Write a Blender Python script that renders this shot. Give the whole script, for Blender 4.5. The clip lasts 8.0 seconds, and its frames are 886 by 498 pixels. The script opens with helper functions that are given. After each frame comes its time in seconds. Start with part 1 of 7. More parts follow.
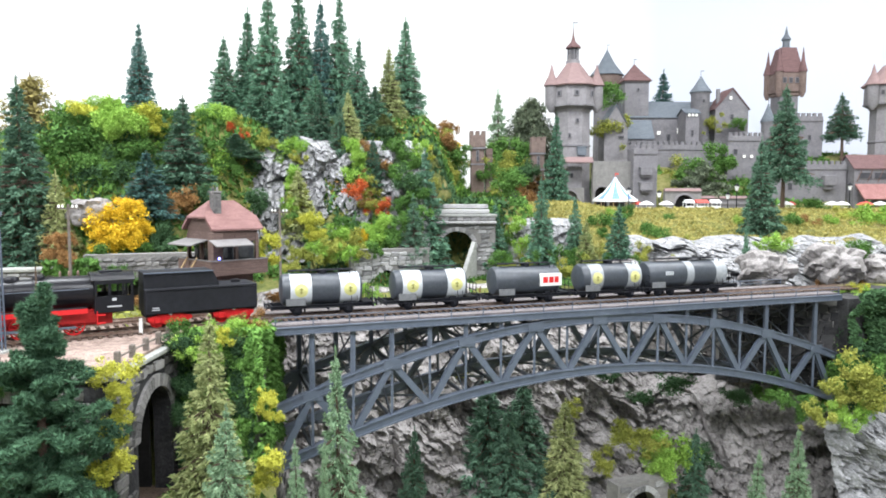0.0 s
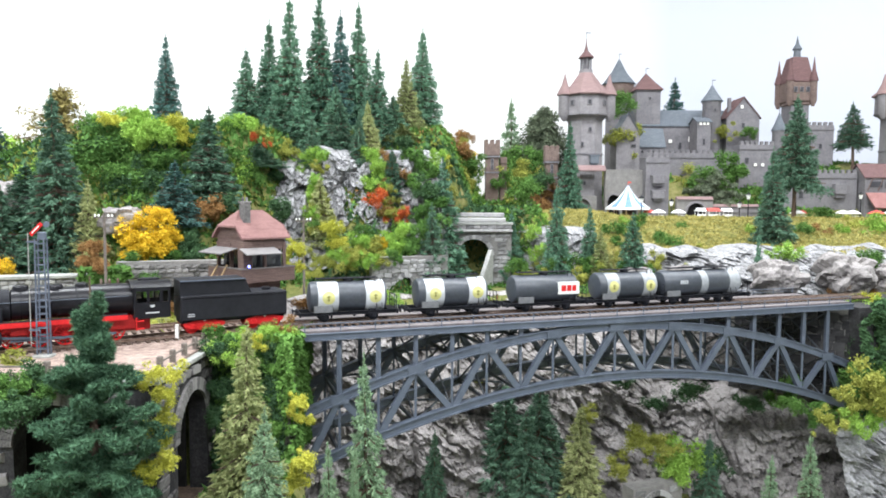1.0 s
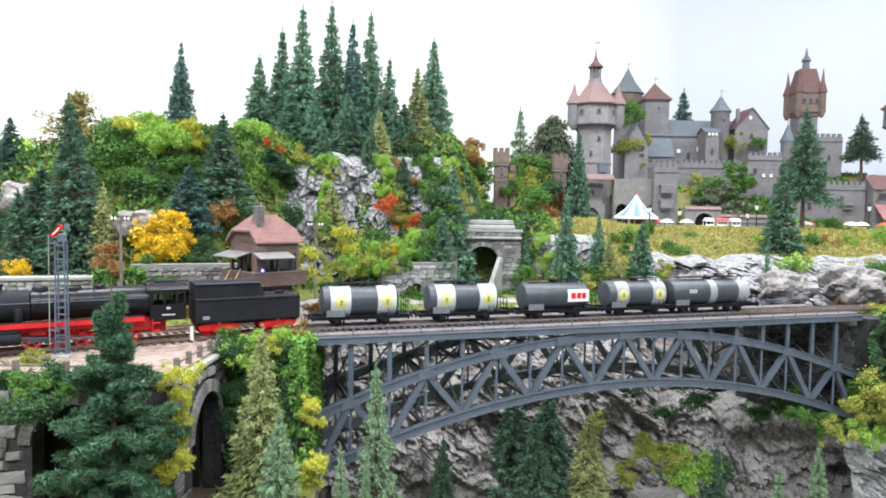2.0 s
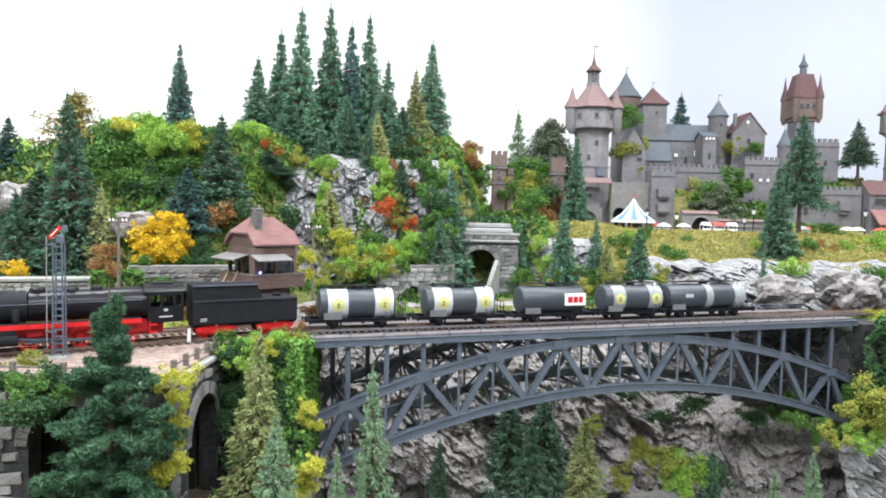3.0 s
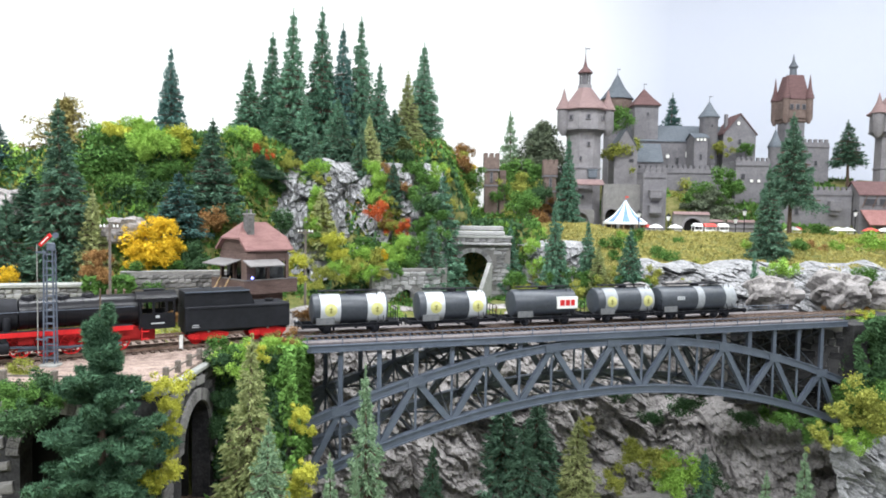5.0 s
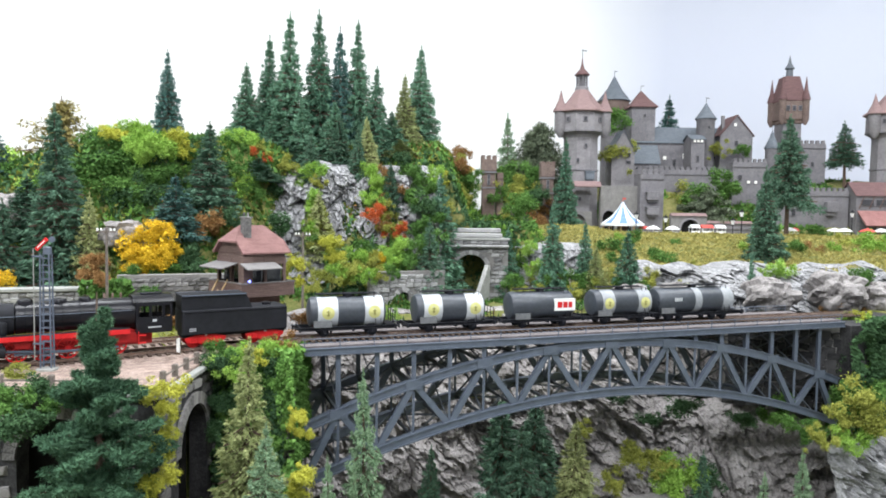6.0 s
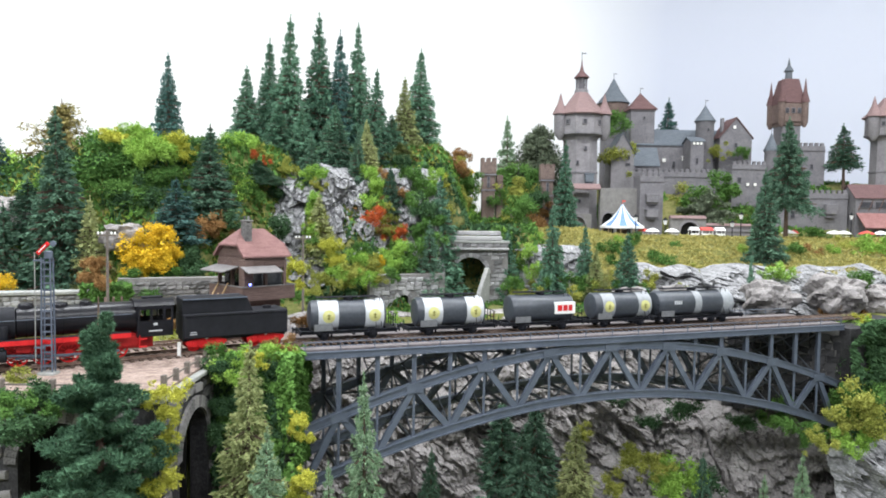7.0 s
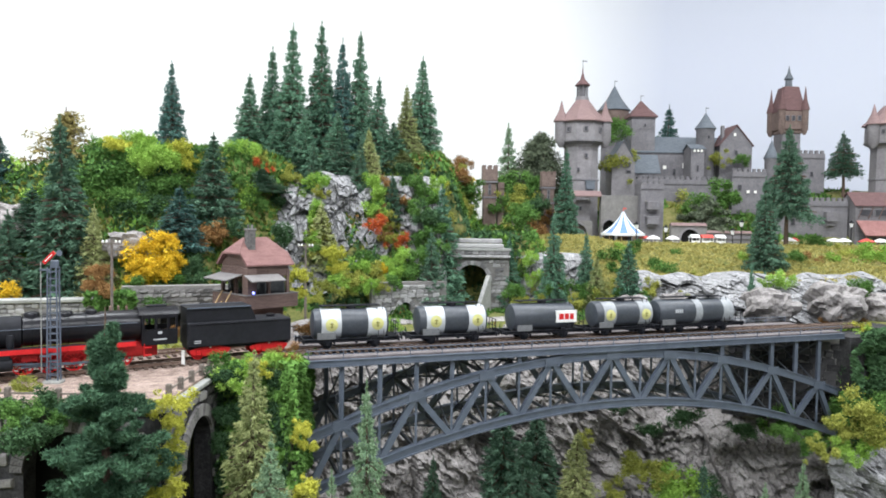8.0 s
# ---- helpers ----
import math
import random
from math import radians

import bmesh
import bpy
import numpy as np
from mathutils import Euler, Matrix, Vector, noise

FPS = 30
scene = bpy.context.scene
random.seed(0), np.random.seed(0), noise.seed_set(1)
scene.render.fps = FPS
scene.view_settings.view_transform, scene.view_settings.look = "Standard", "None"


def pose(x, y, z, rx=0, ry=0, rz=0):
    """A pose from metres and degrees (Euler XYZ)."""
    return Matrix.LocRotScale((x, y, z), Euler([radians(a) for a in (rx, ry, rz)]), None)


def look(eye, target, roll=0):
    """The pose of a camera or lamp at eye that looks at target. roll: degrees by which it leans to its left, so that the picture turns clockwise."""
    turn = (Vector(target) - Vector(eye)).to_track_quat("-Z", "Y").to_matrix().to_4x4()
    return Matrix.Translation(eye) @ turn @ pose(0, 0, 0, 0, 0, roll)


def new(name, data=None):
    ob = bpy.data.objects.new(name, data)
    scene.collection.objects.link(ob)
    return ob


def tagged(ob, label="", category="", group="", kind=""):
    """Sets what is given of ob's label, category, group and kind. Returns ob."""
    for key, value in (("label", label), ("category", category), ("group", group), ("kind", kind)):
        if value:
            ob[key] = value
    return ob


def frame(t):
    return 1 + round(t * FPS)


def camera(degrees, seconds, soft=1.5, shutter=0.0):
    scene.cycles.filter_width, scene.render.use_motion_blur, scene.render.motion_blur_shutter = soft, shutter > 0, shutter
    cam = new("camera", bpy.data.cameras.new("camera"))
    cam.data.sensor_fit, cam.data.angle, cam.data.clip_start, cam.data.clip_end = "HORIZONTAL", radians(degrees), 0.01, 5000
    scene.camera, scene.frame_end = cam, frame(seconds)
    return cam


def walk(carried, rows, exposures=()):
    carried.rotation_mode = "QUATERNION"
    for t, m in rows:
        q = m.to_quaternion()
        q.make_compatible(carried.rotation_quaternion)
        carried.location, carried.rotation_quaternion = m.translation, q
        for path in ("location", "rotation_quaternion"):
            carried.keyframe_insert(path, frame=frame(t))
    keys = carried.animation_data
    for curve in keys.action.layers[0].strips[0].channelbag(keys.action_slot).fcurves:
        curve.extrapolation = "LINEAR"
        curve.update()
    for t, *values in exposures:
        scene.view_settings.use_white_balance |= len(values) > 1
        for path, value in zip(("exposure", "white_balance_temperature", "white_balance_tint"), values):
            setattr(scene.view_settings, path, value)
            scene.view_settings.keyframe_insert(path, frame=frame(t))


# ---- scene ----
cam = camera(65.0, 8.0, soft=1.8)
PATH = [
    (0, (0.006, 0.047, 1.412), (0.02, 2.042, 1.269), 0.1),
    (0.5, (-0.001, 0.034, 1.417), (-0.002, 2.029, 1.278), 0.0),
    (1, (-0.008, 0.027, 1.418), (-0.015, 2.023, 1.287), 0.3),
    (1.5, (-0.014, 0.023, 1.417), (-0.033, 2.019, 1.298), 0.7),
    (3, (-0.014, 0.019, 1.419), (-0.029, 2.016, 1.314), 1.3),
    (3.5, (-0.013, 0.021, 1.418), (-0.022, 2.018, 1.313), 1.3),
    (4, (-0.013, 0.019, 1.419), (-0.017, 2.016, 1.314), 1.1),
    (4.5, (-0.013, 0.018, 1.422), (-0.012, 2.015, 1.317), 1.1),
    (6, (-0.012, 0.018, 1.423), (-0.003, 2.016, 1.326), 0.8),
    (6.5, (-0.013, 0.018, 1.423), (-0.002, 2.016, 1.327), 0.8),
    (7, (-0.013, 0.017, 1.425), (-0.002, 2.015, 1.332), 0.8),
    (7.5, (-0.014, 0.015, 1.427), (-0.004, 2.013, 1.34), 0.9),
    (8, (-0.015, 0.013, 1.429), (-0.005, 2.012, 1.35), 0.9),
]
walk(cam, [(t, look(eye, aim, lean)) for t, eye, aim, lean in PATH],
     [(0, 0.25), (1.5, 0.16), (3, 0.07), (4.5, 0.0), (6, -0.08), (8, -0.18)])

# ---- world and light ----
world = bpy.data.worlds.new("room_dark")
world.use_nodes = True
world.node_tree.nodes["Background"].inputs[0].default_value = (0.9, 0.95, 1.0, 1)
world.node_tree.nodes["Background"].inputs[1].default_value = 0.05
scene.world = world

LAMPS = [(-0.9, 0.75, 2.55, 26), (0.5, 0.75, 2.55, 20), (-0.9, -0.5, 2.55, 40), (0.6, -0.5, 2.55, 32), (1.6, 1.2, 2.55, 15)]
for lx, ly, lz, watts in LAMPS:
    li = bpy.data.lights.new("ceiling_lamp_light", "AREA")
    li.shape, li.size, li.size_y, li.energy, li.color = "RECTANGLE", 1.15, 0.28, watts, (0.91, 0.948, 1.0)
    lo = new("ceiling_lamp_light", li)
    lo.location = (lx, ly, lz - 0.035)

# ---- mesh helpers ----
B_DIR, N_DIR, B_ORG, B_LEN = Vector((0.943, 0.332, 0)), Vector((-0.332, 0.943, 0)), Vector((-0.129, 0.611, 0)), 0.62


def on_bridge(u, v, z):
    return B_ORG + B_DIR * u + N_DIR * v + Vector((0, 0, z))


class Geo:
    """Collects simple solids into one mesh."""

    def __init__(self):
        self.v, self.f, self.mi, self.m = [], [], [], 0

    def add(self, verts, faces):
        n = len(self.v)
        self.v += [tuple(p) for p in verts]
        self.f += [tuple(n + i for i in f) for f in faces]
        self.mi += [self.m] * len(faces)
        return self

    def box(self, c, s, m=None, taper=1.0, ch=0.0):
        x, y, z = s[0] / 2, s[1] / 2, s[2] / 2
        if ch:
            prof = [(-x + ch, -y), (x - ch, -y), (x, -y + ch), (x, y - ch), (x - ch, y), (-x + ch, y), (-x, y - ch), (-x, -y + ch)]
            k = (x - ch) / x, (y - ch) / y
            rings = [[(a * k[0], b * k[1], -z) for a, b in prof], [(a, b, -z + ch) for a, b in prof], [(a * taper, b * taper, z - ch) for a, b in prof],
                     [(a * k[0] * taper, b * k[1] * taper, z) for a, b in prof]]
            vs = [p for r in rings for p in r]
            fs = [tuple(range(7, -1, -1)), tuple(range(24, 32))]
            for r in range(3):
                fs += [(r * 8 + i, r * 8 + (i + 1) % 8, r * 8 + 8 + (i + 1) % 8, r * 8 + 8 + i) for i in range(8)]
        else:
            vs = [(-x, -y, -z), (x, -y, -z), (x, y, -z), (-x, y, -z), (-x * taper, -y * taper, z), (x * taper, -y * taper, z), (x * taper, y * taper, z), (-x * taper, y * taper, z)]
            fs = [(3, 2, 1, 0), (4, 5, 6, 7), (0, 1, 5, 4), (1, 2, 6, 5), (2, 3, 7, 6), (3, 0, 4, 7)]
        m = m or Matrix.Identity(4)
        c = Vector(c)
        return self.add([c + (m.to_3x3() @ Vector(p)) for p in vs], fs)

    def beam(self, p, q, w, h):
        """A bar from p to q, w wide and h high."""
        p, q = Vector(p), Vector(q)
        d = q - p
        r = d.to_track_quat("X", "Z").to_matrix().to_4x4()
        return self.box((p + q) / 2, (d.length, w, h), r)

    def tube(self, p, q, r, n=8, r2=None, caps=True):
        p, q = Vector(p), Vector(q)
        r2 = r if r2 is None else r2
        t = (q - p).to_track_quat("Z", "Y").to_matrix()
        vs = []
        for c, rr in ((p, r), (q, r2)):
            vs += [c + t @ Vector((rr * math.cos(a), rr * math.sin(a), 0)) for a in (2 * math.pi * i / n for i in range(n))]
        fs = [(i, (i + 1) % n, n + (i + 1) % n, n + i) for i in range(n)]
        if caps:
            fs += [tuple(range(n - 1, -1, -1)), tuple(range(n, 2 * n))]
        return self.add(vs, fs)

    def lathe(self, prof, c=(0, 0, 0), n=16, m=None, turn=0.0, caps=True):
        """A turned solid: prof is (radius, height) from foot to top."""
        m = (m or Matrix.Identity(4)).to_3x3()
        c = Vector(c)
        vs, fs = [], []
        for r, z in prof:
            vs += [c + m @ Vector((r * math.cos(a), r * math.sin(a), z)) for a in (turn + 2 * math.pi * i / n for i in range(n))]
        for k in range(len(prof) - 1):
            fs += [(k * n + i, k * n + (i + 1) % n, k * n + n + (i + 1) % n, k * n + n + i) for i in range(n)]
        if caps:
            fs += [tuple(range(n - 1, -1, -1)), tuple(range((len(prof) - 1) * n, len(prof) * n))]
        return self.add(vs, fs)

    def sweep(self, pts, prof, up=(0, 0, 1)):
        """A closed (across, up) profile carried along a line of points."""
        up, n, vs, fs = Vector(up), len(prof), [], []
        pts = [Vector(p) for p in pts]
        for i, p in enumerate(pts):
            d = (pts[min(i + 1, len(pts) - 1)] - pts[max(i - 1, 0)]).normalized()
            x = d.cross(up).normalized()
            y = x.cross(d)
            vs += [p + x * a + y * b for a, b in prof]
        for k in range(len(pts) - 1):
            fs += [(k * n + i, k * n + (i + 1) % n, k * n + n + (i + 1) % n, k * n + n + i) for i in range(n)]
        fs += [tuple(range(n - 1, -1, -1)), tuple(range((len(pts) - 1) * n, len(pts) * n))]
        return self.add(vs, fs)

    def extrude(self, outline, a, b, m=None, c=(0, 0, 0)):
        """A flat outline of (x, z), given depth from y = a to y = b."""
        m = (m or Matrix.Identity(4)).to_3x3()
        n, c = len(outline), Vector(c)
        vs = [c + m @ Vector((x, y, z)) for y in (a, b) for x, z in outline]
        fs = [tuple(range(n)), tuple(range(2 * n - 1, n - 1, -1))] + [(i, i + n, (i + 1) % n + n, (i + 1) % n) for i in range(n)]
        return self.add(vs, fs)

    def mesh(self, name, *mats, smooth=False):
        me = bpy.data.meshes.new(name)
        me.from_pydata(self.v, [], self.f)
        for ma in mats:
            me.materials.append(ma)
        if len(mats) > 1:
            me.polygons.foreach_set("material_index", self.mi)
        if smooth:
            me.polygons.foreach_set("use_smooth", [True] * len(me.polygons))
            me.set_sharp_from_angle(angle=radians(40))
        bm = bmesh.new()
        bm.from_mesh(me)
        bmesh.ops.recalc_face_normals(bm, faces=bm.faces)
        bm.to_mesh(me)
        bm.free()
        return me


def part(name, geo, material, parent, label="", m=None, smooth=False):
    me = geo if isinstance(geo, bpy.types.Mesh) else geo.mesh(name, material, smooth=smooth)
    ob = new(name, me)
    ob.parent = parent
    if m is not None:
        ob.matrix_basis = m
    return tagged(ob, label)


def empty(name, label, category, m=None, group="", kind=""):
    ob = new(name)
    if m is not None:
        ob.matrix_basis = m
    return tagged(ob, label, category, group, kind)


def thing(name, geo, material, label, category, m=None, group="", kind="", smooth=False):
    me = geo if isinstance(geo, bpy.types.Mesh) else geo.mesh(name, material, smooth=smooth)
    ob = new(name, me)
    if m is not None:
        ob.matrix_basis = m
    return tagged(ob, label, category, group, kind)


# ---- noise for shapes ----
def _hash(i, j, k):
    n = (i * 374761393 + j * 668265263 + k * 1274126177) & 0x7FFFFFFF
    n = ((n ^ (n >> 13)) * 1274126177) & 0x7FFFFFFF
    return ((n ^ (n >> 16)) & 0xFFFF) / 65535.0


def vnoise(x, y, z=0.0):
    x, y, z = np.broadcast_arrays(np.asarray(x, float), np.asarray(y, float), np.asarray(z, float))
    i, j, k = (np.floor(a).astype(np.int64) for a in (x, y, z))
    fx, fy, fz = x - i, y - j, z - k
    fx, fy, fz = (a * a * (3 - 2 * a) for a in (fx, fy, fz))
    out = 0
    for a in (0, 1):
        for b in (0, 1):
            for c in (0, 1):
                out = out + _hash(i + a, j + b, k + c) * (fx if a else 1 - fx) * (fy if b else 1 - fy) * (fz if c else 1 - fz)
    return out


def fbm(x, y, z=0.0, octaves=4):
    return sum(vnoise(np.asarray(x) * 2 ** o + 17 * o, np.asarray(y) * 2 ** o + 5 * o, np.asarray(z) * 2 ** o) * 0.5 ** (o + 1) for o in range(octaves))


def sstep(a, b, t):
    t = np.clip((np.asarray(t, float) - a) / (b - a), 0, 1)
    return t * t * (3 - 2 * t)


# ---- materials ----
def material(name, dark, light, size=0.02, rough=0.7, metal=0.0, bump=0.3, fine=6.0, mid=None, island=0.0, obj=0.0, spec=0.3, bump_d=0.002, stretch=None, lo=0.35, hi=0.65):
    """Two noises, one of about `size` metres and one `fine` times finer, mix the colours; bump of the same grain."""
    ma = bpy.data.materials.new(name)
    ma.use_nodes = True
    nt = ma.node_tree
    n, l = nt.nodes, nt.links
    bs = n["Principled BSDF"]
    bs.inputs["Roughness"].default_value, bs.inputs["Metallic"].default_value = rough, metal
    bs.inputs["Specular IOR Level"].default_value = spec
    tc = n.new("ShaderNodeTexCoord")
    src = tc.outputs["Object"]
    if stretch:
        mp = n.new("ShaderNodeMapping")
        mp.inputs["Scale"].default_value = stretch
        l.new(src, mp.inputs[0])
        src = mp.outputs[0]
    na, nb = n.new("ShaderNodeTexNoise"), n.new("ShaderNodeTexNoise")
    for node, sc, det in ((na, 1 / size, 4), (nb, fine / size, 5)):
        node.inputs["Scale"].default_value, node.inputs["Detail"].default_value, node.inputs["Roughness"].default_value = sc, det, 0.65
        l.new(src, node.inputs["Vector"])
    mx = n.new("ShaderNodeMath")
    mx.operation = "MULTIPLY_ADD"
    mx.inputs[1].default_value = 0.5
    half = n.new("ShaderNodeMath")
    half.operation = "MULTIPLY"
    half.inputs[1].default_value = 0.5
    l.new(nb.outputs["Fac"], half.inputs[0])
    l.new(na.outputs["Fac"], mx.inputs[0])
    l.new(half.outputs[0], mx.inputs[2])
    fac = mx.outputs[0]
    for amount, kind, out in ((island, "ShaderNodeNewGeometry", "Random Per Island"), (obj, "ShaderNodeObjectInfo", "Random")):
        if amount:
            g = n.new(kind)
            ad = n.new("ShaderNodeMath")
            ad.operation = "MULTIPLY_ADD"
            ad.inputs[1].default_value = amount
            l.new(g.outputs[out], ad.inputs[0])
            l.new(fac, ad.inputs[2])
            sb = n.new("ShaderNodeMath")
            sb.operation = "SUBTRACT"
            sb.inputs[1].default_value = amount / 2
            l.new(ad.outputs[0], sb.inputs[0])
            fac = sb.outputs[0]
    rp = n.new("ShaderNodeValToRGB")
    rp.color_ramp.elements[0].position, rp.color_ramp.elements[1].position = lo, hi
    rp.color_ramp.elements[0].color, rp.color_ramp.elements[1].color = (*dark, 1), (*light, 1)
    if mid:
        rp.color_ramp.elements.new((lo + hi) / 2).color = (*mid, 1)
    l.new(fac, rp.inputs[0])
    l.new(rp.outputs[0], bs.inputs["Base Color"])
    if bump:
        bp = n.new("ShaderNodeBump")
        bp.inputs["Strength"].default_value, bp.inputs["Distance"].default_value = bump, bump_d
        l.new(mx.outputs[0], bp.inputs["Height"])
        l.new(bp.outputs[0], bs.inputs["Normal"])
    return ma


def leaf(name, dark, light, obj=0.25, island=0.40):
    ma = material(name, dark, light, size=0.02, rough=0.85, bump=0, island=island, obj=obj, spec=0.15, lo=0.15, hi=0.85)
    ma.node_tree.nodes["Principled BSDF"].inputs["Subsurface Weight"].default_value = 0.0
    return ma


ROCK = material("grey_rock", (0.15, 0.15, 0.158), (0.46, 0.46, 0.48), size=0.016, rough=0.9, bump=0.7, mid=(0.27, 0.27, 0.275), bump_d=0.003)
ROCK_DARK = material("brown_grey_rock", (0.092, 0.085, 0.083), (0.375, 0.356, 0.350), size=0.022, rough=0.92, bump=0.9, mid=(0.27, 0.252, 0.245), bump_d=0.003)
SOIL = material("turf_and_soil", (0.055, 0.075, 0.02), (0.24, 0.21, 0.09), size=0.04, rough=0.95, bump=0.9, mid=(0.13, 0.14, 0.04))
MEADOW = material("dry_meadow", (0.22, 0.24, 0.05), (0.50, 0.38, 0.13), size=0.06, rough=0.95, bump=0.9, mid=(0.36, 0.32, 0.09))
STEEL = material("blue_grey_painted_steel", (0.074, 0.091, 0.124), (0.116, 0.137, 0.178), size=0.05, rough=0.5, bump=0.1, spec=0.4)
STEEL_DARK = material("dark_shaded_steel_paint", (0.075, 0.085, 0.10), (0.12, 0.135, 0.155), size=0.05, rough=0.6, bump=0.1)
WALKWAY = material("weathered_walkway_boards", (0.105, 0.092, 0.094), (0.195, 0.175, 0.176), size=0.012, rough=0.85, bump=0.4)
DECK = material("deck_concrete", (0.26, 0.26, 0.27), (0.42, 0.42, 0.43), size=0.03, rough=0.8, bump=0.3)
BALLAST = material("ballast", (0.12, 0.085, 0.07), (0.50, 0.40, 0.34), size=0.006, rough=0.95, bump=1.0, mid=(0.28, 0.21, 0.18))
SLEEPER = material("weathered_sleeper", (0.05, 0.035, 0.028), (0.17, 0.12, 0.09), size=0.01, rough=0.9, bump=0.5)
RAIL = material("rusty_rail", (0.14, 0.085, 0.06), (0.36, 0.28, 0.24), size=0.01, rough=0.45, metal=0.6, bump=0.2)
STONE = material("masonry_stone", (0.13, 0.128, 0.13), (0.38, 0.375, 0.375), size=0.012, rough=0.9, bump=0.6, obj=0.35, island=0.3)
STONE_DARK = material("dark_masonry_stone", (0.06, 0.058, 0.058), (0.24, 0.23, 0.225), size=0.012, rough=0.9, bump=0.6, obj=0.35, island=0.3)
# Stone coloured near black to stand for shade at portals and bridge end.
SHADE_STONE = material("shade_dark_masonry", (0.018, 0.018, 0.02), (0.075, 0.073, 0.075), size=0.012, rough=0.9, bump=0.6, obj=0.3)
MORTAR = material("mortar", (0.14, 0.135, 0.13), (0.26, 0.25, 0.24), size=0.01, rough=0.95, bump=0.5)
COPING = material("pale_coping_stone", (0.21, 0.215, 0.205), (0.36, 0.365, 0.345), size=0.02, rough=0.85, bump=0.4)
# Black put on recess backs and tunnel panels in place of their shade.
SHADE_BLACK = material("recess_shade_black", (0.008, 0.008, 0.008), (0.02, 0.019, 0.018), size=0.02, rough=0.95, bump=0.3)
BARK = material("bark", (0.06, 0.04, 0.03), (0.17, 0.12, 0.09), size=0.006, rough=0.95, bump=0.6)
WALL = material("white_backdrop_paint", (0.83, 0.84, 0.85), (0.87, 0.875, 0.885), size=0.6, rough=0.9, bump=0.05)
WALL_LIGHT_FADE = material("backdrop_light_gradient", (0.84, 0.845, 0.85), (0.86, 0.865, 0.87), size=0.8, rough=0.9, bump=0.03)
# Light falling off along the wall is put into its colour, left to right.
fade_nodes = WALL_LIGHT_FADE.node_tree.nodes
fade_xyz, fade_ramp, fade_map = fade_nodes.new("ShaderNodeSeparateXYZ"), fade_nodes.new("ShaderNodeValToRGB"), fade_nodes.new("ShaderNodeMapRange")
fade_map.inputs["From Min"].default_value, fade_map.inputs["From Max"].default_value = 0.28, 0.62
fade_ramp.color_ramp.elements[0].color, fade_ramp.color_ramp.elements[1].color = (0.85, 0.855, 0.86, 1), (0.57, 0.598, 0.695, 1)
WALL_LIGHT_FADE.node_tree.links.new(fade_nodes["Texture Coordinate"].outputs["Object"], fade_xyz.inputs[0])
WALL_LIGHT_FADE.node_tree.links.new(fade_xyz.outputs["X"], fade_map.inputs["Value"])
WALL_LIGHT_FADE.node_tree.links.new(fade_map.outputs["Result"], fade_ramp.inputs[0])
WALL_LIGHT_FADE.node_tree.links.new(fade_ramp.outputs[0], fade_nodes["Principled BSDF"].inputs["Base Color"])
ROOM_FLOOR = material("grey_room_carpet", (0.16, 0.16, 0.17), (0.24, 0.24, 0.25), size=0.02, rough=0.95, bump=0.4)
BLACK = material("black_loco_paint", (0.005, 0.005, 0.007), (0.012, 0.012, 0.016), size=0.02, rough=0.30, bump=0.08, spec=0.28)
BLACK_MATT = material("matt_black_paint", (0.008, 0.0085, 0.011), (0.017, 0.018, 0.023), size=0.02, rough=0.7, bump=0.1, spec=0.2)
RED = material("signal_red_paint", (0.46, 0.010, 0.012), (0.66, 0.022, 0.025), size=0.01, rough=0.5, bump=0.1)
RED_DARK = material("dirty_red_paint", (0.26, 0.008, 0.009), (0.44, 0.016, 0.016), size=0.01, rough=0.6, bump=0.1)
TANK_GREY = material("dark_grey_tank_paint", (0.030, 0.036, 0.045), (0.056, 0.064, 0.078), size=0.02, rough=0.42, bump=0.06, spec=0.5)
TANK_WHITE = material("white_tank_paint", (0.40, 0.42, 0.44), (0.54, 0.56, 0.58), size=0.02, rough=0.45, bump=0.06)
YELLOW = material("yellow_decal", (0.46, 0.45, 0.16), (0.57, 0.55, 0.24), size=0.01, rough=0.5, bump=0)
WHITE = material("white_paint", (0.72, 0.72, 0.70), (0.82, 0.82, 0.80), size=0.01, rough=0.6, bump=0.1)
CONIFER = leaf("conifer_green", (0.042, 0.105, 0.068), (0.175, 0.325, 0.210))
CONIFER_BLUE = leaf("conifer_blue_green", (0.030, 0.078, 0.074), (0.110, 0.215, 0.185))
CONIFER_OLIVE = leaf("conifer_olive", (0.11, 0.15, 0.055), (0.46, 0.49, 0.22))
CONIFER_DARK = leaf("conifer_dark", (0.032, 0.078, 0.050), (0.130, 0.230, 0.150))
CONIFER_PALE = leaf("conifer_pale", (0.085, 0.160, 0.090), (0.310, 0.440, 0.265))
LEAF_GOLD = leaf("golden_green_leaves", (0.20, 0.23, 0.02), (0.62, 0.60, 0.10))
LEAF_LIME = leaf("lime_leaves", (0.11, 0.25, 0.03), (0.36, 0.54, 0.11))
LEAF_YELLOW = leaf("yellow_leaves", (0.42, 0.27, 0.01), (0.90, 0.62, 0.05))
LEAF_GREEN = leaf("green_leaves", (0.032, 0.088, 0.018), (0.132, 0.258, 0.060))
LEAF_OLIVE = leaf("olive_yellow_leaves", (0.115, 0.145, 0.026), (0.420, 0.425, 0.095))
LEAF_RED = leaf("rust_red_leaves", (0.26, 0.04, 0.01), (0.62, 0.15, 0.05))
LEAF_BROWN = leaf("brown_leaves", (0.13, 0.07, 0.025), (0.36, 0.20, 0.08))
LEAF_DARK = leaf("dark_leaves", (0.018, 0.046, 0.020), (0.075, 0.150, 0.065))


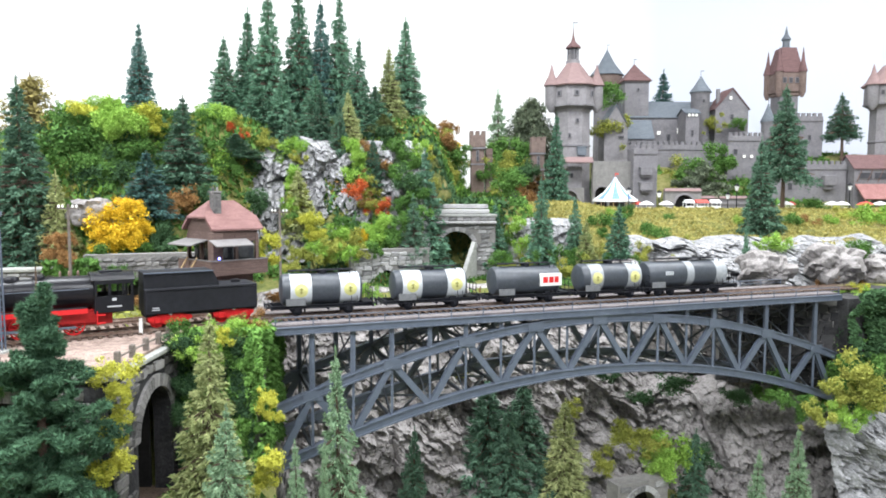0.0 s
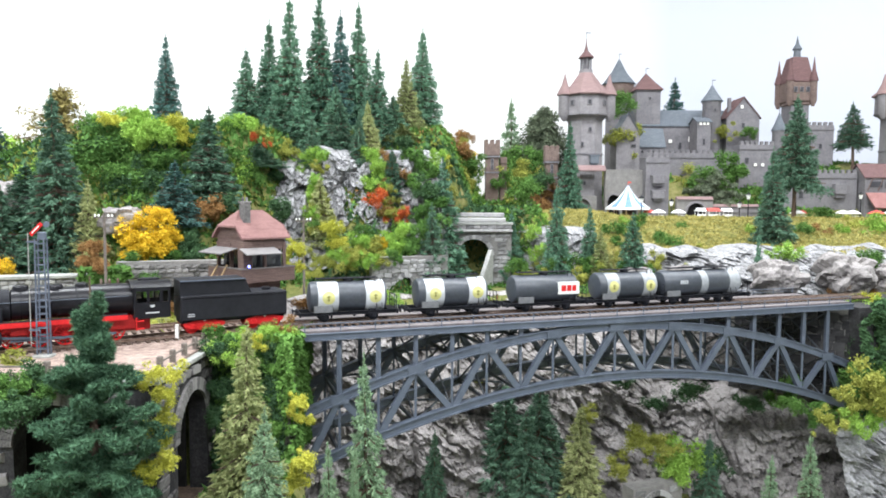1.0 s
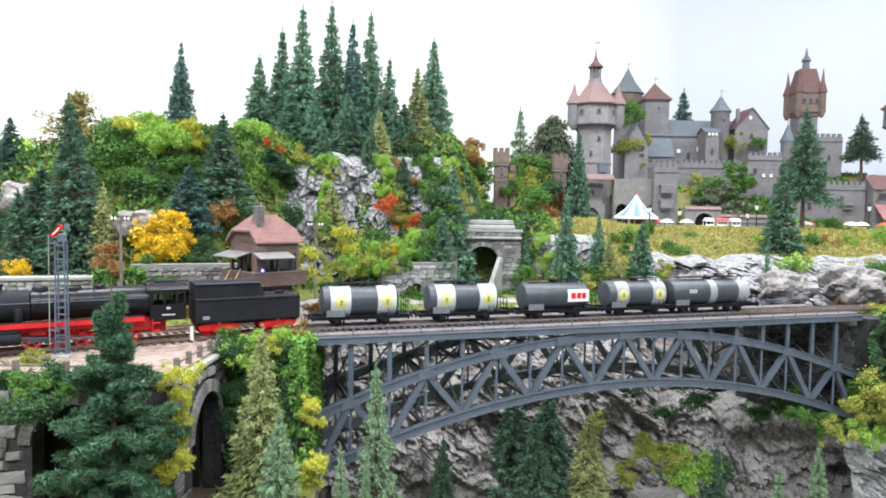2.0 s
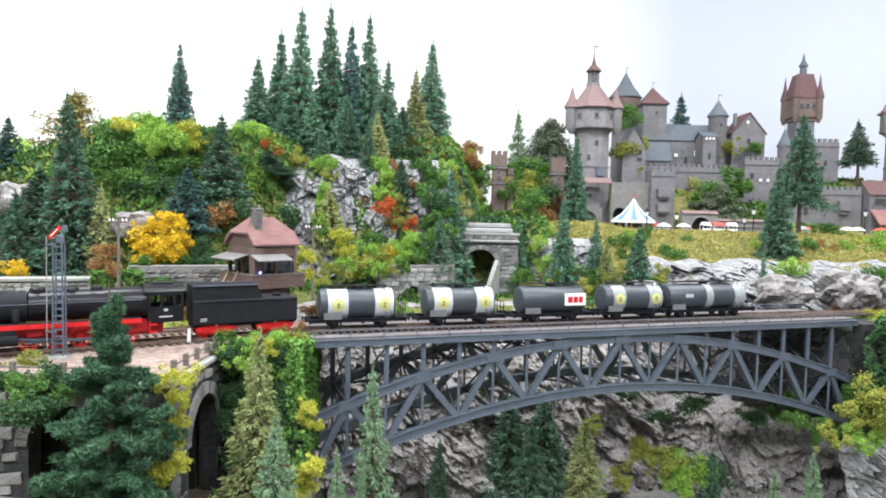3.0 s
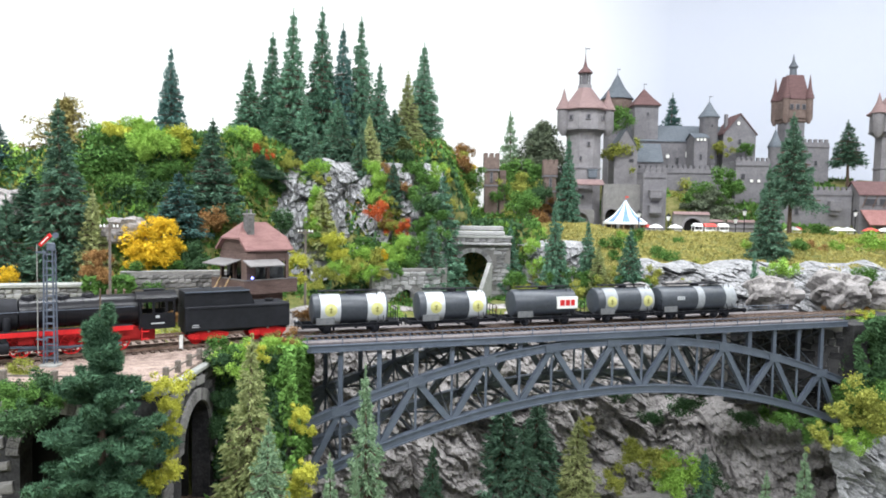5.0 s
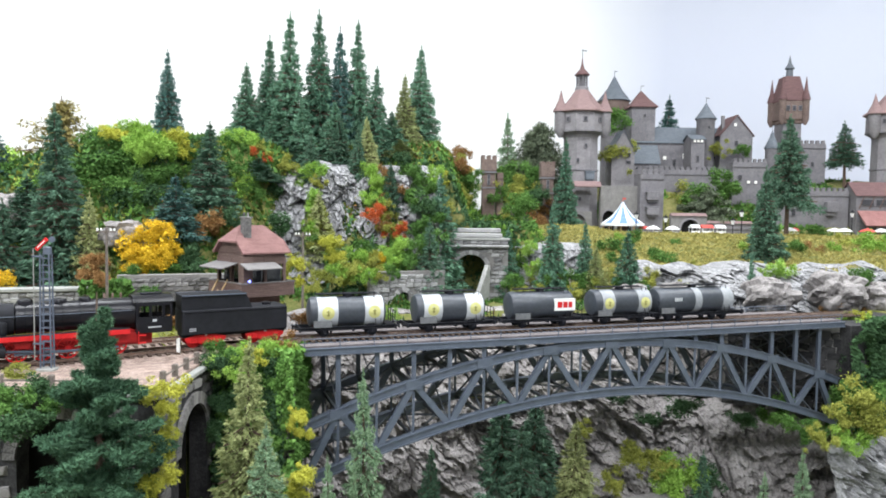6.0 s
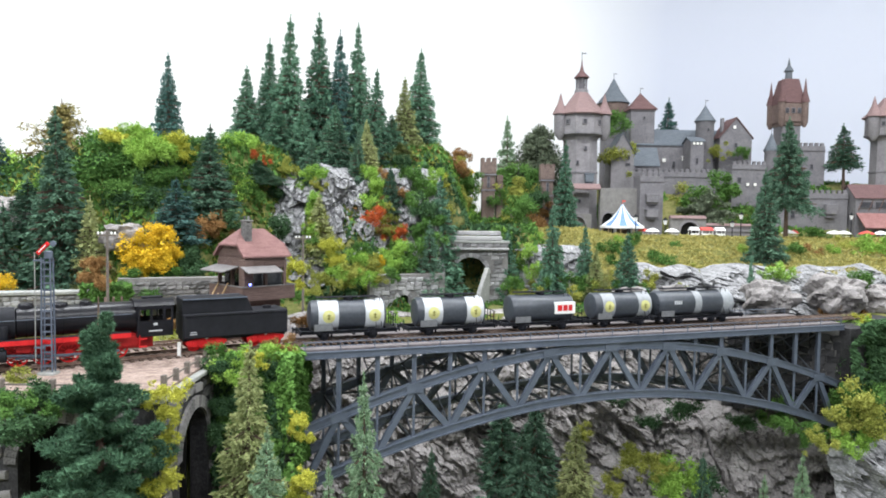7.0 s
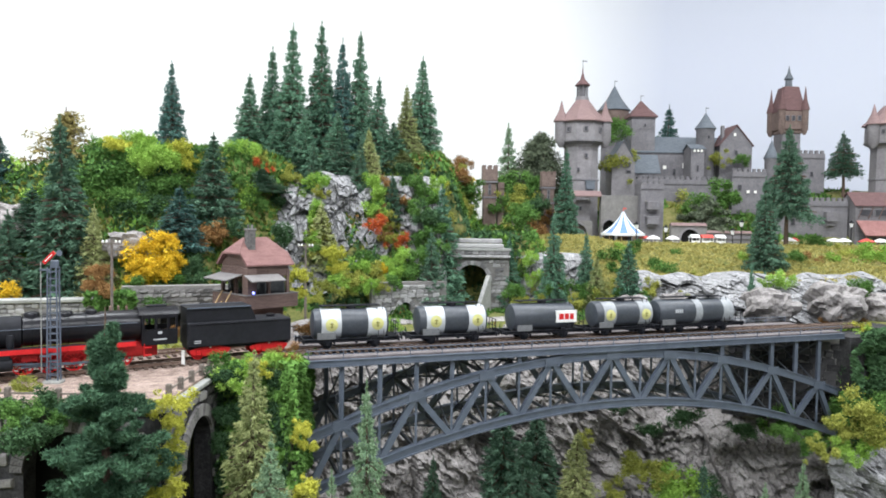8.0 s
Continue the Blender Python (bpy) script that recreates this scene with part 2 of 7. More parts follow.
# ---- room ----
def panel(name, pts, ma, label, th):
    """A wall along the plan line pts, th thick, from floor to ceiling."""
    g = Geo()
    p, q = Vector((*pts[0], 0)), Vector((*pts[1], 0))
    d = (q - p).normalized()
    nrm = Vector((-d.y, d.x, 0))
    g.box((p + q) / 2 + nrm * th / 2 + Vector((0, 0, 1.35)), ((q - p).length, th, 2.7), d.to_track_quat("X", "Z").to_matrix().to_4x4())
    return thing(name, g, ma, label, "wall", kind="structure")


back = [(-2.45, 1.62), (-1.0, 1.80), (0.20, 1.945), (0.33, 1.960), (0.40, 1.972), (0.45, 1.986), (0.49, 2.002), (0.54, 2.012), (0.62, 2.016), (1.6, 2.02), (3.05, 2.02)]
bg = Geo()
for th in (0.0, 0.10):
    bg.v += [(x, y + th, z) for x, y in back for z in (0.0, 2.7)]
nb = len(back) * 2
for k in range(len(back) - 1):
    a, b = 2 * k, 2 * k + 2
    bg.f += [(a, b, b + 1, a + 1), (nb + a, nb + a + 1, nb + b + 1, nb + b), (a + 1, b + 1, nb + b + 1, nb + a + 1), (a, nb + a, nb + b, b)]
bg.mi = [0] * len(bg.f)
thing("wall_back", bg, WALL_LIGHT_FADE, "backdrop wall with a light gradient in its colour, white to pale blue", "wall", kind="structure", smooth=True)
panel("wall_east", [(3.0, 2.1), (3.0, -2.4)], WALL, "plain white painted room wall", 0.1)
panel("wall_south", [(3.0, -2.4), (-2.4, -2.4)], WALL, "plain white painted room wall", 0.1)
panel("wall_west", [(-2.4, -2.4), (-2.4, 1.62)], WALL, "plain white painted room wall", 0.1)
thing("floor", Geo().box((0.3, -0.15, -0.05), (6, 5, 0.1)), ROOM_FLOOR, "grey carpeted room floor under the layout", "floor", kind="structure")
thing("ceiling", Geo().box((0.3, -0.15, 2.75), (6, 5, 0.1)), WALL, "plain white painted room ceiling", "ceiling", kind="structure")
GLOW = bpy.data.materials.new("lamp_diffuser")
GLOW.use_nodes = True
GLOW.node_tree.nodes["Principled BSDF"].inputs["Emission Color"].default_value = (1, 0.98, 0.95, 1)
GLOW.node_tree.nodes["Principled BSDF"].inputs["Emission Strength"].default_value = 3.0
for lx, ly, lz, watts in LAMPS:
    lamp = empty("ceiling_lamp", "long white ceiling lamp over the layout", "lamp", pose(lx, ly, lz), "ceiling lamps")
    g = Geo()
    for sx, sy, w, d in ((0, 0.16, 1.25, 0.03), (0, -0.16, 1.25, 0.03), (0.61, 0, 0.03, 0.30), (-0.61, 0, 0.03, 0.30)):
        g.box((sx, sy, 0.02), (w, d, 0.08))
    part("frame", g, WHITE, lamp)
    part("diffuser", Geo().box((0, 0, 0.02), (1.18, 0.28, 0.02)), GLOW, lamp)
    part("bracket", Geo().box((0, 0, 0.10), (0.2, 0.1, 0.12)), WHITE, lamp)


# ---- terrain ----
def bridge_uv(x, y):
    dx, dy = np.asarray(x) + 0.129, np.asarray(y) - 0.611
    return dx * 0.943 + dy * 0.332, -dx * 0.332 + dy * 0.943


def lift(x, y, fine=True):
    """Height of the land in metres."""
    x, y = np.asarray(x, float), np.asarray(y, float)
    u, v = bridge_uv(x, y)
    wob = (fbm(x * 9, y * 9, 3.0) - 0.47) * 0.10 if fine else 0.0
    yw = y + wob
    # wooded hill
    mid = sstep(-0.36, -0.16, x)
    hill = 0.215 * sstep(0.755 + 0.13 * mid, 0.97 + 0.14 * mid, yw) + 0.03 * sstep(1.05, 1.3, y)
    hill = hill * (1 - 0.22 * (1 - sstep(-0.66, -0.44, x)))
    hill = hill * (1 - sstep(-0.03, 0.09, x + wob * 0.4)) * (1 - sstep(-0.075, -0.03, x) * (1 - sstep(1.035, 1.075, y)))
    # tunnel shoulder, plaza and castle hill
    shoulder = 0.10 * sstep(1.035, 1.075, y) * (1 - sstep(0.12, 0.2, x)) * sstep(-0.1, 0.0, x)
    plaza = (0.046 * sstep(1.03, 1.07, yw) + 0.044 * sstep(1.06, 1.26, y)) * sstep(0.06, 0.16, x)
    castle = 0.12 * sstep(1.46, 1.64, y) * sstep(0.30, 0.42, x)
    gate = 0.05 * sstep(1.12, 1.35, y) * (1 - sstep(0.25, 0.33, x)) * sstep(-0.05, 0.05, x) * 0.3
    top = 1.303 + np.maximum(hill, np.maximum(shoulder, plaza)) + castle + gate
    # gorge
    right = 1 - sstep(B_LEN + 0.10, B_LEN + 0.15, u)
    gorge = sstep(-0.016, -0.004, u) * right * (1 - sstep(0.185, 0.20, v))
    floor = 1.03 + 0.04 * sstep(-0.02, 0.12, v + wob) + 0.15 * wob
    z = top * (1 - gorge) + floor * gorge
    # front: terrace block at the west, low bench before it, bank at the east
    terrace = np.maximum((1 - sstep(-0.216, -0.208, x)) * sstep(0.482, 0.490, y), (1 - sstep(-0.150, -0.142, x)) * sstep(0.590, 0.598, y))
    pit = sstep(-0.318, -0.310, x) * (1 - sstep(-0.205, -0.197, x)) * sstep(0.476, 0.481, y) * (1 - sstep(0.580, 0.585, y))
    pit = np.maximum(pit, sstep(-0.292, -0.288, x) * (1 - sstep(-0.226, -0.222, x)) * sstep(0.45, 0.455, y) * (1 - sstep(0.560, 0.565, y)))
    terrace = terrace * (1 - pit)
    bench = 1.04 + 0.150 * (1 - sstep(-0.12, -0.02, x + wob)) + 0.02 * sstep(0.36, 0.62, x + wob + 0.3 * (y - 0.7))
    front = 1 - sstep(-0.035, -0.02, v)
    low = bench * (1 - terrace) + 1.303 * terrace
    z = np.where(v < 0.0, low * front + z * (1 - front), z)
    z = np.where((v < 0.02) & (u < 0.0), low, z)
    if fine:
        flat = (np.abs(z - 1.303) < 0.004)
        z = z + np.where(flat, 0.0, (fbm(x * 60, y * 60, 1.0) - 0.47) * 0.012)
    return z


def sheet(name, xs, ys, zs, ma, label, category, flip=False):
    ny, nx = zs.shape
    me = bpy.data.meshes.new(name)
    co = np.stack([xs, ys, zs], -1).reshape(-1, 3)
    idx = np.arange(ny * nx).reshape(ny, nx)
    q = np.stack([idx[:-1, :-1], idx[:-1, 1:], idx[1:, 1:], idx[1:, :-1]], -1).reshape(-1, 4)
    if flip:
        q = q[:, ::-1]
    me.from_pydata(co.tolist(), [], q.tolist())
    me.materials.append(ma)
    me.polygons.foreach_set("use_smooth", [True] * len(me.polygons))
    return thing(name, me, ma, label, category, kind="structure")


gx, gy = np.meshgrid(np.arange(-1.35, 2.2, 0.0085), np.arange(0.12, 1.98, 0.0085))
LAND = sheet("ground", gx, gy, lift(gx, gy), SOIL, "green and brown scenic turf over the model hills", "ground")


def facets(a, b, seed):
    """Broken planes: each cell of a random mosaic has its own height and tilt, with a crack between cells."""
    i, j = np.floor(a).astype(np.int64), np.floor(b).astype(np.int64)
    d1, d2 = np.full(a.shape, 9.0), np.full(a.shape, 9.0)
    off = np.zeros(a.shape)
    k = int(seed * 10)
    for p in (-1, 0, 1):
        for q in (-1, 0, 1):
            ci, cj = i + p, j + q
            dx, dy = a - (ci + _hash(ci, cj, k + 1)), b - (cj + _hash(ci, cj, k + 2))
            d = np.hypot(dx, dy)
            val = (_hash(ci, cj, k + 3) - 0.5) + (_hash(ci, cj, k + 4) - 0.5) * 1.6 * dx + (_hash(ci, cj, k + 5) - 0.7) * 1.4 * dy
            near = d < d1
            d2 = np.where(near, d1, np.minimum(d2, d))
            off = np.where(near, val, off)
            d1 = np.where(near, d, d1)
    return off - 0.15 * np.clip(1 - (d2 - d1) / 0.10, 0, 1)


def cliff(name, p0, p1, z0, z1, lean, amp, ma, label, seed, nx=220, nz=110, grain=28, sa=1.0, sb=1.0):
    """A craggy rock face from plan point p0 to p1, leaning back by `lean` metres towards its top."""
    p0, p1 = np.array(p0, float), np.array(p1, float)
    d = p1 - p0
    L = np.hypot(*d)
    nrm = np.array([d[1], -d[0]]) / L
    s, h = np.meshgrid(np.linspace(0, 1, nx), np.linspace(0, 1, nz))
    X = p0[0] + d[0] * s
    Y = p0[1] + d[1] * s
    Zz = z0 + (z1 - z0) * h
    a, b = s * L * grain, h * math.hypot(z1 - z0, lean) * grain
    w1 = fbm(a * 0.7, b * 0.7, seed) * 2
    wa, wb = a + (w1 - 1) * 0.22, b + (fbm(a * 0.9, b * 0.9, seed + 2) - 0.5) * 0.35
    big = fbm(a * 0.35, b * 0.30, seed + 3.3, 3)
    off = (big - 0.47) * 1.7 + facets(wa * 0.55 * sa + wb * 0.12, wb * 0.45 * sb, seed) * 0.70 + facets(wa * 1.5 * sa - wb * 0.2, wb * 1.15 * sb, seed + 1) * 0.50 + facets(wa * 3.6 * sa + wb * 0.4, wb * 2.7 * sb, seed + 2) * 0.30 + facets(wa * 8.0 * sa, wb * 6.0 * sb, seed + 3) * 0.15
    edge = np.minimum(1, np.minimum(s, 1 - s) * 22) * np.minimum(1, (1 - h) * 9)
    out = off * amp * (0.25 + 0.75 * edge) - lean * h - 0.02 * (1 - edge)
    ob = sheet(name, X + nrm[0] * out, Y + nrm[1] * out, Zz + (vnoise(a, b, seed + 5) - 0.5) * amp * 0.5, ma, label, "rock")
    ob.data.polygons.foreach_set("use_smooth", [False] * len(ob.data.polygons))
    return ob


def bp(u, v):
    p = on_bridge(u, v, 0)
    return (p.x, p.y)


cliff("gorge_cliff", bp(-0.03, 0.060), bp(0.82, 0.075), 1.00, 1.308, 0.125, 0.026, ROCK_DARK, "craggy grey-brown rock wall of the gorge", 1.0, 520, 230, 30, 0.85, 1.15)
cliff("hill_cliff", (-0.300, 0.912), (0.0, 0.950), 1.335, 1.497, 0.095, 0.022, ROCK, "pale grey craggy cliff on the wooded hill", 4.0, 340, 210, 40, 1.15, 0.75)
cliff("bank_cliff", (0.275, 0.925), (0.90, 1.00), 1.280, 1.356, 0.10, 0.026, ROCK, "pale grey rocky bank below the meadow", 7.0, 420, 100, 34, 0.9, 1.0)
cliff("shoulder_cliff", (0.085, 1.04), (0.20, 1.01), 1.30, 1.385, 0.03, 0.014, ROCK, "pale rock beside the tunnel mouth", 9.0, 90, 80, 34)
cliff("gorge_cliff_east", bp(0.40, 0.090), bp(0.70, -0.060), 1.00, 1.192, 0.07, 0.022, ROCK_DARK, "craggy grey-brown rock below the bridge end", 15.0, 260, 170, 30, 0.85, 1.15)
cliff("front_cliff", (0.452, 0.72), (0.64, 0.79), 1.00, 1.172, 0.05, 0.030, ROCK, "pale broken rock at the foot of the gorge", 12.0, 180, 140, 52)

def boulder(x, y, z, r, ma, seed, label):
    """A weathered rounded boulder, half sunk in the slope."""
    bm = bmesh.new()
    bmesh.ops.create_icosphere(bm, subdivisions=4, radius=1.0)
    co = np.array([v.co for v in bm.verts])
    k = 1 + (fbm(co[:, 0] * 1.3 + seed, co[:, 1] * 1.3, co[:, 2] * 1.3) - 0.47) * 0.9 + facets(co[:, 0] * 1.8 + seed, co[:, 2] * 1.8 + co[:, 1], seed) * 0.30
    for v, f in zip(bm.verts, k):
        v.co = Vector((v.co.x * 1.25, v.co.y, v.co.z * 0.95)) * (r * float(f))
    me = bpy.data.meshes.new("boulder")
    bm.to_mesh(me)
    bm.free()
    me.materials.append(ma)
    thing("boulder", me, ma, label, "boulder", Matrix.Translation((x, y, z)), "boulders on the slopes")


for bx, by, bz, br in ((-0.372, 0.81, 1.396, 0.018), (-0.345, 0.815, 1.386, 0.013), (-0.53, 0.85, 1.425, 0.020), (-0.50, 0.84, 1.412, 0.014), (0.30, 0.925, 1.315, 0.022), (0.345, 0.935, 1.312, 0.018), (0.43, 0.94, 1.322, 0.026), (0.53, 0.96, 1.325, 0.03), (0.60, 0.965, 1.318, 0.026), (0.24, 0.935, 1.318, 0.018), (0.66, 0.98, 1.33, 0.03)):
    boulder(bx, by, bz, br, ROCK_DARK, bx * 37 + 50, "pale grey weathered boulder half sunk in the slope")
thing("layout_plinth", Geo().box((0.42, 1.03, 0.49), (3.5, 1.1, 0.98)), WALL, "plain boxed plinth under the model landscape", "plinth", kind="structure")


# ---- bridge ----
def chord_up(u):
    return 1.2965 - 0.63 * (u - 0.31) ** 2


def chord_low(u):
    return 1.246 - 0.61 * (u - 0.31) ** 2


def i_beam(w, h, web, fl):
    a, b, k = w / 2, h / 2, web / 2
    return [(-a, -b), (a, -b), (a, -b + fl), (k, -b + fl), (k, b - fl), (a, b - fl), (a, b), (-a, b), (-a, b - fl), (-k, b - fl), (-k, -b + fl), (-a, -b + fl)]


def build_bridge():
    br = empty("arch_bridge", "blue-grey steel truss arch railway bridge over the gorge", "bridge")
    w = 0.082
    part("deck", Geo().beam(on_bridge(0, w / 2, 1.3027), on_bridge(B_LEN, w / 2, 1.3027), w - 0.006, 0.0054), STEEL, br, "grey steel bridge deck")
    for v in (0.0, w):
        part("fascia_girder", Geo().sweep([on_bridge(-0.002, v, 1.3032), on_bridge(B_LEN + 0.002, v, 1.3032)], i_beam(0.005, 0.0062, 0.003, 0.0009)), STEEL, br)
        part("walkway", Geo().beam(on_bridge(0, abs(v - 0.009), 1.3072), on_bridge(B_LEN, abs(v - 0.009), 1.3072), 0.015, 0.0018), WALKWAY, br, "weathered brown-grey walkway boards")
        g = Geo()
        for k in range(21):
            u = 0.002 + k * 0.0308
            g.tube(on_bridge(u, v, 1.306), on_bridge(u, v, 1.3145), 0.0005, 5)
        part("handrail", g.tube(on_bridge(0, v, 1.3145), on_bridge(B_LEN, v, 1.3145), 0.0005, 5).tube(on_bridge(0, v, 1.311), on_bridge(B_LEN, v, 1.311), 0.00035, 5), STEEL, br, "thin grey handrail")
    nodes = [0.032 + 0.0695 * k for k in range(9)]
    lows = [0.067 + 0.0695 * k for k in range(8)]
    for v, ma in ((0.003, STEEL), (w - 0.003, STEEL)):
        for fn, hh in ((chord_up, 0.008), (chord_low, 0.008)):
            us = [0.002 + (B_LEN - 0.004) * i / 36 for i in range(37)]
            g = Geo().sweep([on_bridge(u, v, fn(u)) for u in us], i_beam(0.0075, hh, 0.0045, 0.0012))
            part("upper_chord" if fn is chord_up else "lower_chord", g, ma, br)
        seq = [(0.002, chord_low(0.002))]
        for k in range(9):
            seq.append((nodes[k], chord_up(nodes[k])))
            if k < 8:
                seq.append((lows[k], chord_low(lows[k])))
        seq.append((B_LEN - 0.002, chord_low(B_LEN - 0.002)))
        for (a, za), (b, zb) in zip(seq, seq[1:]):
            p, q = on_bridge(a, v, za), on_bridge(b, v, zb)
            g = Geo().beam(p, q, 0.0022, 0.0042)
            for s in (-1, 1):
                o = Vector(N_DIR) * s * 0.0018
                g.beam(p + o, q + o, 0.0008, 0.0056)
            part("diagonal", g, ma, br)
        for u in nodes + lows:
            part("vertical", Geo().beam(on_bridge(u, v, chord_low(u)), on_bridge(u, v, chord_up(u)), 0.0016, 0.0022), ma, br)
            if chord_up(u) < 1.292:
                part("post", Geo().beam(on_bridge(u, v, chord_up(u)), on_bridge(u, v, 1.3005), 0.0028, 0.0034)
                     .beam(on_bridge(u - 0.0018, v, chord_up(u)), on_bridge(u - 0.0018, v, 1.3005), 0.0045, 0.0007)
                     .beam(on_bridge(u + 0.0018, v, chord_up(u)), on_bridge(u + 0.0018, v, 1.3005), 0.0045, 0.0007), ma, br)
        for u in nodes:
            part("gusset_plate", Geo().beam(on_bridge(u - 0.008, v - 0.0032, chord_up(u) - 0.001), on_bridge(u + 0.008, v - 0.0032, chord_up(u) - 0.001), 0.0006, 0.0085), ma, br)
    for fn in (chord_up, chord_low):
        for u in nodes + lows:
            part("cross_strut", Geo().beam(on_bridge(u, 0.003, fn(u)), on_bridge(u, w - 0.003, fn(u)), 0.002, 0.003), STEEL_DARK, br)
        for a, b in zip(nodes, nodes[1:]):
            g = Geo()
            for va, vb in ((0.003, w - 0.003), (w - 0.003, 0.003)):
                g.beam(on_bridge(a, va, fn(a)), on_bridge(b, vb, fn(b)), 0.0014, 0.0018)
            part("wind_brace", g, STEEL_DARK, br)
    for u in (nodes[:3] + lows[:2] + nodes[-3:] + lows[-2:]):
        g = Geo()
        for va, vb in ((0.003, w - 0.003), (w - 0.003, 0.003)):
            g.beam(on_bridge(u, va, chord_low(u)), on_bridge(u, vb, chord_up(u)), 0.0012, 0.0016)
            if chord_up(u) < 1.285:
                g.beam(on_bridge(u, va, chord_up(u)), on_bridge(u, vb, 1.298), 0.0010, 0.0014)
        part("cross_brace", g, STEEL_DARK, br)


build_bridge()


# ---- track ----
def track_uv(u, shift=0.0):
    w = max(0.0, 0.03 - u)
    return 0.041 + shift - 0.23 * (math.sqrt(w * w + 0.0012) - 0.03464)


def track_at(u, z=0.0, shift=0.0):
    """Pose on the track: x along the line away from the engine, y across it, z = 0 on the rail head."""
    p = on_bridge(u, track_uv(u, shift), 1.3102 + z)
    d = on_bridge(u + 0.004, track_uv(u + 0.004, shift), 0) - on_bridge(u - 0.004, track_uv(u - 0.004, shift), 0)
    return Matrix.Translation(p) @ pose(0, 0, 0, 0, 0, math.degrees(math.atan2(d.y, d.x)))


def build_track(name, label, u0, u1, shift, bed):
    tr = empty(name, label, "railway track", kind="structure")
    n = int((u1 - u0) / 0.012)
    us = [u0 + (u1 - u0) * i / n for i in range(n + 1)]
    for side in (-0.00825, 0.00825):
        g = Geo().sweep([track_at(a, -0.0011, shift) @ Vector((0, side, 0)) for a in us], [(-0.001, -0.0012), (0.001, -0.0012), (0.001, -0.0007), (0.0004, -0.0004), (0.0004, 0.0004), (0.0005, 0.0011), (-0.0005, 0.0011), (-0.0004, 0.0004), (-0.0004, -0.0004), (-0.001, -0.0007)])
        part("rail", g, RAIL, tr, "rusty brown steel rail")
    sm = Geo().box((0, 0, -0.0031), (0.003, 0.030, 0.0018), ch=0.0003).mesh("sleeper", SLEEPER)
    k = u0
    while k < u1:
        part("sleeper", sm, None, tr, m=track_at(k, 0, shift))
        k += 0.0068
    if bed:
        g = Geo()
        for a, b in zip(us, us[1:]):
            if b > 0.0:
                continue
            A, Bm = track_at(a, 0, shift), track_at(b, 0, shift)
            rim = [(-0.030, -0.0090), (-0.020, -0.0036), (0.020, -0.0036), (0.030, -0.0090)]
            va = [A @ Vector((0, y, z)) for y, z in rim]
            vb = [Bm @ Vector((0, y, z)) for y, z in rim]
            g.add(va + vb, [(0, 1, 5, 4), (1, 2, 6, 5), (2, 3, 7, 6)])
        part("ballast_bed", g, BALLAST, tr, "reddish brown gravel ballast")


build_track("main_track", "single railway track with rusty rails on brown ballast", -0.62, 0.70, 0.0, True)
build_track("siding_track", "second railway track with rusty rails beside the signal box", -0.62, -0.03, 0.047, True)


# ---- train ----
def wheel(parent, x, y, r, ma=None, rim=None):
    mt = pose(x, y, r, 90 * 1, 0, 0)
    g = Geo().lathe([(r * 0.3, -0.0012), (r * 0.3, 0.0012)], n=10)
    if r > 0.007:
        # spoked driving wheel with a balance weight
        for k in range(12):
            t = 2 * math.pi * k / 12
            g.beam((r * 0.25 * math.cos(t), r * 0.25 * math.sin(t), 0), (r * 0.95 * math.cos(t), r * 0.95 * math.sin(t), 0), 0.0007, 0.0009)
        g.extrude([(r * 0.93 * math.cos(t), r * 0.93 * math.sin(t)) for t in [-2.4 + 0.2 * i for i in range(9)]], -0.0006, 0.0006, pose(0, 0, 0, 90, 0, 0))
    else:
        g.lathe([(r * 0.95, -0.0006), (r * 0.95, 0.0006)], n=20)
    w = part("wheel", g, ma or RED, parent, m=mt)
    part("tyre", Geo().lathe([(r * 0.88, -0.0008), (r, -0.0008), (r, 0.0008), (r * 0.88, 0.0008), (r * 0.88, -0.0008)], n=20, caps=False), rim or ma or RED, w)
    return w


XROT = pose(0, 0, 0, 0, 90, 0)


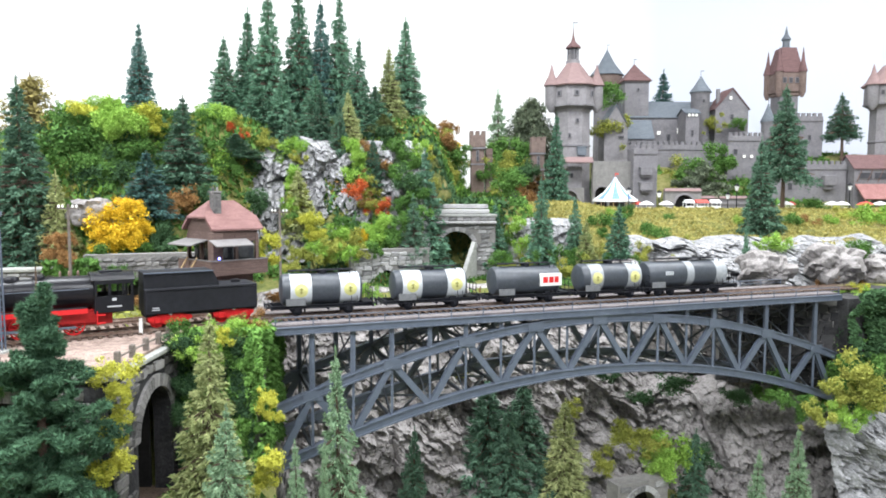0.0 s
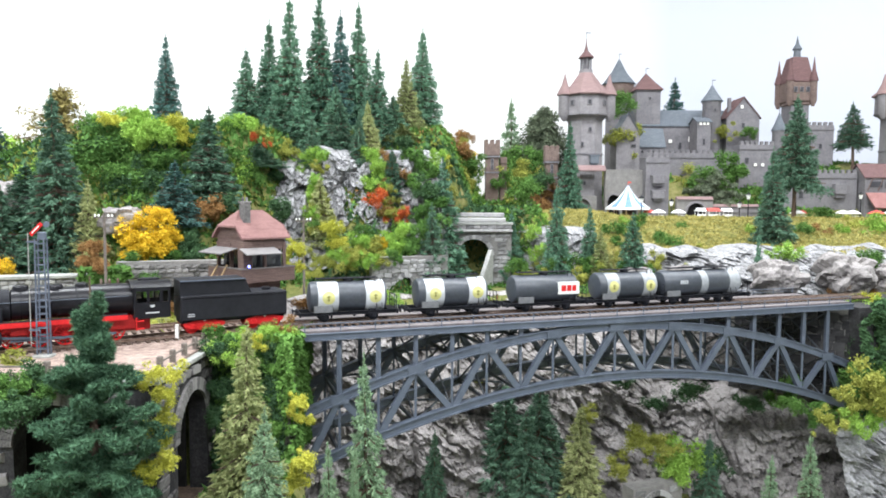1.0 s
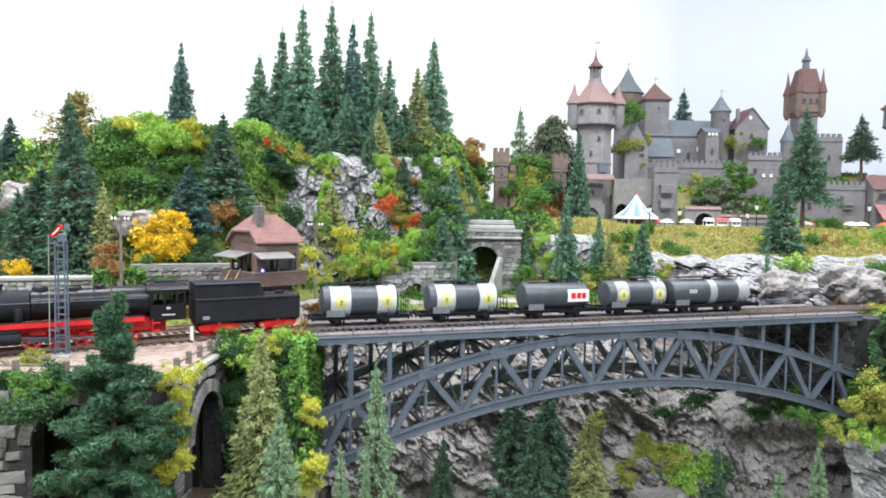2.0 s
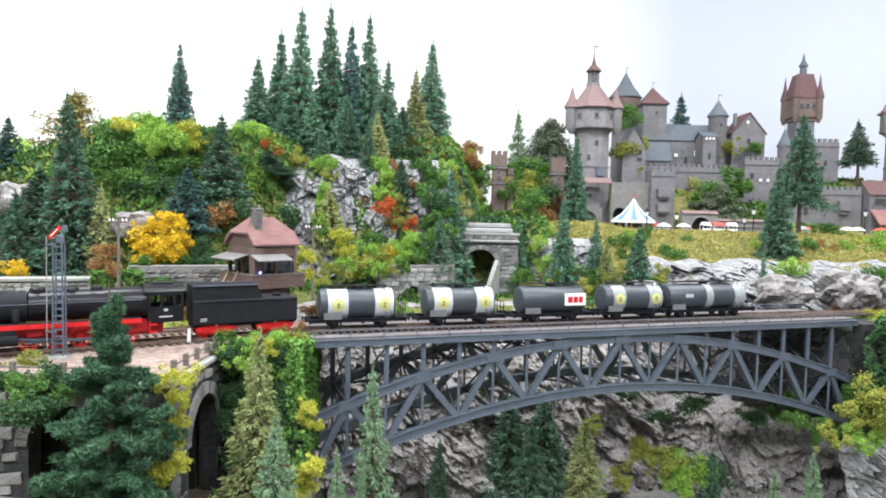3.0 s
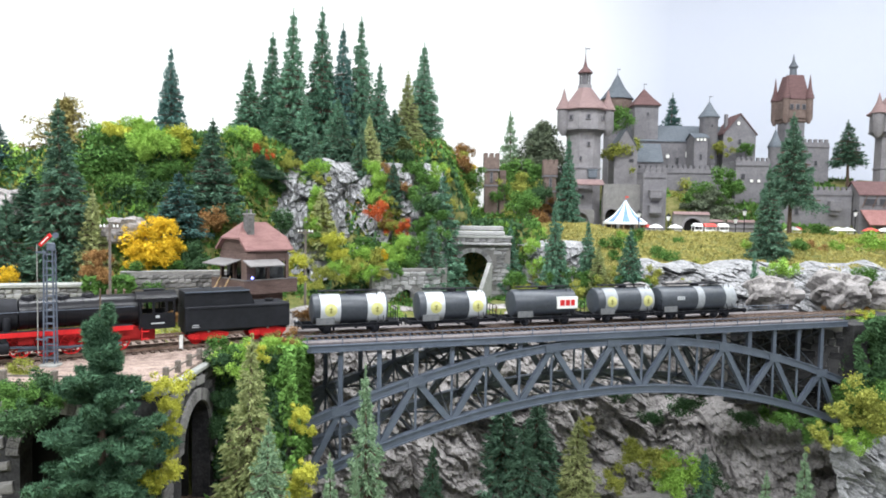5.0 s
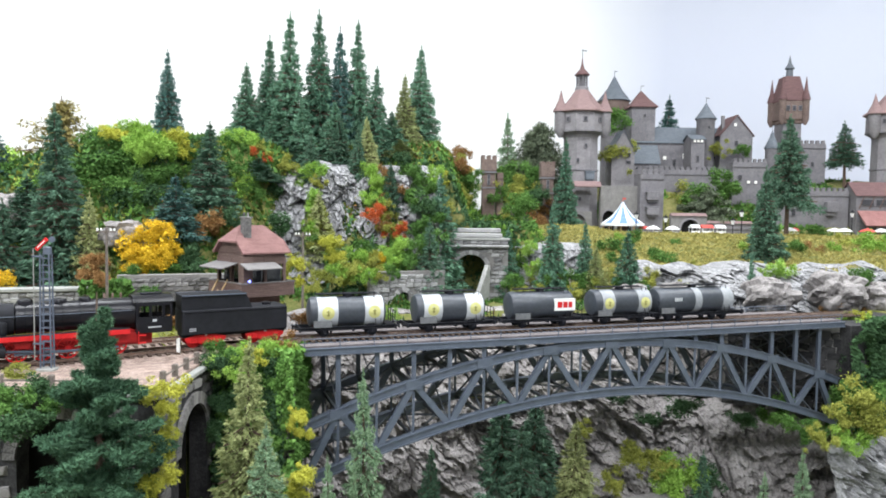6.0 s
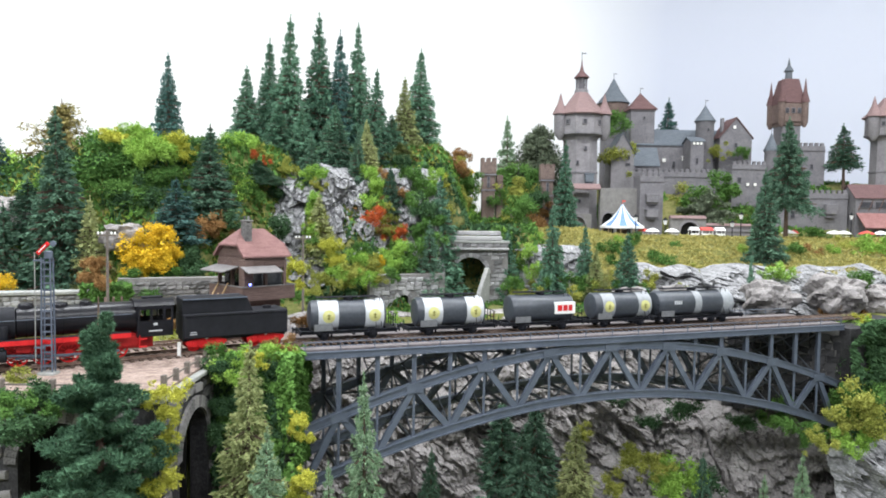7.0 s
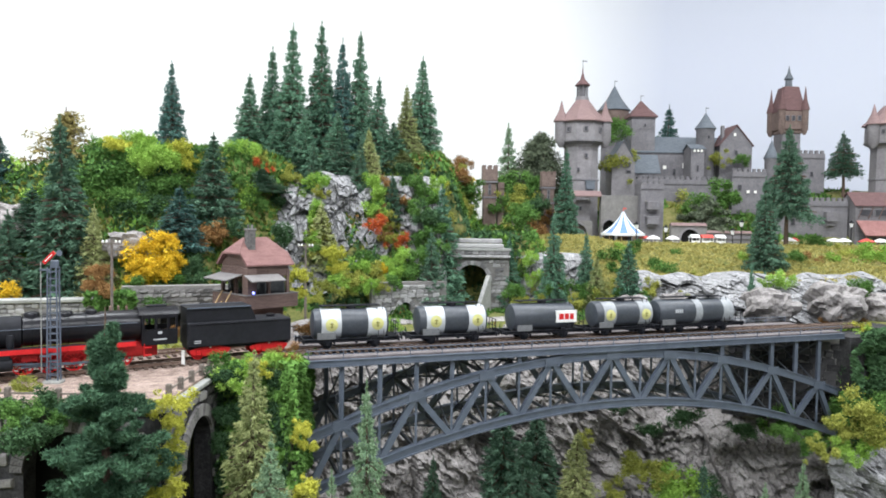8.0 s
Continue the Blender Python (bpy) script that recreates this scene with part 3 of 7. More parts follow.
def build_loco(m):
    lo = empty("steam_locomotive", "black ten-coupled steam locomotive with red frame and wheels on the track", "locomotive", m)
    zb = 0.0315
    part("boiler", Geo().lathe([(0.0098, -0.040), (0.0115, -0.039), (0.0115, 0.012), (0.0122, 0.014), (0.0122, 0.043)], (0.003, 0, zb), 28, XROT), BLACK, lo, smooth=True)
    for x in (-0.030, -0.018, -0.006, 0.006, 0.017):
        part("boiler_band", Geo().lathe([(0.0118, -0.0005), (0.0118, 0.0005)], (x, 0, zb), 28, XROT), BLACK_MATT, lo, smooth=True)
    part("smokebox", Geo().lathe([(0.0, -0.0745), (0.004, -0.0742), (0.0085, -0.0725), (0.0116, -0.0705), (0.0119, -0.069), (0.0119, -0.037)], (0, 0, zb), 28, XROT), BLACK_MATT, lo, "matt black smokebox", smooth=True)
    ch = part("chimney", Geo().lathe([(0.0042, -0.001), (0.0034, 0.001), (0.0032, 0.0035), (0.0040, 0.004), (0.0040, 0.0048), (0.0028, 0.0048), (0.0026, 0.001)], (-0.057, 0, zb + 0.0115), 16), BLACK_MATT, lo, smooth=True)
    for x, r, h in ((-0.030, 0.0055, 0.0042), (-0.008, 0.0060, 0.0036), (0.010, 0.0045, 0.0038)):
        part("dome", Geo().lathe([(r, -0.002), (r, h * 0.5), (r * 0.85, h * 0.85), (r * 0.45, h), (0.0003, h)], (x, 0, zb + 0.0105), 18), BLACK, lo, smooth=True)
    for x in (0.024, 0.030, 0.036):
        part("safety_valve", Geo().lathe([(0.0009, 0), (0.0009, 0.003), (0.0005, 0.004)], (x, 0.001, zb + 0.012), 8), RAIL, lo)
    part("feed_pump", Geo().lathe([(0.002, -0.005), (0.0026, -0.004), (0.0026, 0.004), (0.002, 0.005)], (-0.044, -0.0125, 0.026), 12), BLACK_MATT, lo, smooth=True)
    for y in (-0.0118, 0.0118):
        part("handrail", Geo().tube((-0.068, y * 1.02, zb + 0.003), (0.042, y * 1.05, zb + 0.003), 0.0003, 6), STEEL, lo)
        part("running_board", Geo().box((-0.012, y * 1.27, 0.0205), (0.104, 0.006, 0.0010)), BLACK_MATT, lo)
        part("valance", Geo().box((-0.012, y * 1.50, 0.0188), (0.104, 0.0008, 0.0036)), RED, lo, "bright red running board edge")
        part("frame_plate", Geo().box((-0.006, y * 0.5, 0.0125), (0.128, 0.0012, 0.012), ch=0.0003), RED_DARK, lo, "red frame plate")
        cy = part("cylinder", Geo().lathe([(0.0030, -0.0095), (0.0048, -0.009), (0.0048, 0.009), (0.0030, 0.0095)], (-0.052, y * 1.22, 0.0095), 16, XROT).box((-0.052, y * 1.2, 0.0160), (0.016, 0.007, 0.006), ch=0.0008), BLACK_MATT, lo, smooth=True)
        for k in range(5):
            wheel(lo, -0.036 + 0.0168 * k, y * 0.72, 0.0079, RED)
        wheel(lo, -0.064, y * 0.72, 0.0050, RED)
        part("coupling_rod", Geo().box((-0.0024, y * 0.93, 0.0062), (0.070, 0.0008, 0.0018), ch=0.0002), STEEL, lo, "bare steel rod")
        part("connecting_rod", Geo().beam((-0.043, y * 1.03, 0.0092), (-0.0024, y * 1.03, 0.0062), 0.0008, 0.0018), STEEL, lo, "bare steel rod")
        part("valve_gear", Geo().beam((-0.040, y * 1.1, 0.0155), (-0.016, y * 1.1, 0.0140), 0.0008, 0.0014).beam((-0.019, y * 1.1, 0.0165), (-0.019, y * 1.1, 0.0065), 0.0008, 0.0014)
             .box((-0.032, y * 1.12, 0.013), (0.010, 0.0012, 0.0045)), RED_DARK, lo)
        part("step", Geo().box((0.049, y * 1.30, 0.0085), (0.006, 0.003, 0.0008)).box((0.049, y * 1.30, 0.0145), (0.006, 0.003, 0.0008)).box((0.0465, y * 1.30, 0.0125), (0.0006, 0.003, 0.010)), RED, lo)
        part("buffer", Geo().tube((-0.0755, y * 0.85, 0.0125), (-0.0795, y * 0.85, 0.0125), 0.0009, 8).tube((-0.0795, y * 0.85, 0.0125), (-0.0803, y * 0.85, 0.0125), 0.0026, 12), BLACK_MATT, lo)
        part("headlamp", Geo().tube((-0.0725, y * 0.75, 0.0180), (-0.0762, y * 0.75, 0.0180), 0.0018, 10), WHITE, lo)
        part("ash_pan_side", Geo().box((0.034, y * 0.98, 0.0130), (0.024, 0.001, 0.0075)), RED_DARK, lo)
    part("buffer_beam", Geo().box((-0.0745, 0, 0.0125), (0.0016, 0.030, 0.0060), ch=0.0003), RED, lo, "bright red buffer beam")
    part("front_platform", Geo().box((-0.068, 0, 0.0152), (0.014, 0.026, 0.0010)).box((-0.061, 0, 0.0185), (0.0012, 0.026, 0.0062)), RED, lo)
    part("pilot_truck", Geo().box((-0.064, 0, 0.0065), (0.014, 0.014, 0.003), ch=0.0005), RED, lo)
    # cab
    g = Geo()
    for y in (-0.0148, 0.0148):
        g.box((0.0585, y, 0.0225), (0.027, 0.0008, 0.0125)).box((0.0585, y, 0.0390), (0.027, 0.0008, 0.0030))
        for x, w in ((0.0460, 0.002), (0.0555, 0.0020), (0.0650, 0.0016), (0.0712, 0.0016)):
            g.box((x, y, 0.0332), (w, 0.0008, 0.0090))
    g.box((0.0455, 0, 0.0290), (0.0008, 0.0288, 0.025))
    part("cab", g, BLACK, lo, "black cab with open side windows")
    arc = [(0.0166 * math.sin(a), 0.0355 + 0.0105 * math.cos(a)) for a in [math.radians(-62 + 124 * i / 12) for i in range(13)]]
    rim = arc + [(x * 0.96, z - 0.0008) for x, z in reversed(arc)]
    part("cab_roof", Geo().extrude(rim, 0.043, 0.0735, pose(0, 0, 0, 0, 0, -90)), BLACK, lo, smooth=True)
    part("roof_vent", Geo().box((0.058, 0, 0.0462), (0.016, 0.008, 0.0012), ch=0.0003), BLACK_MATT, lo)
    part("cab_floor", Geo().box((0.0585, 0, 0.0162), (0.027, 0.028, 0.0008)), BLACK_MATT, lo)
    part("number_plate", Geo().box((0.0585, -0.0154, 0.0205), (0.010, 0.0003, 0.0010)), TANK_WHITE, lo)
    part("cab_emblem", Geo().box((0.0585, -0.0154, 0.0258), (0.003, 0.0003, 0.0020)), TANK_WHITE, lo)
    return lo


def build_tender(m):
    te = empty("locomotive_tender", "black coal tender with red bogies coupled behind the engine", "tender", m)
    part("tank_body", Geo().box((0, 0, 0.0215), (0.088, 0.0315, 0.0205), ch=0.0009), BLACK_MATT, te)
    part("coal_bunker", Geo().extrude([(-0.044, 0.0315), (0.014, 0.0315), (0.009, 0.0432), (-0.044, 0.0432)], -0.0125, 0.0125).extrude([(-0.044, 0.0432), (0.009, 0.0432), (0.009, 0.0440), (-0.044, 0.0440)], -0.0135, 0.0135), BLACK_MATT, te)
    part("bunker_rim", Geo().box((-0.0175, -0.0136, 0.0437), (0.053, 0.0008, 0.0009)).box((-0.0175, 0.0136, 0.0437), (0.053, 0.0008, 0.0009)), STEEL, te, "worn pale bunker edge")
    part("underframe", Geo().box((0, 0, 0.0100), (0.086, 0.022, 0.0026)), BLACK_MATT, te)
    part("filler_hatch", Geo().lathe([(0.004, 0), (0.004, 0.0018), (0.003, 0.0024)], (0.030, 0, 0.0318), 14), BLACK, te, smooth=True)
    part("rear_ladder", Geo().beam((0.0445, -0.010, 0.009), (0.0445, -0.010, 0.033), 0.0006, 0.0006).beam((0.0445, -0.006, 0.009), (0.0445, -0.006, 0.033), 0.0006, 0.0006), BLACK, te)
    for y in (-0.0160, 0.0160):
        part("side_rail", Geo().tube((-0.042, y, 0.0300), (0.042, y, 0.0300), 0.0003, 5), BLACK, te)
        part("data_panel", Geo().box((-0.036, y, 0.0150), (0.0055, 0.0003, 0.0007)).box((-0.036, y, 0.0166), (0.0050, 0.0003, 0.0007)), TANK_WHITE, te)
    for bx in (-0.025, 0.025):
        bo = part("bogie", Geo().box((bx, 0, 0.0075), (0.012, 0.020, 0.0022)), RED_DARK, te)
        for y in (-0.0118, 0.0118):
            fr = [(-0.0165, 0.0065), (-0.013, 0.0045), (-0.006, 0.0045), (-0.0045, 0.0030), (0.0045, 0.0030), (0.006, 0.0045), (0.013, 0.0045), (0.0165, 0.0065), (0.0165, 0.0088), (0.008, 0.0105), (-0.008, 0.0105), (-0.0165, 0.0088)]
            part("bogie_frame", Geo().extrude([(bx + x, z) for x, z in fr], y - 0.0007, y + 0.0007), RED, bo, "red bogie frame")
            for s in (-0.0095, 0.0095):
                part("axle_box", Geo().box((bx + s, y * 1.08, 0.0062), (0.0048, 0.0016, 0.0046), ch=0.0006), RED, bo)
                wheel(bo, bx + s, y * 0.72, 0.0057, RED)
            part("lamp_dot", Geo().tube((bx, y * 1.09, 0.0108), (bx, y * 1.13, 0.0108), 0.0010, 8), WHITE, bo)
    return te


def build_tank(m, length, bands, label, emblem=True, four=False, panel_white=False, dim=False):
    tw = empty("tank_wagon", label, "tank wagon", m, "tank wagons of the train")
    r, zc, h = 0.0141, 0.0222, length / 2
    part("tank", Geo().lathe([(0.0003, -h), (r * 0.6, -h + 0.0006), (r * 0.9, -h + 0.0018), (r, -h + 0.004), (r, h - 0.004), (r * 0.9, h - 0.0018), (r * 0.6, h - 0.0006), (0.0003, h)], (0, 0, zc), 32, XROT), TANK_GREY, tw, smooth=True)
    for a, b in bands:
        bd = part("painted_band", Geo().lathe([(r, a), (r + 0.00025, a), (r + 0.00025, b), (r, b)], (0, 0, zc), 32, XROT), TANK_DULL if dim else TANK_WHITE, tw, "grey painted band" if dim else "white painted band", smooth=True)
        if emblem:
            c = (a + b) / 2
            for s in (-1, 1):
                # round yellow sign laid on the curved side
                g = Geo()
                n, rr = 20, 0.0058
                pts = []
                for q in range(n):
                    ang = 2 * math.pi * q / n
                    th = rr * math.sin(ang) / r + 0.02
                    pts.append((c + rr * math.cos(ang), -s * math.cos(th) * (r + 0.0005), zc + math.sin(th) * (r + 0.0005)))
                g.add([(c, -s * (r + 0.0006), zc)] + pts, [(0, 1 + q, 1 + (q + 1) % n) for q in range(n)])
                em = part("round_sign", g, YELLOW, bd, "round yellow sign")
                part("sign_mark", Geo().box((c, -s * (r + 0.0007), zc), (0.0010, 0.0003, 0.0052)).box((c, -s * (r + 0.0007), zc + 0.0012), (0.0034, 0.0003, 0.0009)).box((c, -s * (r + 0.0007), zc - 0.0014), (0.0026, 0.0003, 0.0009)), SIGN_DARK, bd)
    if panel_white:
        g = Geo().box((h - 0.0140, -(r - 0.0006), zc + 0.0010), (0.0235, 0.0030, 0.0120))
        part("company_board", g, WHITE, tw, "white board with red bar marks")
        for k, (dx, w) in enumerate(((-0.0050, 0.0048), (0.0002, 0.0044), (0.0050, 0.0040))):
            part("board_mark", Geo().box((h - 0.0140 + dx * 1.2, -(r + 0.0010), zc + 0.0010), (w * 1.1, 0.0004, 0.0060), ch=0.0001), RED, tw)
    if four:
        for k in range(4):
            part("number_mark", Geo().box((-h + 0.021 + 0.0026 * k, -(r + 0.0001), zc + 0.0022), (0.0017, 0.0006, 0.0040)), TANK_WHITE, tw, "white number bar")
    part("data_panel", Geo().box((-h + 0.0125, -(r - 0.0012), zc - 0.0098), (0.0165, 0.0012, 0.0060)), DATA_GREY, tw, "grey data board")
    for sx in (-h * 0.6, h * 0.6):
        part("tank_saddle", Geo().box((sx, 0, 0.0090), (0.006, 0.020, 0.004)), BLACK_MATT, tw)
    part("catwalk", Geo().box((0.0, 0, zc + r + 0.0022), (length * 0.78, 0.0075, 0.0006)), BLACK_MATT, tw)
    for s in (-1, 1):
        part("catwalk_rail", Geo().tube((-h * 0.78, s * 0.0042, zc + r + 0.0026), (h * 0.78, s * 0.0042, zc + r + 0.0026), 0.0004, 5), BLACK_MATT, tw)
    part("filler_dome", Geo().lathe([(0.0046, -0.002), (0.0046, 0.0022), (0.0036, 0.0030), (0.0003, 0.0032)], (0.001, 0, zc + r), 16), BLACK_MATT, tw, smooth=True)
    part("hatch_wheel", Geo().tube((h * 0.45, 0, zc + r), (h * 0.45, 0, zc + r + 0.0036), 0.0008, 8), BLACK_MATT, tw)
    f = h + 0.008
    for s in (-1, 1):
        part("sole_bar", Geo().box((0, s * 0.0105, 0.0078), (2 * f, 0.0012, 0.0030)).box((0, s * 0.0112, 0.0092), (2 * f, 0.0024, 0.0005)).box((0, s * 0.0112, 0.0065), (2 * f, 0.0024, 0.0005)), BLACK_MATT, tw)
        part("buffer_beam", Geo().box((s * f, 0, 0.0080), (0.0014, 0.030, 0.0042), ch=0.0003), BLACK_MATT, tw)
        for y in (-0.0102, 0.0102):
            part("buffer", Geo().tube((s * f, y, 0.0084), (s * (f + 0.0036), y, 0.0084), 0.0009, 8).tube((s * (f + 0.0036), y, 0.0084), (s * (f + 0.0042), y, 0.0084), 0.0024, 12), BLACK_MATT, tw)
    # end platform with railing
    part("end_platform", Geo().box((f - 0.004, 0, 0.0098), (0.009, 0.026, 0.0008)), BLACK_MATT, tw)
    for y in (-0.012, -0.004, 0.004, 0.012):
        part("railing_post", Geo().tube((f - 0.0005, y, 0.0098), (f - 0.0005, y, 0.0225), 0.0004, 5), BLACK_MATT, tw)
    for z in (0.0160, 0.0225):
        part("railing_bar", Geo().tube((f - 0.0005, -0.012, z), (f - 0.0005, 0.012, z), 0.0004, 5), BLACK_MATT, tw)
    part("ladder", Geo().beam((h * 0.82, -0.0150, 0.010), (h * 0.82, -0.006, zc + r + 0.002), 0.0005, 0.0005).beam((h * 0.68, -0.0150, 0.010), (h * 0.68, -0.006, zc + r + 0.002), 0.0005, 0.0005), BLACK_MATT, tw)
    part("outlet_pipe", Geo().tube((0.004, -0.014, 0.0062), (0.004, 0.014, 0.0062), 0.0012, 8).tube((0.004, 0, 0.0062), (0.004, 0, 0.012), 0.0020, 8), BLACK_MATT, tw)
    xs = [-h * 0.62, h * 0.62] if not four else [-h * 0.72, -h * 0.42, h * 0.42, h * 0.72]
    for x in xs:
        for y in (-0.0085, 0.0085):
            wheel(tw, x, y, 0.0048, BLACK_MATT)
        for s in (-1, 1):
            part("axle_guard", Geo().extrude([(x - 0.005, 0.0070), (x - 0.0018, 0.0030), (x + 0.0018, 0.0030), (x + 0.005, 0.0070)], s * 0.0102, s * 0.0110).box((x, s * 0.0114, 0.0048), (0.0032, 0.0016, 0.0034), ch=0.0004), BLACK_MATT, tw)
            part("leaf_spring", Geo().box((x, s * 0.0116, 0.0066), (0.013, 0.0012, 0.0009)).box((x, s * 0.0116, 0.0073), (0.008, 0.0012, 0.0008)), BLACK_MATT, tw)
    for bx in (xs[0] + 0.0068, xs[-1] - 0.0068):
        part("brake_shoe", Geo().box((bx, -0.0085, 0.005), (0.0016, 0.002, 0.004)), BLACK_MATT, tw)
    return tw


TANK_DULL = material("dull_grey_band_paint", (0.22, 0.235, 0.25), (0.34, 0.355, 0.37), size=0.02, rough=0.5, bump=0.06)
SIGN_DARK = material("olive_sign_mark", (0.19, 0.18, 0.05), (0.27, 0.25, 0.08), size=0.01, rough=0.6, bump=0)
DATA_GREY = material("grey_data_board", (0.10, 0.105, 0.11), (0.20, 0.205, 0.21), size=0.003, rough=0.6, bump=0.1)
build_loco(track_at(-0.1775))
build_tender(track_at(-0.0565))
WB = [(-0.0285, -0.0100), (0.0150, 0.0326)]
build_tank(track_at(0.0465), 0.073, WB, "dark grey tank wagon with two white bands and yellow signs")
build_tank(track_at(0.1475), 0.073, WB, "dark grey tank wagon with two white bands and yellow signs")
build_tank(track_at(0.2475), 0.073, [], "dark grey tank wagon with a white board and red marks", emblem=False, panel_white=True)
build_tank(track_at(0.3430), 0.073, [(-0.0270, -0.0120), (0.0170, 0.0330)], "dark grey tank wagon with dull bands and yellow signs", dim=True)
build_tank(track_at(0.4380), 0.104, [(-0.004, 0.005), (0.034, 0.048)], "long dark grey tank wagon with plain grey bands", emblem=False, four=True, dim=True)


# ---- plants ----
def leaves_mesh(name, pts, dirs, sizes, rng, mats, aspect=0.55):
    """Many small pointed leaves: one pointed face at each point, lying along its direction."""
    n = len(pts)
    d = dirs / np.linalg.norm(dirs, axis=1, keepdims=True)
    side = np.cross(d, rng.normal(size=(n, 3)))
    side /= np.linalg.norm(side, axis=1, keepdims=True)
    s = sizes[:, None]
    v = np.stack([pts - d * s * 0.45 - side * s * aspect * 0.5, pts - d * s * 0.45 + side * s * aspect * 0.5, pts + d * s * 0.65], 1).reshape(-1, 3)
    me = bpy.data.meshes.new(name)
    me.from_pydata(v.tolist(), [], np.arange(3 * n).reshape(n, 3).tolist())
    for ma in mats:
        me.materials.append(ma)
    return me


def fir_meshes(seed, ma, tiers=23, boughs=11, dense=108, lowest=0.05, size=0.86, open_form=0.0):
    """A unit-high conifer of unit foot radius: trunk and tiers of drooping boughs, each a flat spray of needles."""
    rng = np.random.default_rng(seed)
    tr = Geo().lathe([(0.085, -0.02), (0.065, 0.2), (0.035, 0.7), (0.008, 0.985)], n=7)
    P, D, S = [], [], []
    for k in range(tiers):
        f = max(0.0, k + rng.uniform(-0.2, 0.2)) / tiers
        z = lowest + (0.985 - lowest) * f ** 0.94
        R = 0.92 * ((1 - f) ** 0.94) * rng.uniform(0.86, 1.12) + 0.055
        nb = max(5, int(boughs * (1 - 0.45 * f)))
        a0 = rng.uniform(0, 6.28)
        for b in range(nb):
            a = a0 + 2 * math.pi * (b + rng.uniform(-0.3, 0.3)) / nb
            r = R * rng.uniform(0.70, 1.15) * (1 - open_form * rng.uniform(0, 0.6))
            zb = z + rng.normal() * 0.008
            if r > 0.45:
                tr.tube((0, 0, zb), (r * 0.8 * math.cos(a), r * 0.8 * math.sin(a), zb - 0.02 * r), 0.012, 3, 0.004, caps=False)
            m = max(12, int(dense * (0.25 + 0.75 * r)))
            t = rng.uniform(0.08, 1.0, m) ** 0.72
            w = rng.normal(size=m) * 0.17 * r * (1.15 - 0.75 * t) + 0.01 * rng.normal(size=m)
            drop = -0.012 * t - 0.060 * r * t * t + 0.014 * (t > 0.85) - np.abs(rng.normal(size=m)) * 0.022 * (0.45 + r)
            P.append(np.stack([r * t * math.cos(a) - w * math.sin(a), r * t * math.sin(a) + w * math.cos(a), zb + drop], 1))
            turn = a + np.sign(w) * rng.uniform(0.2, 1.0, m)
            D.append(np.stack([np.cos(turn), np.sin(turn), rng.normal(size=m) * 0.35 - 0.15], 1))
            S.append(rng.uniform(0.10, 0.20, m) * (0.45 + 0.50 * r) * size)
    m = 60
    P.append(np.stack([rng.normal(size=m) * 0.014, rng.normal(size=m) * 0.014, rng.uniform(0.90, 1.0, m)], 1))
    D.append(np.stack([rng.normal(size=m) * 0.4, rng.normal(size=m) * 0.4, np.full(m, 0.6)], 1))
    S.append(np.full(m, 0.055))
    P, D, S = np.concatenate(P), np.concatenate(D), np.concatenate(S)
    # needle size is given in units of the foot radius; the crown is stretched upwards later
    d = D / np.linalg.norm(D, axis=1, keepdims=True)
    side = np.cross(d, rng.normal(size=d.shape))
    side /= np.linalg.norm(side, axis=1, keepdims=True)
    squash = np.array([1, 1, 0.28])
    q = S[:, None] * squash
    v = np.stack([P - d * q * 0.5 - side * q * 0.21, P - d * q * 0.5 + side * q * 0.21, P + d * q * 0.7], 1).reshape(-1, 3)
    me = bpy.data.meshes.new("crown")
    me.from_pydata(v.tolist(), [], np.arange(len(v)).reshape(-1, 3).tolist())
    me.materials.append(ma)
    return tr.mesh("trunk", BARK), me


def plant_firs(rows, ma, label, seed, **kw):
    kinds = [fir_meshes(seed + i, ma, **kw) for i in range(3)]
    rng = random.Random(seed)
    for i, (x, y, top, r) in enumerate(rows):
        base = float(lift(x, y)) - 0.004
        tr, cr = kinds[i % 3]
        t = empty("conifer_tree", label, "conifer", Matrix.Translation((x, y, base)) @ pose(0, 0, 0, rng.uniform(-2, 2), rng.uniform(-2, 2), rng.uniform(0, 360)) @ Matrix.Diagonal((r * 1.25, r * 1.25, top - base, 1)), "model conifers")
        part("trunk", tr, None, t)
        part("crown", cr, None, t)


CONIFER_ROWS_A = [
    (-0.247, 1.100, 1.732, 0.035),
    (-0.207, 1.130, 1.745, 0.033),
    (-0.150, 1.150, 1.735, 0.029),
    (-0.286, 1.120, 1.700, 0.031),
    (-0.314, 1.100, 1.653, 0.031),
    (-0.118, 1.100, 1.653, 0.027),
    (-0.050, 1.220, 1.713, 0.034),
    (-0.010, 1.000, 1.483, 0.037),
    (0.150, 1.000, 1.444, 0.024),
    (0.223, 1.330, 1.571, 0.027),
    (0.251, 0.985, 1.407, 0.027),
    (-0.091, 1.120, 1.586, 0.026),
    (-0.217, 1.060, 1.583, 0.030),
    (-0.174, 1.080, 1.595, 0.028),
    (-0.257, 1.070, 1.592, 0.028),
    (-0.230, 1.200, 1.633, 0.034),
]
CONIFER_ROWS_B = [
    (0.419, 1.000, 1.391, 0.021),
    (0.201, 1.020, 1.417, 0.021),
    (0.085, 1.020, 1.409, 0.024),
]
CONIFER_ROWS = CONIFER_ROWS_A + CONIFER_ROWS_B
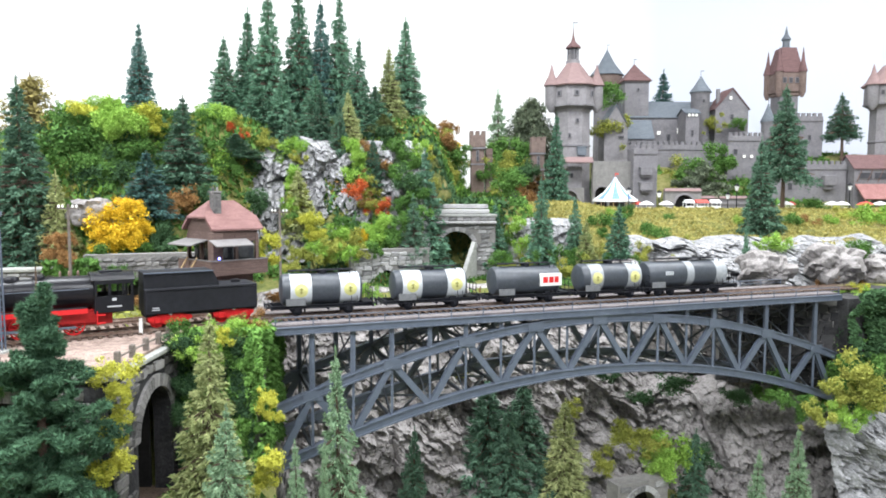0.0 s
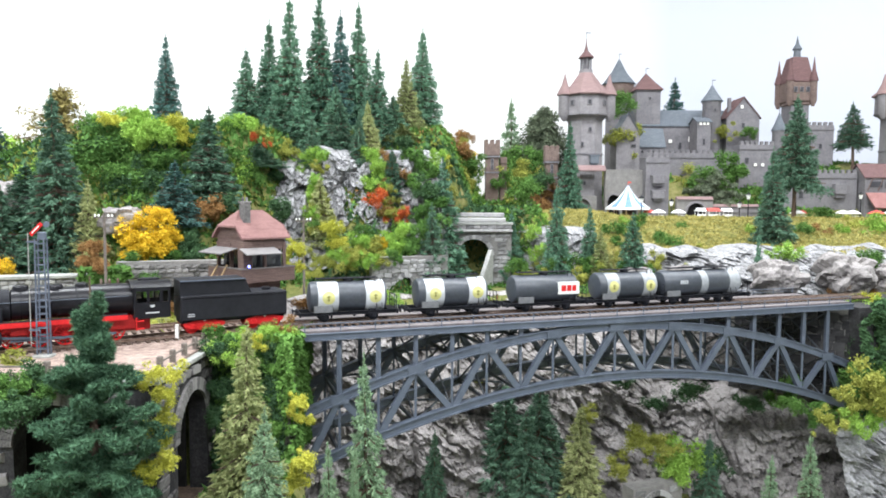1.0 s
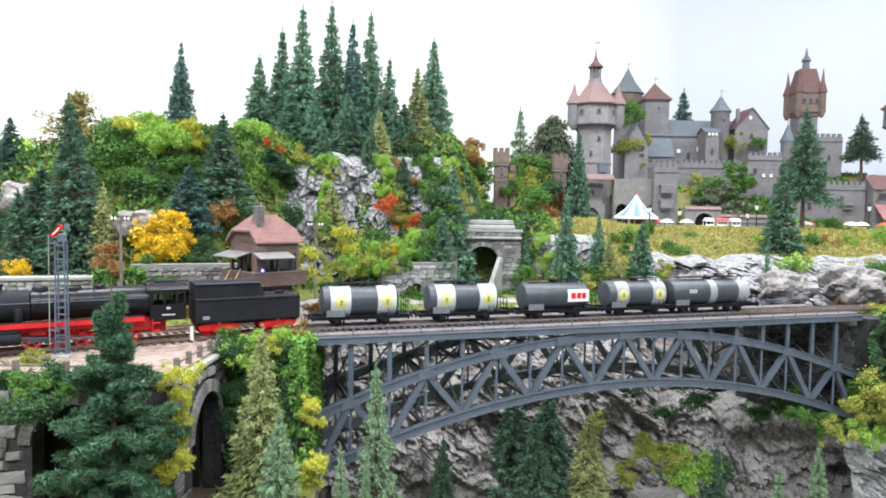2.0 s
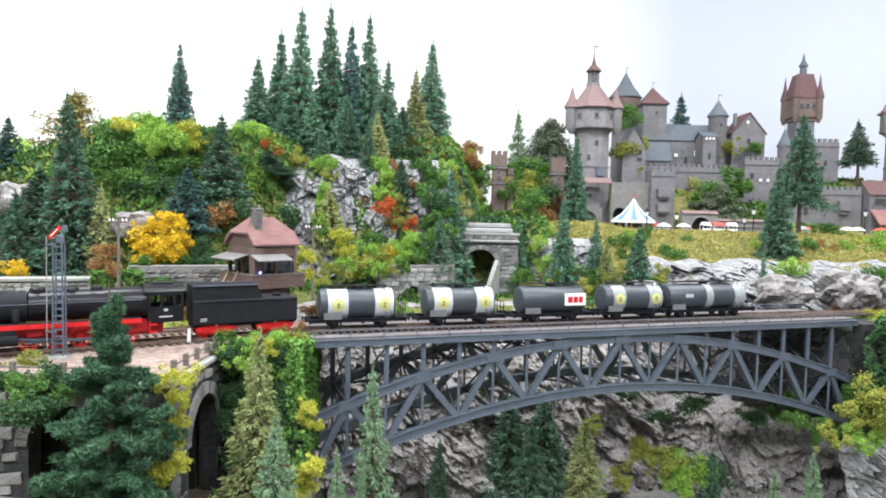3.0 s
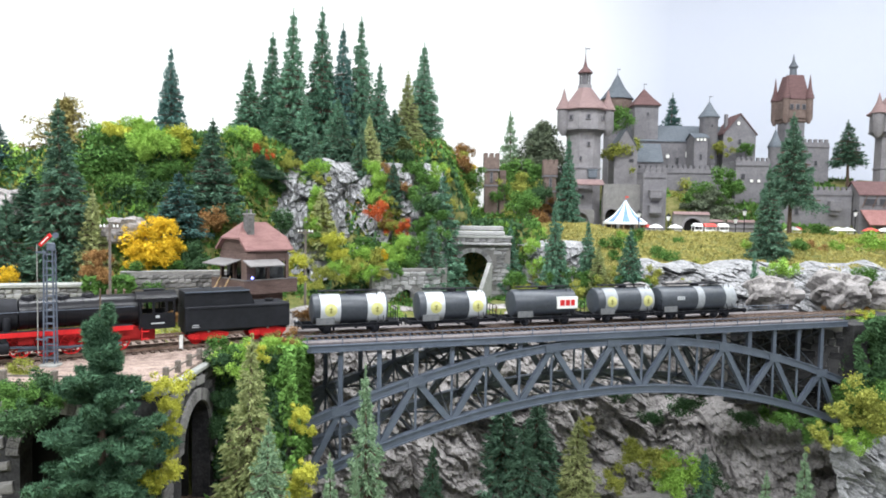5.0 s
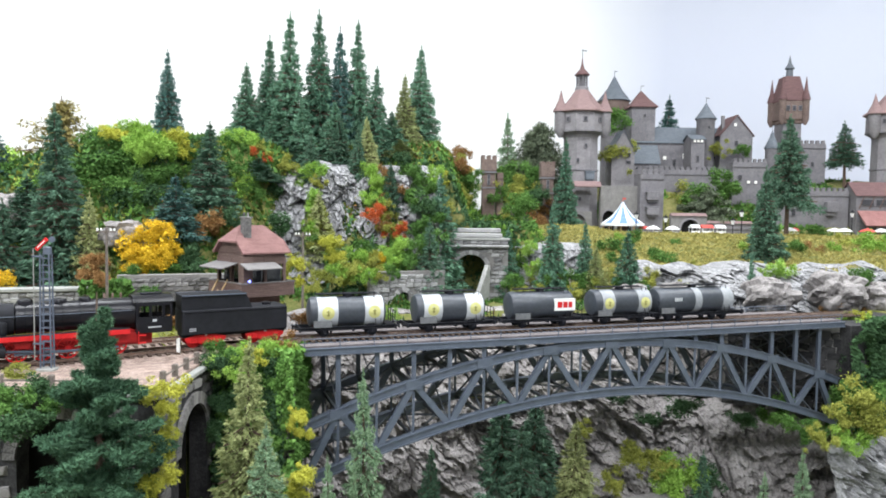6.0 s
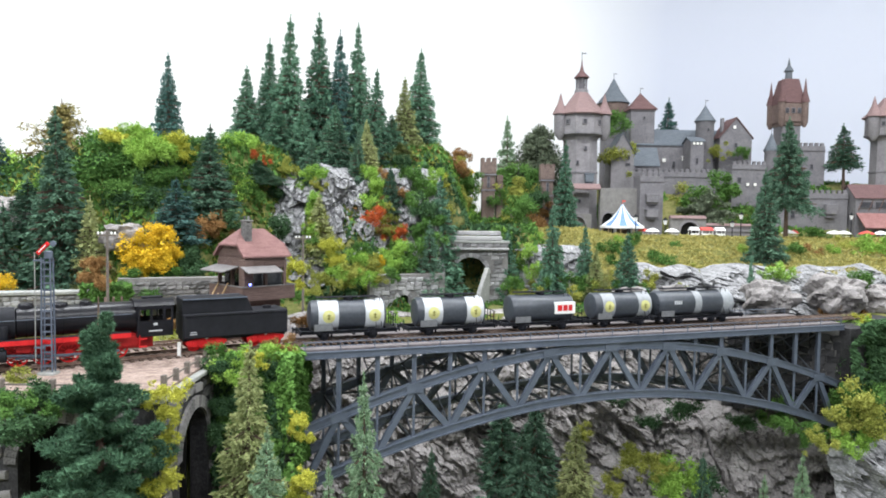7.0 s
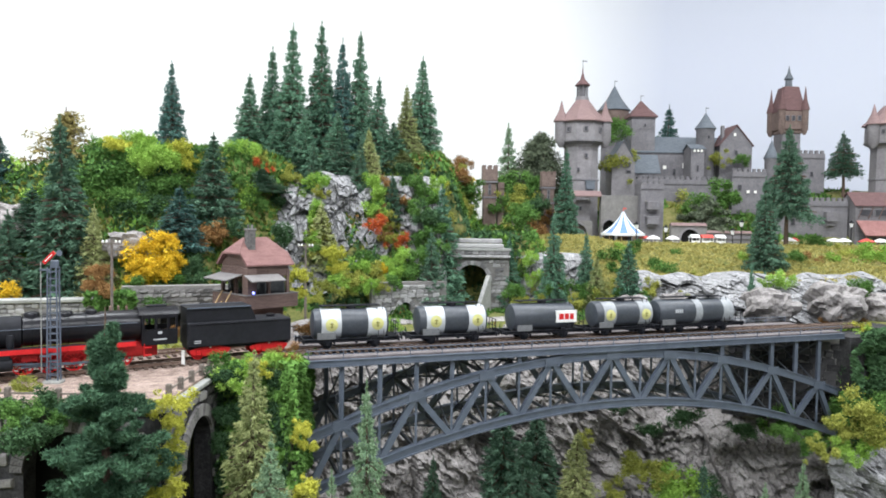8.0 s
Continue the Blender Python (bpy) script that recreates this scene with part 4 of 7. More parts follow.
CONIFER_BLUE_ROWS_A = [
    (-0.176, 1.140, 1.720, 0.028),
    (-0.324, 0.840, 1.467, 0.032),
    (-0.380, 0.960, 1.641, 0.020),
    (0.562, 1.800, 1.735, 0.052),
    (-0.605, 0.950, 1.535, 0.023),
    (-0.202, 1.200, 1.661, 0.030),
]
CONIFER_BLUE_ROWS = CONIFER_BLUE_ROWS_A
CONIFER_OLIVE_ROWS_A = [
    (-0.073, 1.180, 1.655, 0.027),
    (-0.121, 1.050, 1.566, 0.023),
    (-0.406, 0.800, 1.444, 0.023),
    (-0.147, 0.500, 1.337, 0.028),
    (0.209, 1.000, 1.383, 0.021),
    (-0.174, 0.960, 1.454, 0.026),
    (0.143, 0.800, 1.194, 0.033),
    (-0.076, 1.100, 1.540, 0.027),
]
CONIFER_OLIVE_ROWS = CONIFER_OLIVE_ROWS_A
CONIFER_DARK_ROWS_A = [
    (0.509, 1.130, 1.510, 0.030),
    (-0.438, 0.800, 1.543, 0.040),
    (-0.303, 0.900, 1.538, 0.034),
    (-0.197, 1.020, 1.537, 0.020),
    (-0.133, 1.030, 1.551, 0.018),
    (-0.082, 1.000, 1.497, 0.018),
    (-0.227, 1.050, 1.544, 0.020),
    (-0.496, 0.840, 1.463, 0.039),
    (-0.489, 0.780, 1.435, 0.030),
    (-0.260, 0.970, 1.499, 0.032),
    (0.059, 0.800, 1.222, 0.044),
    (0.097, 0.820, 1.214, 0.044),
    (0.080, 0.775, 1.192, 0.036),
    (-0.020, 0.740, 1.181, 0.020),
    (-0.162, 1.060, 1.567, 0.023),
    (0.141, 0.860, 1.187, 0.026),
    (0.289, 0.800, 1.161, 0.023),
    (-0.024, 0.940, 1.419, 0.027),
]
CONIFER_DARK_ROWS = CONIFER_DARK_ROWS_A
CONIFER_PALE_ROWS_A = [
    (-0.069, 0.570, 1.300, 0.028),
    (-0.124, 0.460, 1.288, 0.021),
    (-0.087, 0.500, 1.254, 0.015),
    (0.143, 1.620, 1.659, 0.044),
    (0.376, 0.740, 1.183, 0.021),
    (0.331, 0.740, 1.158, 0.018),
    (-0.074, 0.520, 1.249, 0.010),
]
CONIFER_PALE_ROWS = CONIFER_PALE_ROWS_A
plant_firs(CONIFER_ROWS, CONIFER, "green model spruce tree on the wooded slope", 11)
plant_firs(CONIFER_BLUE_ROWS, CONIFER_BLUE, "blue-green model spruce tree on the slope", 21)
plant_firs(CONIFER_OLIVE_ROWS, CONIFER_OLIVE, "olive-yellow model larch tree", 31, dense=104, size=0.85)
plant_firs(CONIFER_DARK_ROWS, CONIFER_DARK, "dark green model spruce tree in the shade", 41)
plant_firs([(0.612, 1.270, 1.613, 0.042)], CONIFER_DARK, "tall green model spruce with a bare lower trunk", 61, lowest=0.32, tiers=20, boughs=13, dense=190, size=0.58)
plant_firs([(0.905, 1.600, 1.650, 0.040)], CONIFER_DARK, "dark model pine with a bare trunk behind the castle wall", 66, lowest=0.40, tiers=15, dense=130, size=0.7, open_form=0.35)
plant_firs(CONIFER_PALE_ROWS, CONIFER_PALE, "pale green model fir tree", 51, dense=124, size=0.72)


# ---- bushes ----
def bush_mesh(seed, ma, n=2800, size=0.115):
    rng = np.random.default_rng(seed)
    k = 17
    cs = rng.normal(size=(k, 3)) * np.array([0.46, 0.46, 0.38])
    rs = rng.uniform(0.16, 0.44, k)
    w = rng.choice(k, n, p=rs ** 2 / (rs ** 2).sum())
    d = rng.normal(size=(n, 3))
    d /= np.linalg.norm(d, axis=1, keepdims=True)
    pts = cs[w] + d * (rs[w] * np.where(rng.uniform(0, 1, n) < 0.15, rng.uniform(1.0, 1.5, n), rng.uniform(0.45, 1.08, n)))[:, None]
    dirs = d * 0.6 + rng.normal(size=(n, 3)) * 0.7
    return leaves_mesh("shrub", pts, dirs, rng.uniform(0.6, 1.3, n) * size, rng, [ma], 0.75)


def plant_bushes(rows, ma, label, seed):
    kinds = [bush_mesh(seed + i, ma) for i in range(3)]
    rng = random.Random(seed)
    for i, (x, y, z, r) in enumerate(row for group in rows for row in group):
        s = r * rng.uniform(0.95, 1.15)
        m = Matrix.Translation((x, y + r * 0.2, z)) @ pose(0, 0, 0, rng.uniform(-15, 15), rng.uniform(-15, 15), rng.uniform(0, 360)) @ Matrix.Diagonal((s, s, s * rng.uniform(0.85, 1.05), 1))
        thing("shrub", kinds[i % 3], None, label, "shrub", m, "shrubs on the slopes")


LIME_BUSHES_A = [
    (-0.217, 0.500, 1.294, 0.0063), (-0.184, 0.560, 1.302, 0.0115), (-0.164, 0.575, 1.299, 0.0154), (-0.145, 0.595, 1.302, 0.0131),
    (0.430, 0.760, 1.189, 0.0145), (0.454, 0.760, 1.190, 0.0121), (-0.113, 0.780, 1.306, 0.0074), (-0.071, 0.800, 1.313, 0.0102),
    (0.249, 0.800, 1.127, 0.0127), (0.265, 0.795, 1.124, 0.0230), (0.246, 0.792, 1.120, 0.0150), (0.284, 0.800, 1.127, 0.0140), (-0.001, 0.830, 1.304, 0.0119),
    (0.496, 0.860, 1.297, 0.0164), (0.517, 0.860, 1.292, 0.0164), (-0.142, 0.885, 1.350, 0.0127), (-0.104, 0.890, 1.348, 0.0128),
    (-0.527, 0.911, 1.453, 0.0218), (-0.374, 0.919, 1.489, 0.0132), (-0.362, 0.925, 1.499, 0.0103), (0.419, 0.930, 1.293, 0.0104),
]
LIME_BUSHES_B = [
    (-0.119, 0.931, 1.365, 0.0134), (-0.073, 0.933, 1.360, 0.0149), (-0.280, 0.933, 1.459, 0.0179), (-0.388, 0.934, 1.499, 0.0223),
    (-0.083, 0.941, 1.373, 0.0120), (-0.065, 0.949, 1.380, 0.0166), (-0.391, 0.950, 1.513, 0.0152), (-0.352, 0.959, 1.518, 0.0138),
    (-0.435, 0.965, 1.523, 0.0169), (-0.443, 0.966, 1.525, 0.0192), (-0.458, 0.966, 1.527, 0.0154), (-0.187, 0.971, 1.431, 0.0139),
    (-0.303, 0.971, 1.523, 0.0139), (-0.589, 0.973, 1.483, 0.0349), (-0.429, 0.981, 1.522, 0.0266), (-0.422, 0.983, 1.521, 0.0173),
    (-0.111, 0.989, 1.445, 0.0142), (-0.289, 0.989, 1.521, 0.0189), (-0.283, 0.996, 1.526, 0.0127), (-0.197, 1.002, 1.479, 0.0160),
]
LIME_BUSHES_C = [
    (-0.378, 0.885, 1.512, 0.0190), (-0.362, 0.878, 1.496, 0.0170), (-0.390, 0.880, 1.503, 0.0150),
    (-0.104, 1.006, 1.469, 0.0144), (-0.113, 1.013, 1.481, 0.0145), (0.479, 1.020, 1.351, 0.0179), (-0.022, 1.024, 1.484, 0.0147),
    (0.134, 1.072, 1.392, 0.0111), (0.496, 1.163, 1.373, 0.0149), (0.638, 1.167, 1.375, 0.0131), (0.720, 1.167, 1.377, 0.0243),
    (0.696, 1.171, 1.376, 0.0244), (0.292, 1.206, 1.386, 0.0135), (0.051, 1.332, 1.419, 0.0213),
]
LIME_BUSHES_D = [(-0.150, 0.585, 1.307, 0.0095), (-0.165, 0.583, 1.305, 0.0095), (-0.139, 0.592, 1.306, 0.0085), (-0.176, 0.580, 1.305, 0.0090), (-0.183, 0.948, 1.408, 0.0115), (-0.186, 0.972, 1.448, 0.0110), (-0.180, 0.992, 1.482, 0.0120), (0.128, 1.010, 1.352, 0.0130), (0.152, 0.965, 1.312, 0.0110), (0.230, 0.955, 1.310, 0.0120), (0.262, 0.945, 1.309, 0.0110), (0.118, 1.035, 1.378, 0.0120)]
LIME_BUSHES = (LIME_BUSHES_D, LIME_BUSHES_A, LIME_BUSHES_B, LIME_BUSHES_C,)
OLIVE_BUSHES_A = [
    (-0.306, 0.500, 1.306, 0.0102), (0.391, 0.730, 1.196, 0.0139), (0.446, 0.760, 1.230, 0.0205), (0.459, 0.760, 1.209, 0.0181),
    (0.435, 0.770, 1.205, 0.0159), (0.191, 0.800, 1.120, 0.0140), (0.215, 0.800, 1.153, 0.0178), (0.238, 0.800, 1.144, 0.0178),
    (-0.010, 0.820, 1.302, 0.0091), (-0.517, 0.829, 1.370, 0.0198), (0.035, 0.840, 1.211, 0.0107), (0.165, 0.840, 1.169, 0.0107),
    (-0.166, 0.860, 1.334, 0.0109), (-0.159, 0.880, 1.346, 0.0126), (-0.128, 0.885, 1.347, 0.0141), (-0.089, 0.890, 1.347, 0.0113),
    (-0.118, 0.923, 1.355, 0.0177), (-0.098, 0.927, 1.357, 0.0163), (-0.170, 0.943, 1.390, 0.0150), (-0.142, 0.946, 1.349, 0.0166),
]
OLIVE_BUSHES_B = [
    (-0.374, 0.946, 1.510, 0.0196), (-0.180, 0.958, 1.412, 0.0153), (-0.081, 0.963, 1.403, 0.0123), (-0.087, 0.978, 1.425, 0.0125),
    (-0.431, 0.983, 1.522, 0.0204), (0.334, 0.990, 1.321, 0.0111), (-0.264, 0.998, 1.508, 0.0143), (-0.226, 1.007, 1.491, 0.0129),
    (0.184, 1.032, 1.319, 0.0148), (0.172, 1.038, 1.329, 0.0166), (0.136, 1.045, 1.334, 0.0184), (0.385, 1.053, 1.344, 0.0135),
    (0.069, 1.058, 1.357, 0.0220), (-0.009, 1.060, 1.440, 0.0135), (-0.157, 1.088, 1.515, 0.0191), (0.023, 1.150, 1.456, 0.0166),
    (0.014, 1.180, 1.508, 0.0170), (0.674, 1.205, 1.381, 0.0212), (0.099, 1.209, 1.409, 0.0213), (-0.199, 1.250, 1.546, 0.0240),
]
OLIVE_BUSHES_C = [
    (-0.101, 1.264, 1.565, 0.0182), (-0.230, 1.283, 1.550, 0.0226), (-0.275, 1.283, 1.549, 0.0226), (0.116, 1.351, 1.462, 0.0303),
    (0.177, 1.400, 1.461, 0.0225), (0.134, 1.420, 1.477, 0.0273), (0.377, 1.560, 1.564, 0.0326), (0.514, 1.568, 1.471, 0.0328),
    (0.559, 1.602, 1.499, 0.0283), (0.625, 1.620, 1.582, 0.0234),
]
OLIVE_BUSHES_D = [(0.036, 1.335, 1.482, 0.0210), (-0.177, 0.962, 1.428, 0.0110), (-0.181, 0.985, 1.466, 0.0105), (-0.140, 0.752, 1.311, 0.0120), (-0.122, 0.758, 1.309, 0.0090), (0.112, 0.985, 1.318, 0.0150), (0.176, 0.975, 1.318, 0.0140), (0.216, 0.985, 1.325, 0.0150), (0.245, 1.000, 1.334, 0.0130), (0.285, 0.995, 1.338, 0.0120)]
OLIVE_BUSHES = (OLIVE_BUSHES_D, OLIVE_BUSHES_A, OLIVE_BUSHES_B, OLIVE_BUSHES_C,)
GREEN_BUSHES_A = [
    (-0.280, 0.440, 1.300, 0.0117), (-0.254, 0.450, 1.302, 0.0077), (-0.272, 0.450, 1.304, 0.0105), (-0.187, 0.570, 1.306, 0.0117),
    (-0.174, 0.580, 1.288, 0.0110), (-0.152, 0.585, 1.292, 0.0120), (-0.135, 0.590, 1.291, 0.0121), (-0.313, 0.730, 1.333, 0.0127),
    (-0.340, 0.730, 1.344, 0.0127), (-0.337, 0.750, 1.348, 0.0155), (-0.113, 0.780, 1.306, 0.0087), (0.403, 0.780, 1.189, 0.0136),
    (0.452, 0.780, 1.216, 0.0173), (-0.238, 0.800, 1.339, 0.0140), (-0.314, 0.800, 1.350, 0.0165), (0.381, 0.800, 1.199, 0.0191),
    (0.457, 0.800, 1.230, 0.0191), (0.490, 0.800, 1.224, 0.0216), (0.445, 0.810, 1.207, 0.0129), (0.451, 0.820, 1.194, 0.0130),
]
GREEN_BUSHES_B = [
    (0.481, 0.830, 1.243, 0.0198), (0.503, 0.840, 1.254, 0.0200), (-0.378, 0.860, 1.440, 0.0192), (-0.405, 0.860, 1.446, 0.0205),
    (0.484, 0.860, 1.270, 0.0164), (0.518, 0.860, 1.271, 0.0233), (-0.352, 0.880, 1.469, 0.0168), (0.494, 0.880, 1.292, 0.0126),
    (0.495, 0.880, 1.274, 0.0154), (-0.459, 0.885, 1.446, 0.0239), (-0.399, 0.891, 1.454, 0.0319), (-0.379, 0.895, 1.462, 0.0257),
    (-0.437, 0.898, 1.468, 0.0322), (-0.072, 0.900, 1.346, 0.0115), (-0.324, 0.901, 1.449, 0.0201), (-0.509, 0.905, 1.446, 0.0259),
    (-0.342, 0.910, 1.478, 0.0160), (-0.416, 0.915, 1.484, 0.0248), (-0.442, 0.923, 1.499, 0.0294), (-0.347, 0.924, 1.501, 0.0191),
]
GREEN_BUSHES_C = [
    (-0.149, 0.927, 1.365, 0.0163), (-0.297, 0.928, 1.473, 0.0207), (-0.113, 0.937, 1.372, 0.0134), (-0.270, 0.937, 1.451, 0.0179),
    (-0.181, 0.939, 1.386, 0.0120), (-0.045, 0.941, 1.366, 0.0195), (-0.587, 0.944, 1.468, 0.0301), (-0.024, 0.960, 1.388, 0.0184),
    (-0.293, 0.964, 1.505, 0.0184), (-0.478, 0.967, 1.516, 0.0200), (-0.043, 0.968, 1.403, 0.0154), (-0.028, 0.980, 1.419, 0.0172),
    (-0.092, 0.991, 1.445, 0.0142), (-0.049, 0.996, 1.446, 0.0175), (-0.033, 1.006, 1.459, 0.0193), (-0.050, 1.020, 1.483, 0.0195),
    (0.033, 1.020, 1.379, 0.0098), (0.065, 1.020, 1.388, 0.0130), (0.606, 1.020, 1.341, 0.0212), (0.050, 1.030, 1.387, 0.0115),
]
GREEN_BUSHES_D = [
    (0.219, 1.047, 1.348, 0.0134), (0.082, 1.053, 1.345, 0.0185), (0.111, 1.053, 1.341, 0.0219), (-0.008, 1.056, 1.385, 0.0219),
    (0.086, 1.068, 1.395, 0.0205), (-0.207, 1.080, 1.509, 0.0207), (0.256, 1.096, 1.354, 0.0140), (0.336, 1.098, 1.355, 0.0246),
    (0.004, 1.100, 1.450, 0.0193), (-0.126, 1.121, 1.523, 0.0161), (0.164, 1.124, 1.359, 0.0180), (0.329, 1.134, 1.362, 0.0163),
    (0.503, 1.136, 1.365, 0.0164), (0.120, 1.149, 1.441, 0.0239), (0.266, 1.157, 1.368, 0.0222), (0.299, 1.157, 1.369, 0.0185),
    (-0.000, 1.160, 1.493, 0.0186), (0.581, 1.165, 1.374, 0.0168), (-0.282, 1.178, 1.535, 0.0245), (0.384, 1.191, 1.378, 0.0133),
]
GREEN_BUSHES_E = [
    (0.029, 1.200, 1.486, 0.0231), (0.320, 1.201, 1.382, 0.0173), (-0.317, 1.245, 1.554, 0.0199), (0.679, 1.296, 1.395, 0.0228),
    (0.098, 1.330, 1.457, 0.0213), (0.157, 1.370, 1.454, 0.0264), (0.211, 1.400, 1.433, 0.0225), (0.173, 1.460, 1.494, 0.0305),
    (0.543, 1.480, 1.470, 0.0333), (0.148, 1.500, 1.510, 0.0337), (0.592, 1.500, 1.489, 0.0361), (0.378, 1.600, 1.648, 0.0334),
    (0.683, 1.620, 1.583, 0.0182),
]
GREEN_BUSHES_F = [(0.046, 1.335, 1.452, 0.0240), (0.040, 1.330, 1.428, 0.0240), (0.095, 1.000, 1.330, 0.0150), (0.140, 0.990, 1.328, 0.0150), (0.165, 1.000, 1.340, 0.0140), (0.196, 0.995, 1.332, 0.0150), (0.236, 0.980, 1.322, 0.0140), (0.268, 0.985, 1.328, 0.0140), (0.205, 0.960, 1.310, 0.0110)]
GREEN_BUSHES = (GREEN_BUSHES_F, GREEN_BUSHES_A, GREEN_BUSHES_B, GREEN_BUSHES_C, GREEN_BUSHES_D, GREEN_BUSHES_E,)
GOLD_BUSHES_A = [
    (-0.192, 0.445, 1.251, 0.0076), (-0.183, 0.450, 1.255, 0.0084), (-0.187, 0.450, 1.271, 0.0084), (-0.182, 0.452, 1.298, 0.0078),
    (-0.184, 0.452, 1.283, 0.0078), (-0.189, 0.452, 1.309, 0.0106), (-0.113, 0.520, 1.228, 0.0106), (-0.117, 0.520, 1.215, 0.0098),
    (-0.119, 0.560, 1.249, 0.0070), (-0.124, 0.560, 1.260, 0.0088), (-0.158, 0.570, 1.307, 0.0081), (-0.165, 0.750, 1.351, 0.0095),
    (-0.169, 0.760, 1.368, 0.0121), (0.510, 0.860, 1.302, 0.0123), (-0.145, 0.900, 1.367, 0.0115), (-0.152, 0.900, 1.384, 0.0158),
    (-0.009, 1.070, 1.474, 0.0103), (0.712, 1.173, 1.376, 0.0169), (-0.352, 0.902, 1.516, 0.0150), (-0.338, 0.900, 1.500, 0.0130), (-0.428, 0.905, 1.521, 0.0150),
]
GOLD_BUSHES = (GOLD_BUSHES_A,)
YELLOW_BUSHES_A = [
    (-0.469, 0.740, 1.346, 0.0129), (-0.320, 0.790, 1.376, 0.0163), (-0.337, 0.790, 1.366, 0.0163), (-0.354, 0.790, 1.370, 0.0151),
    (-0.314, 0.800, 1.383, 0.0102), (-0.343, 0.800, 1.380, 0.0216), (-0.090, 0.932, 1.362, 0.0089), (0.034, 1.224, 1.500, 0.0098),
]
YELLOW_BUSHES_B = [(-0.335, 0.800, 1.397, 0.0150), (-0.322, 0.800, 1.404, 0.0105), (-0.350, 0.800, 1.392, 0.0130)]
YELLOW_BUSHES = (YELLOW_BUSHES_B, YELLOW_BUSHES_A,)
RED_BUSHES_A = [
    (-0.102, 0.955, 1.424, 0.0129), (-0.066, 0.960, 1.403, 0.0130), (-0.384, 0.961, 1.519, 0.0123), (-0.264, 0.983, 1.492, 0.0086),
    (-0.271, 0.986, 1.506, 0.0118),
]
RED_BUSHES = (RED_BUSHES_A,)
BROWN_BUSHES_A = [
    (-0.142, 0.600, 1.313, 0.0104), (-0.156, 0.600, 1.315, 0.0066), (-0.320, 0.700, 1.308, 0.0111), (-0.308, 0.710, 1.310, 0.0101),
    (-0.283, 0.720, 1.311, 0.0091), (-0.355, 0.720, 1.353, 0.0103), (-0.376, 0.740, 1.360, 0.0141), (-0.375, 0.750, 1.371, 0.0107),
    (-0.300, 0.850, 1.404, 0.0122), (-0.289, 0.860, 1.414, 0.0178), (-0.354, 0.919, 1.494, 0.0103), (0.247, 0.930, 1.301, 0.0089),
    (0.519, 0.950, 1.300, 0.0151), (-0.377, 0.958, 1.517, 0.0122), (0.571, 0.960, 1.303, 0.0153), (-0.087, 0.968, 1.410, 0.0108),
    (-0.366, 0.975, 1.521, 0.0093), (-0.096, 0.988, 1.441, 0.0095), (-0.065, 1.002, 1.458, 0.0112), (-0.081, 1.003, 1.462, 0.0112),
]
BROWN_BUSHES_B = [
    (-0.091, 1.015, 1.482, 0.0130), (-0.216, 1.127, 1.527, 0.0126), (-0.103, 1.163, 1.532, 0.0112), (0.013, 1.169, 1.511, 0.0187),
    (0.615, 1.177, 1.374, 0.0151), (0.019, 1.200, 1.529, 0.0154), (0.166, 1.314, 1.420, 0.0190), (0.186, 1.347, 1.442, 0.0194),
    (0.198, 1.390, 1.450, 0.0201),
]
BROWN_BUSHES_C = [(-0.152, 0.745, 1.313, 0.0120), (-0.262, 0.870, 1.392, 0.0120)]
BROWN_BUSHES = (BROWN_BUSHES_C, BROWN_BUSHES_A, BROWN_BUSHES_B,)
DARK_BUSHES_A = [
    (-0.267, 0.430, 1.292, 0.0134),
    (-0.257, 0.440, 1.295, 0.0103), (-0.182, 0.560, 1.247, 0.0115), (-0.182, 0.560, 1.302, 0.0115), (-0.186, 0.565, 1.273, 0.0116),
    (-0.289, 0.800, 1.363, 0.0153), (-0.492, 0.809, 1.346, 0.0180), (-0.435, 0.811, 1.347, 0.0193), (-0.309, 0.820, 1.375, 0.0169),
    (0.309, 0.820, 1.114, 0.0169), (0.345, 0.820, 1.189, 0.0143), (-0.463, 0.827, 1.371, 0.0223), (0.279, 0.840, 1.195, 0.0174),
    (0.473, 0.840, 1.254, 0.0174), (0.207, 0.850, 1.205, 0.0122), (0.249, 0.850, 1.178, 0.0135), (-0.532, 0.853, 1.382, 0.0231),
]
DARK_BUSHES_B = [
    (0.303, 0.860, 1.302, 0.0151), (-0.394, 0.864, 1.433, 0.0234), (-0.364, 0.876, 1.440, 0.0195), (-0.268, 0.880, 1.415, 0.0154),
    (-0.485, 0.880, 1.424, 0.0238), (-0.541, 0.891, 1.416, 0.0255), (-0.399, 0.900, 1.469, 0.0172), (-0.472, 0.910, 1.475, 0.0261),
    (-0.434, 0.913, 1.492, 0.0175), (-0.221, 0.920, 1.408, 0.0161), (-0.150, 0.941, 1.341, 0.0120), (-0.490, 0.946, 1.498, 0.0166),
    (-0.480, 0.963, 1.514, 0.0184), (-0.251, 0.979, 1.453, 0.0172), (-0.033, 0.990, 1.434, 0.0190), (-0.067, 1.029, 1.500, 0.0148),
    (0.069, 1.061, 1.370, 0.0136), (0.170, 1.316, 1.462, 0.0211), (0.415, 1.600, 1.496, 0.0231),
]
DARK_BUSHES_C = [(-0.275, 0.455, 1.306, 0.0120), (-0.255, 0.456, 1.305, 0.0100), (-0.292, 0.452, 1.307, 0.0120), (-0.240, 0.460, 1.303, 0.0085)]
DARK_BUSHES = (DARK_BUSHES_C, DARK_BUSHES_A, DARK_BUSHES_B,)

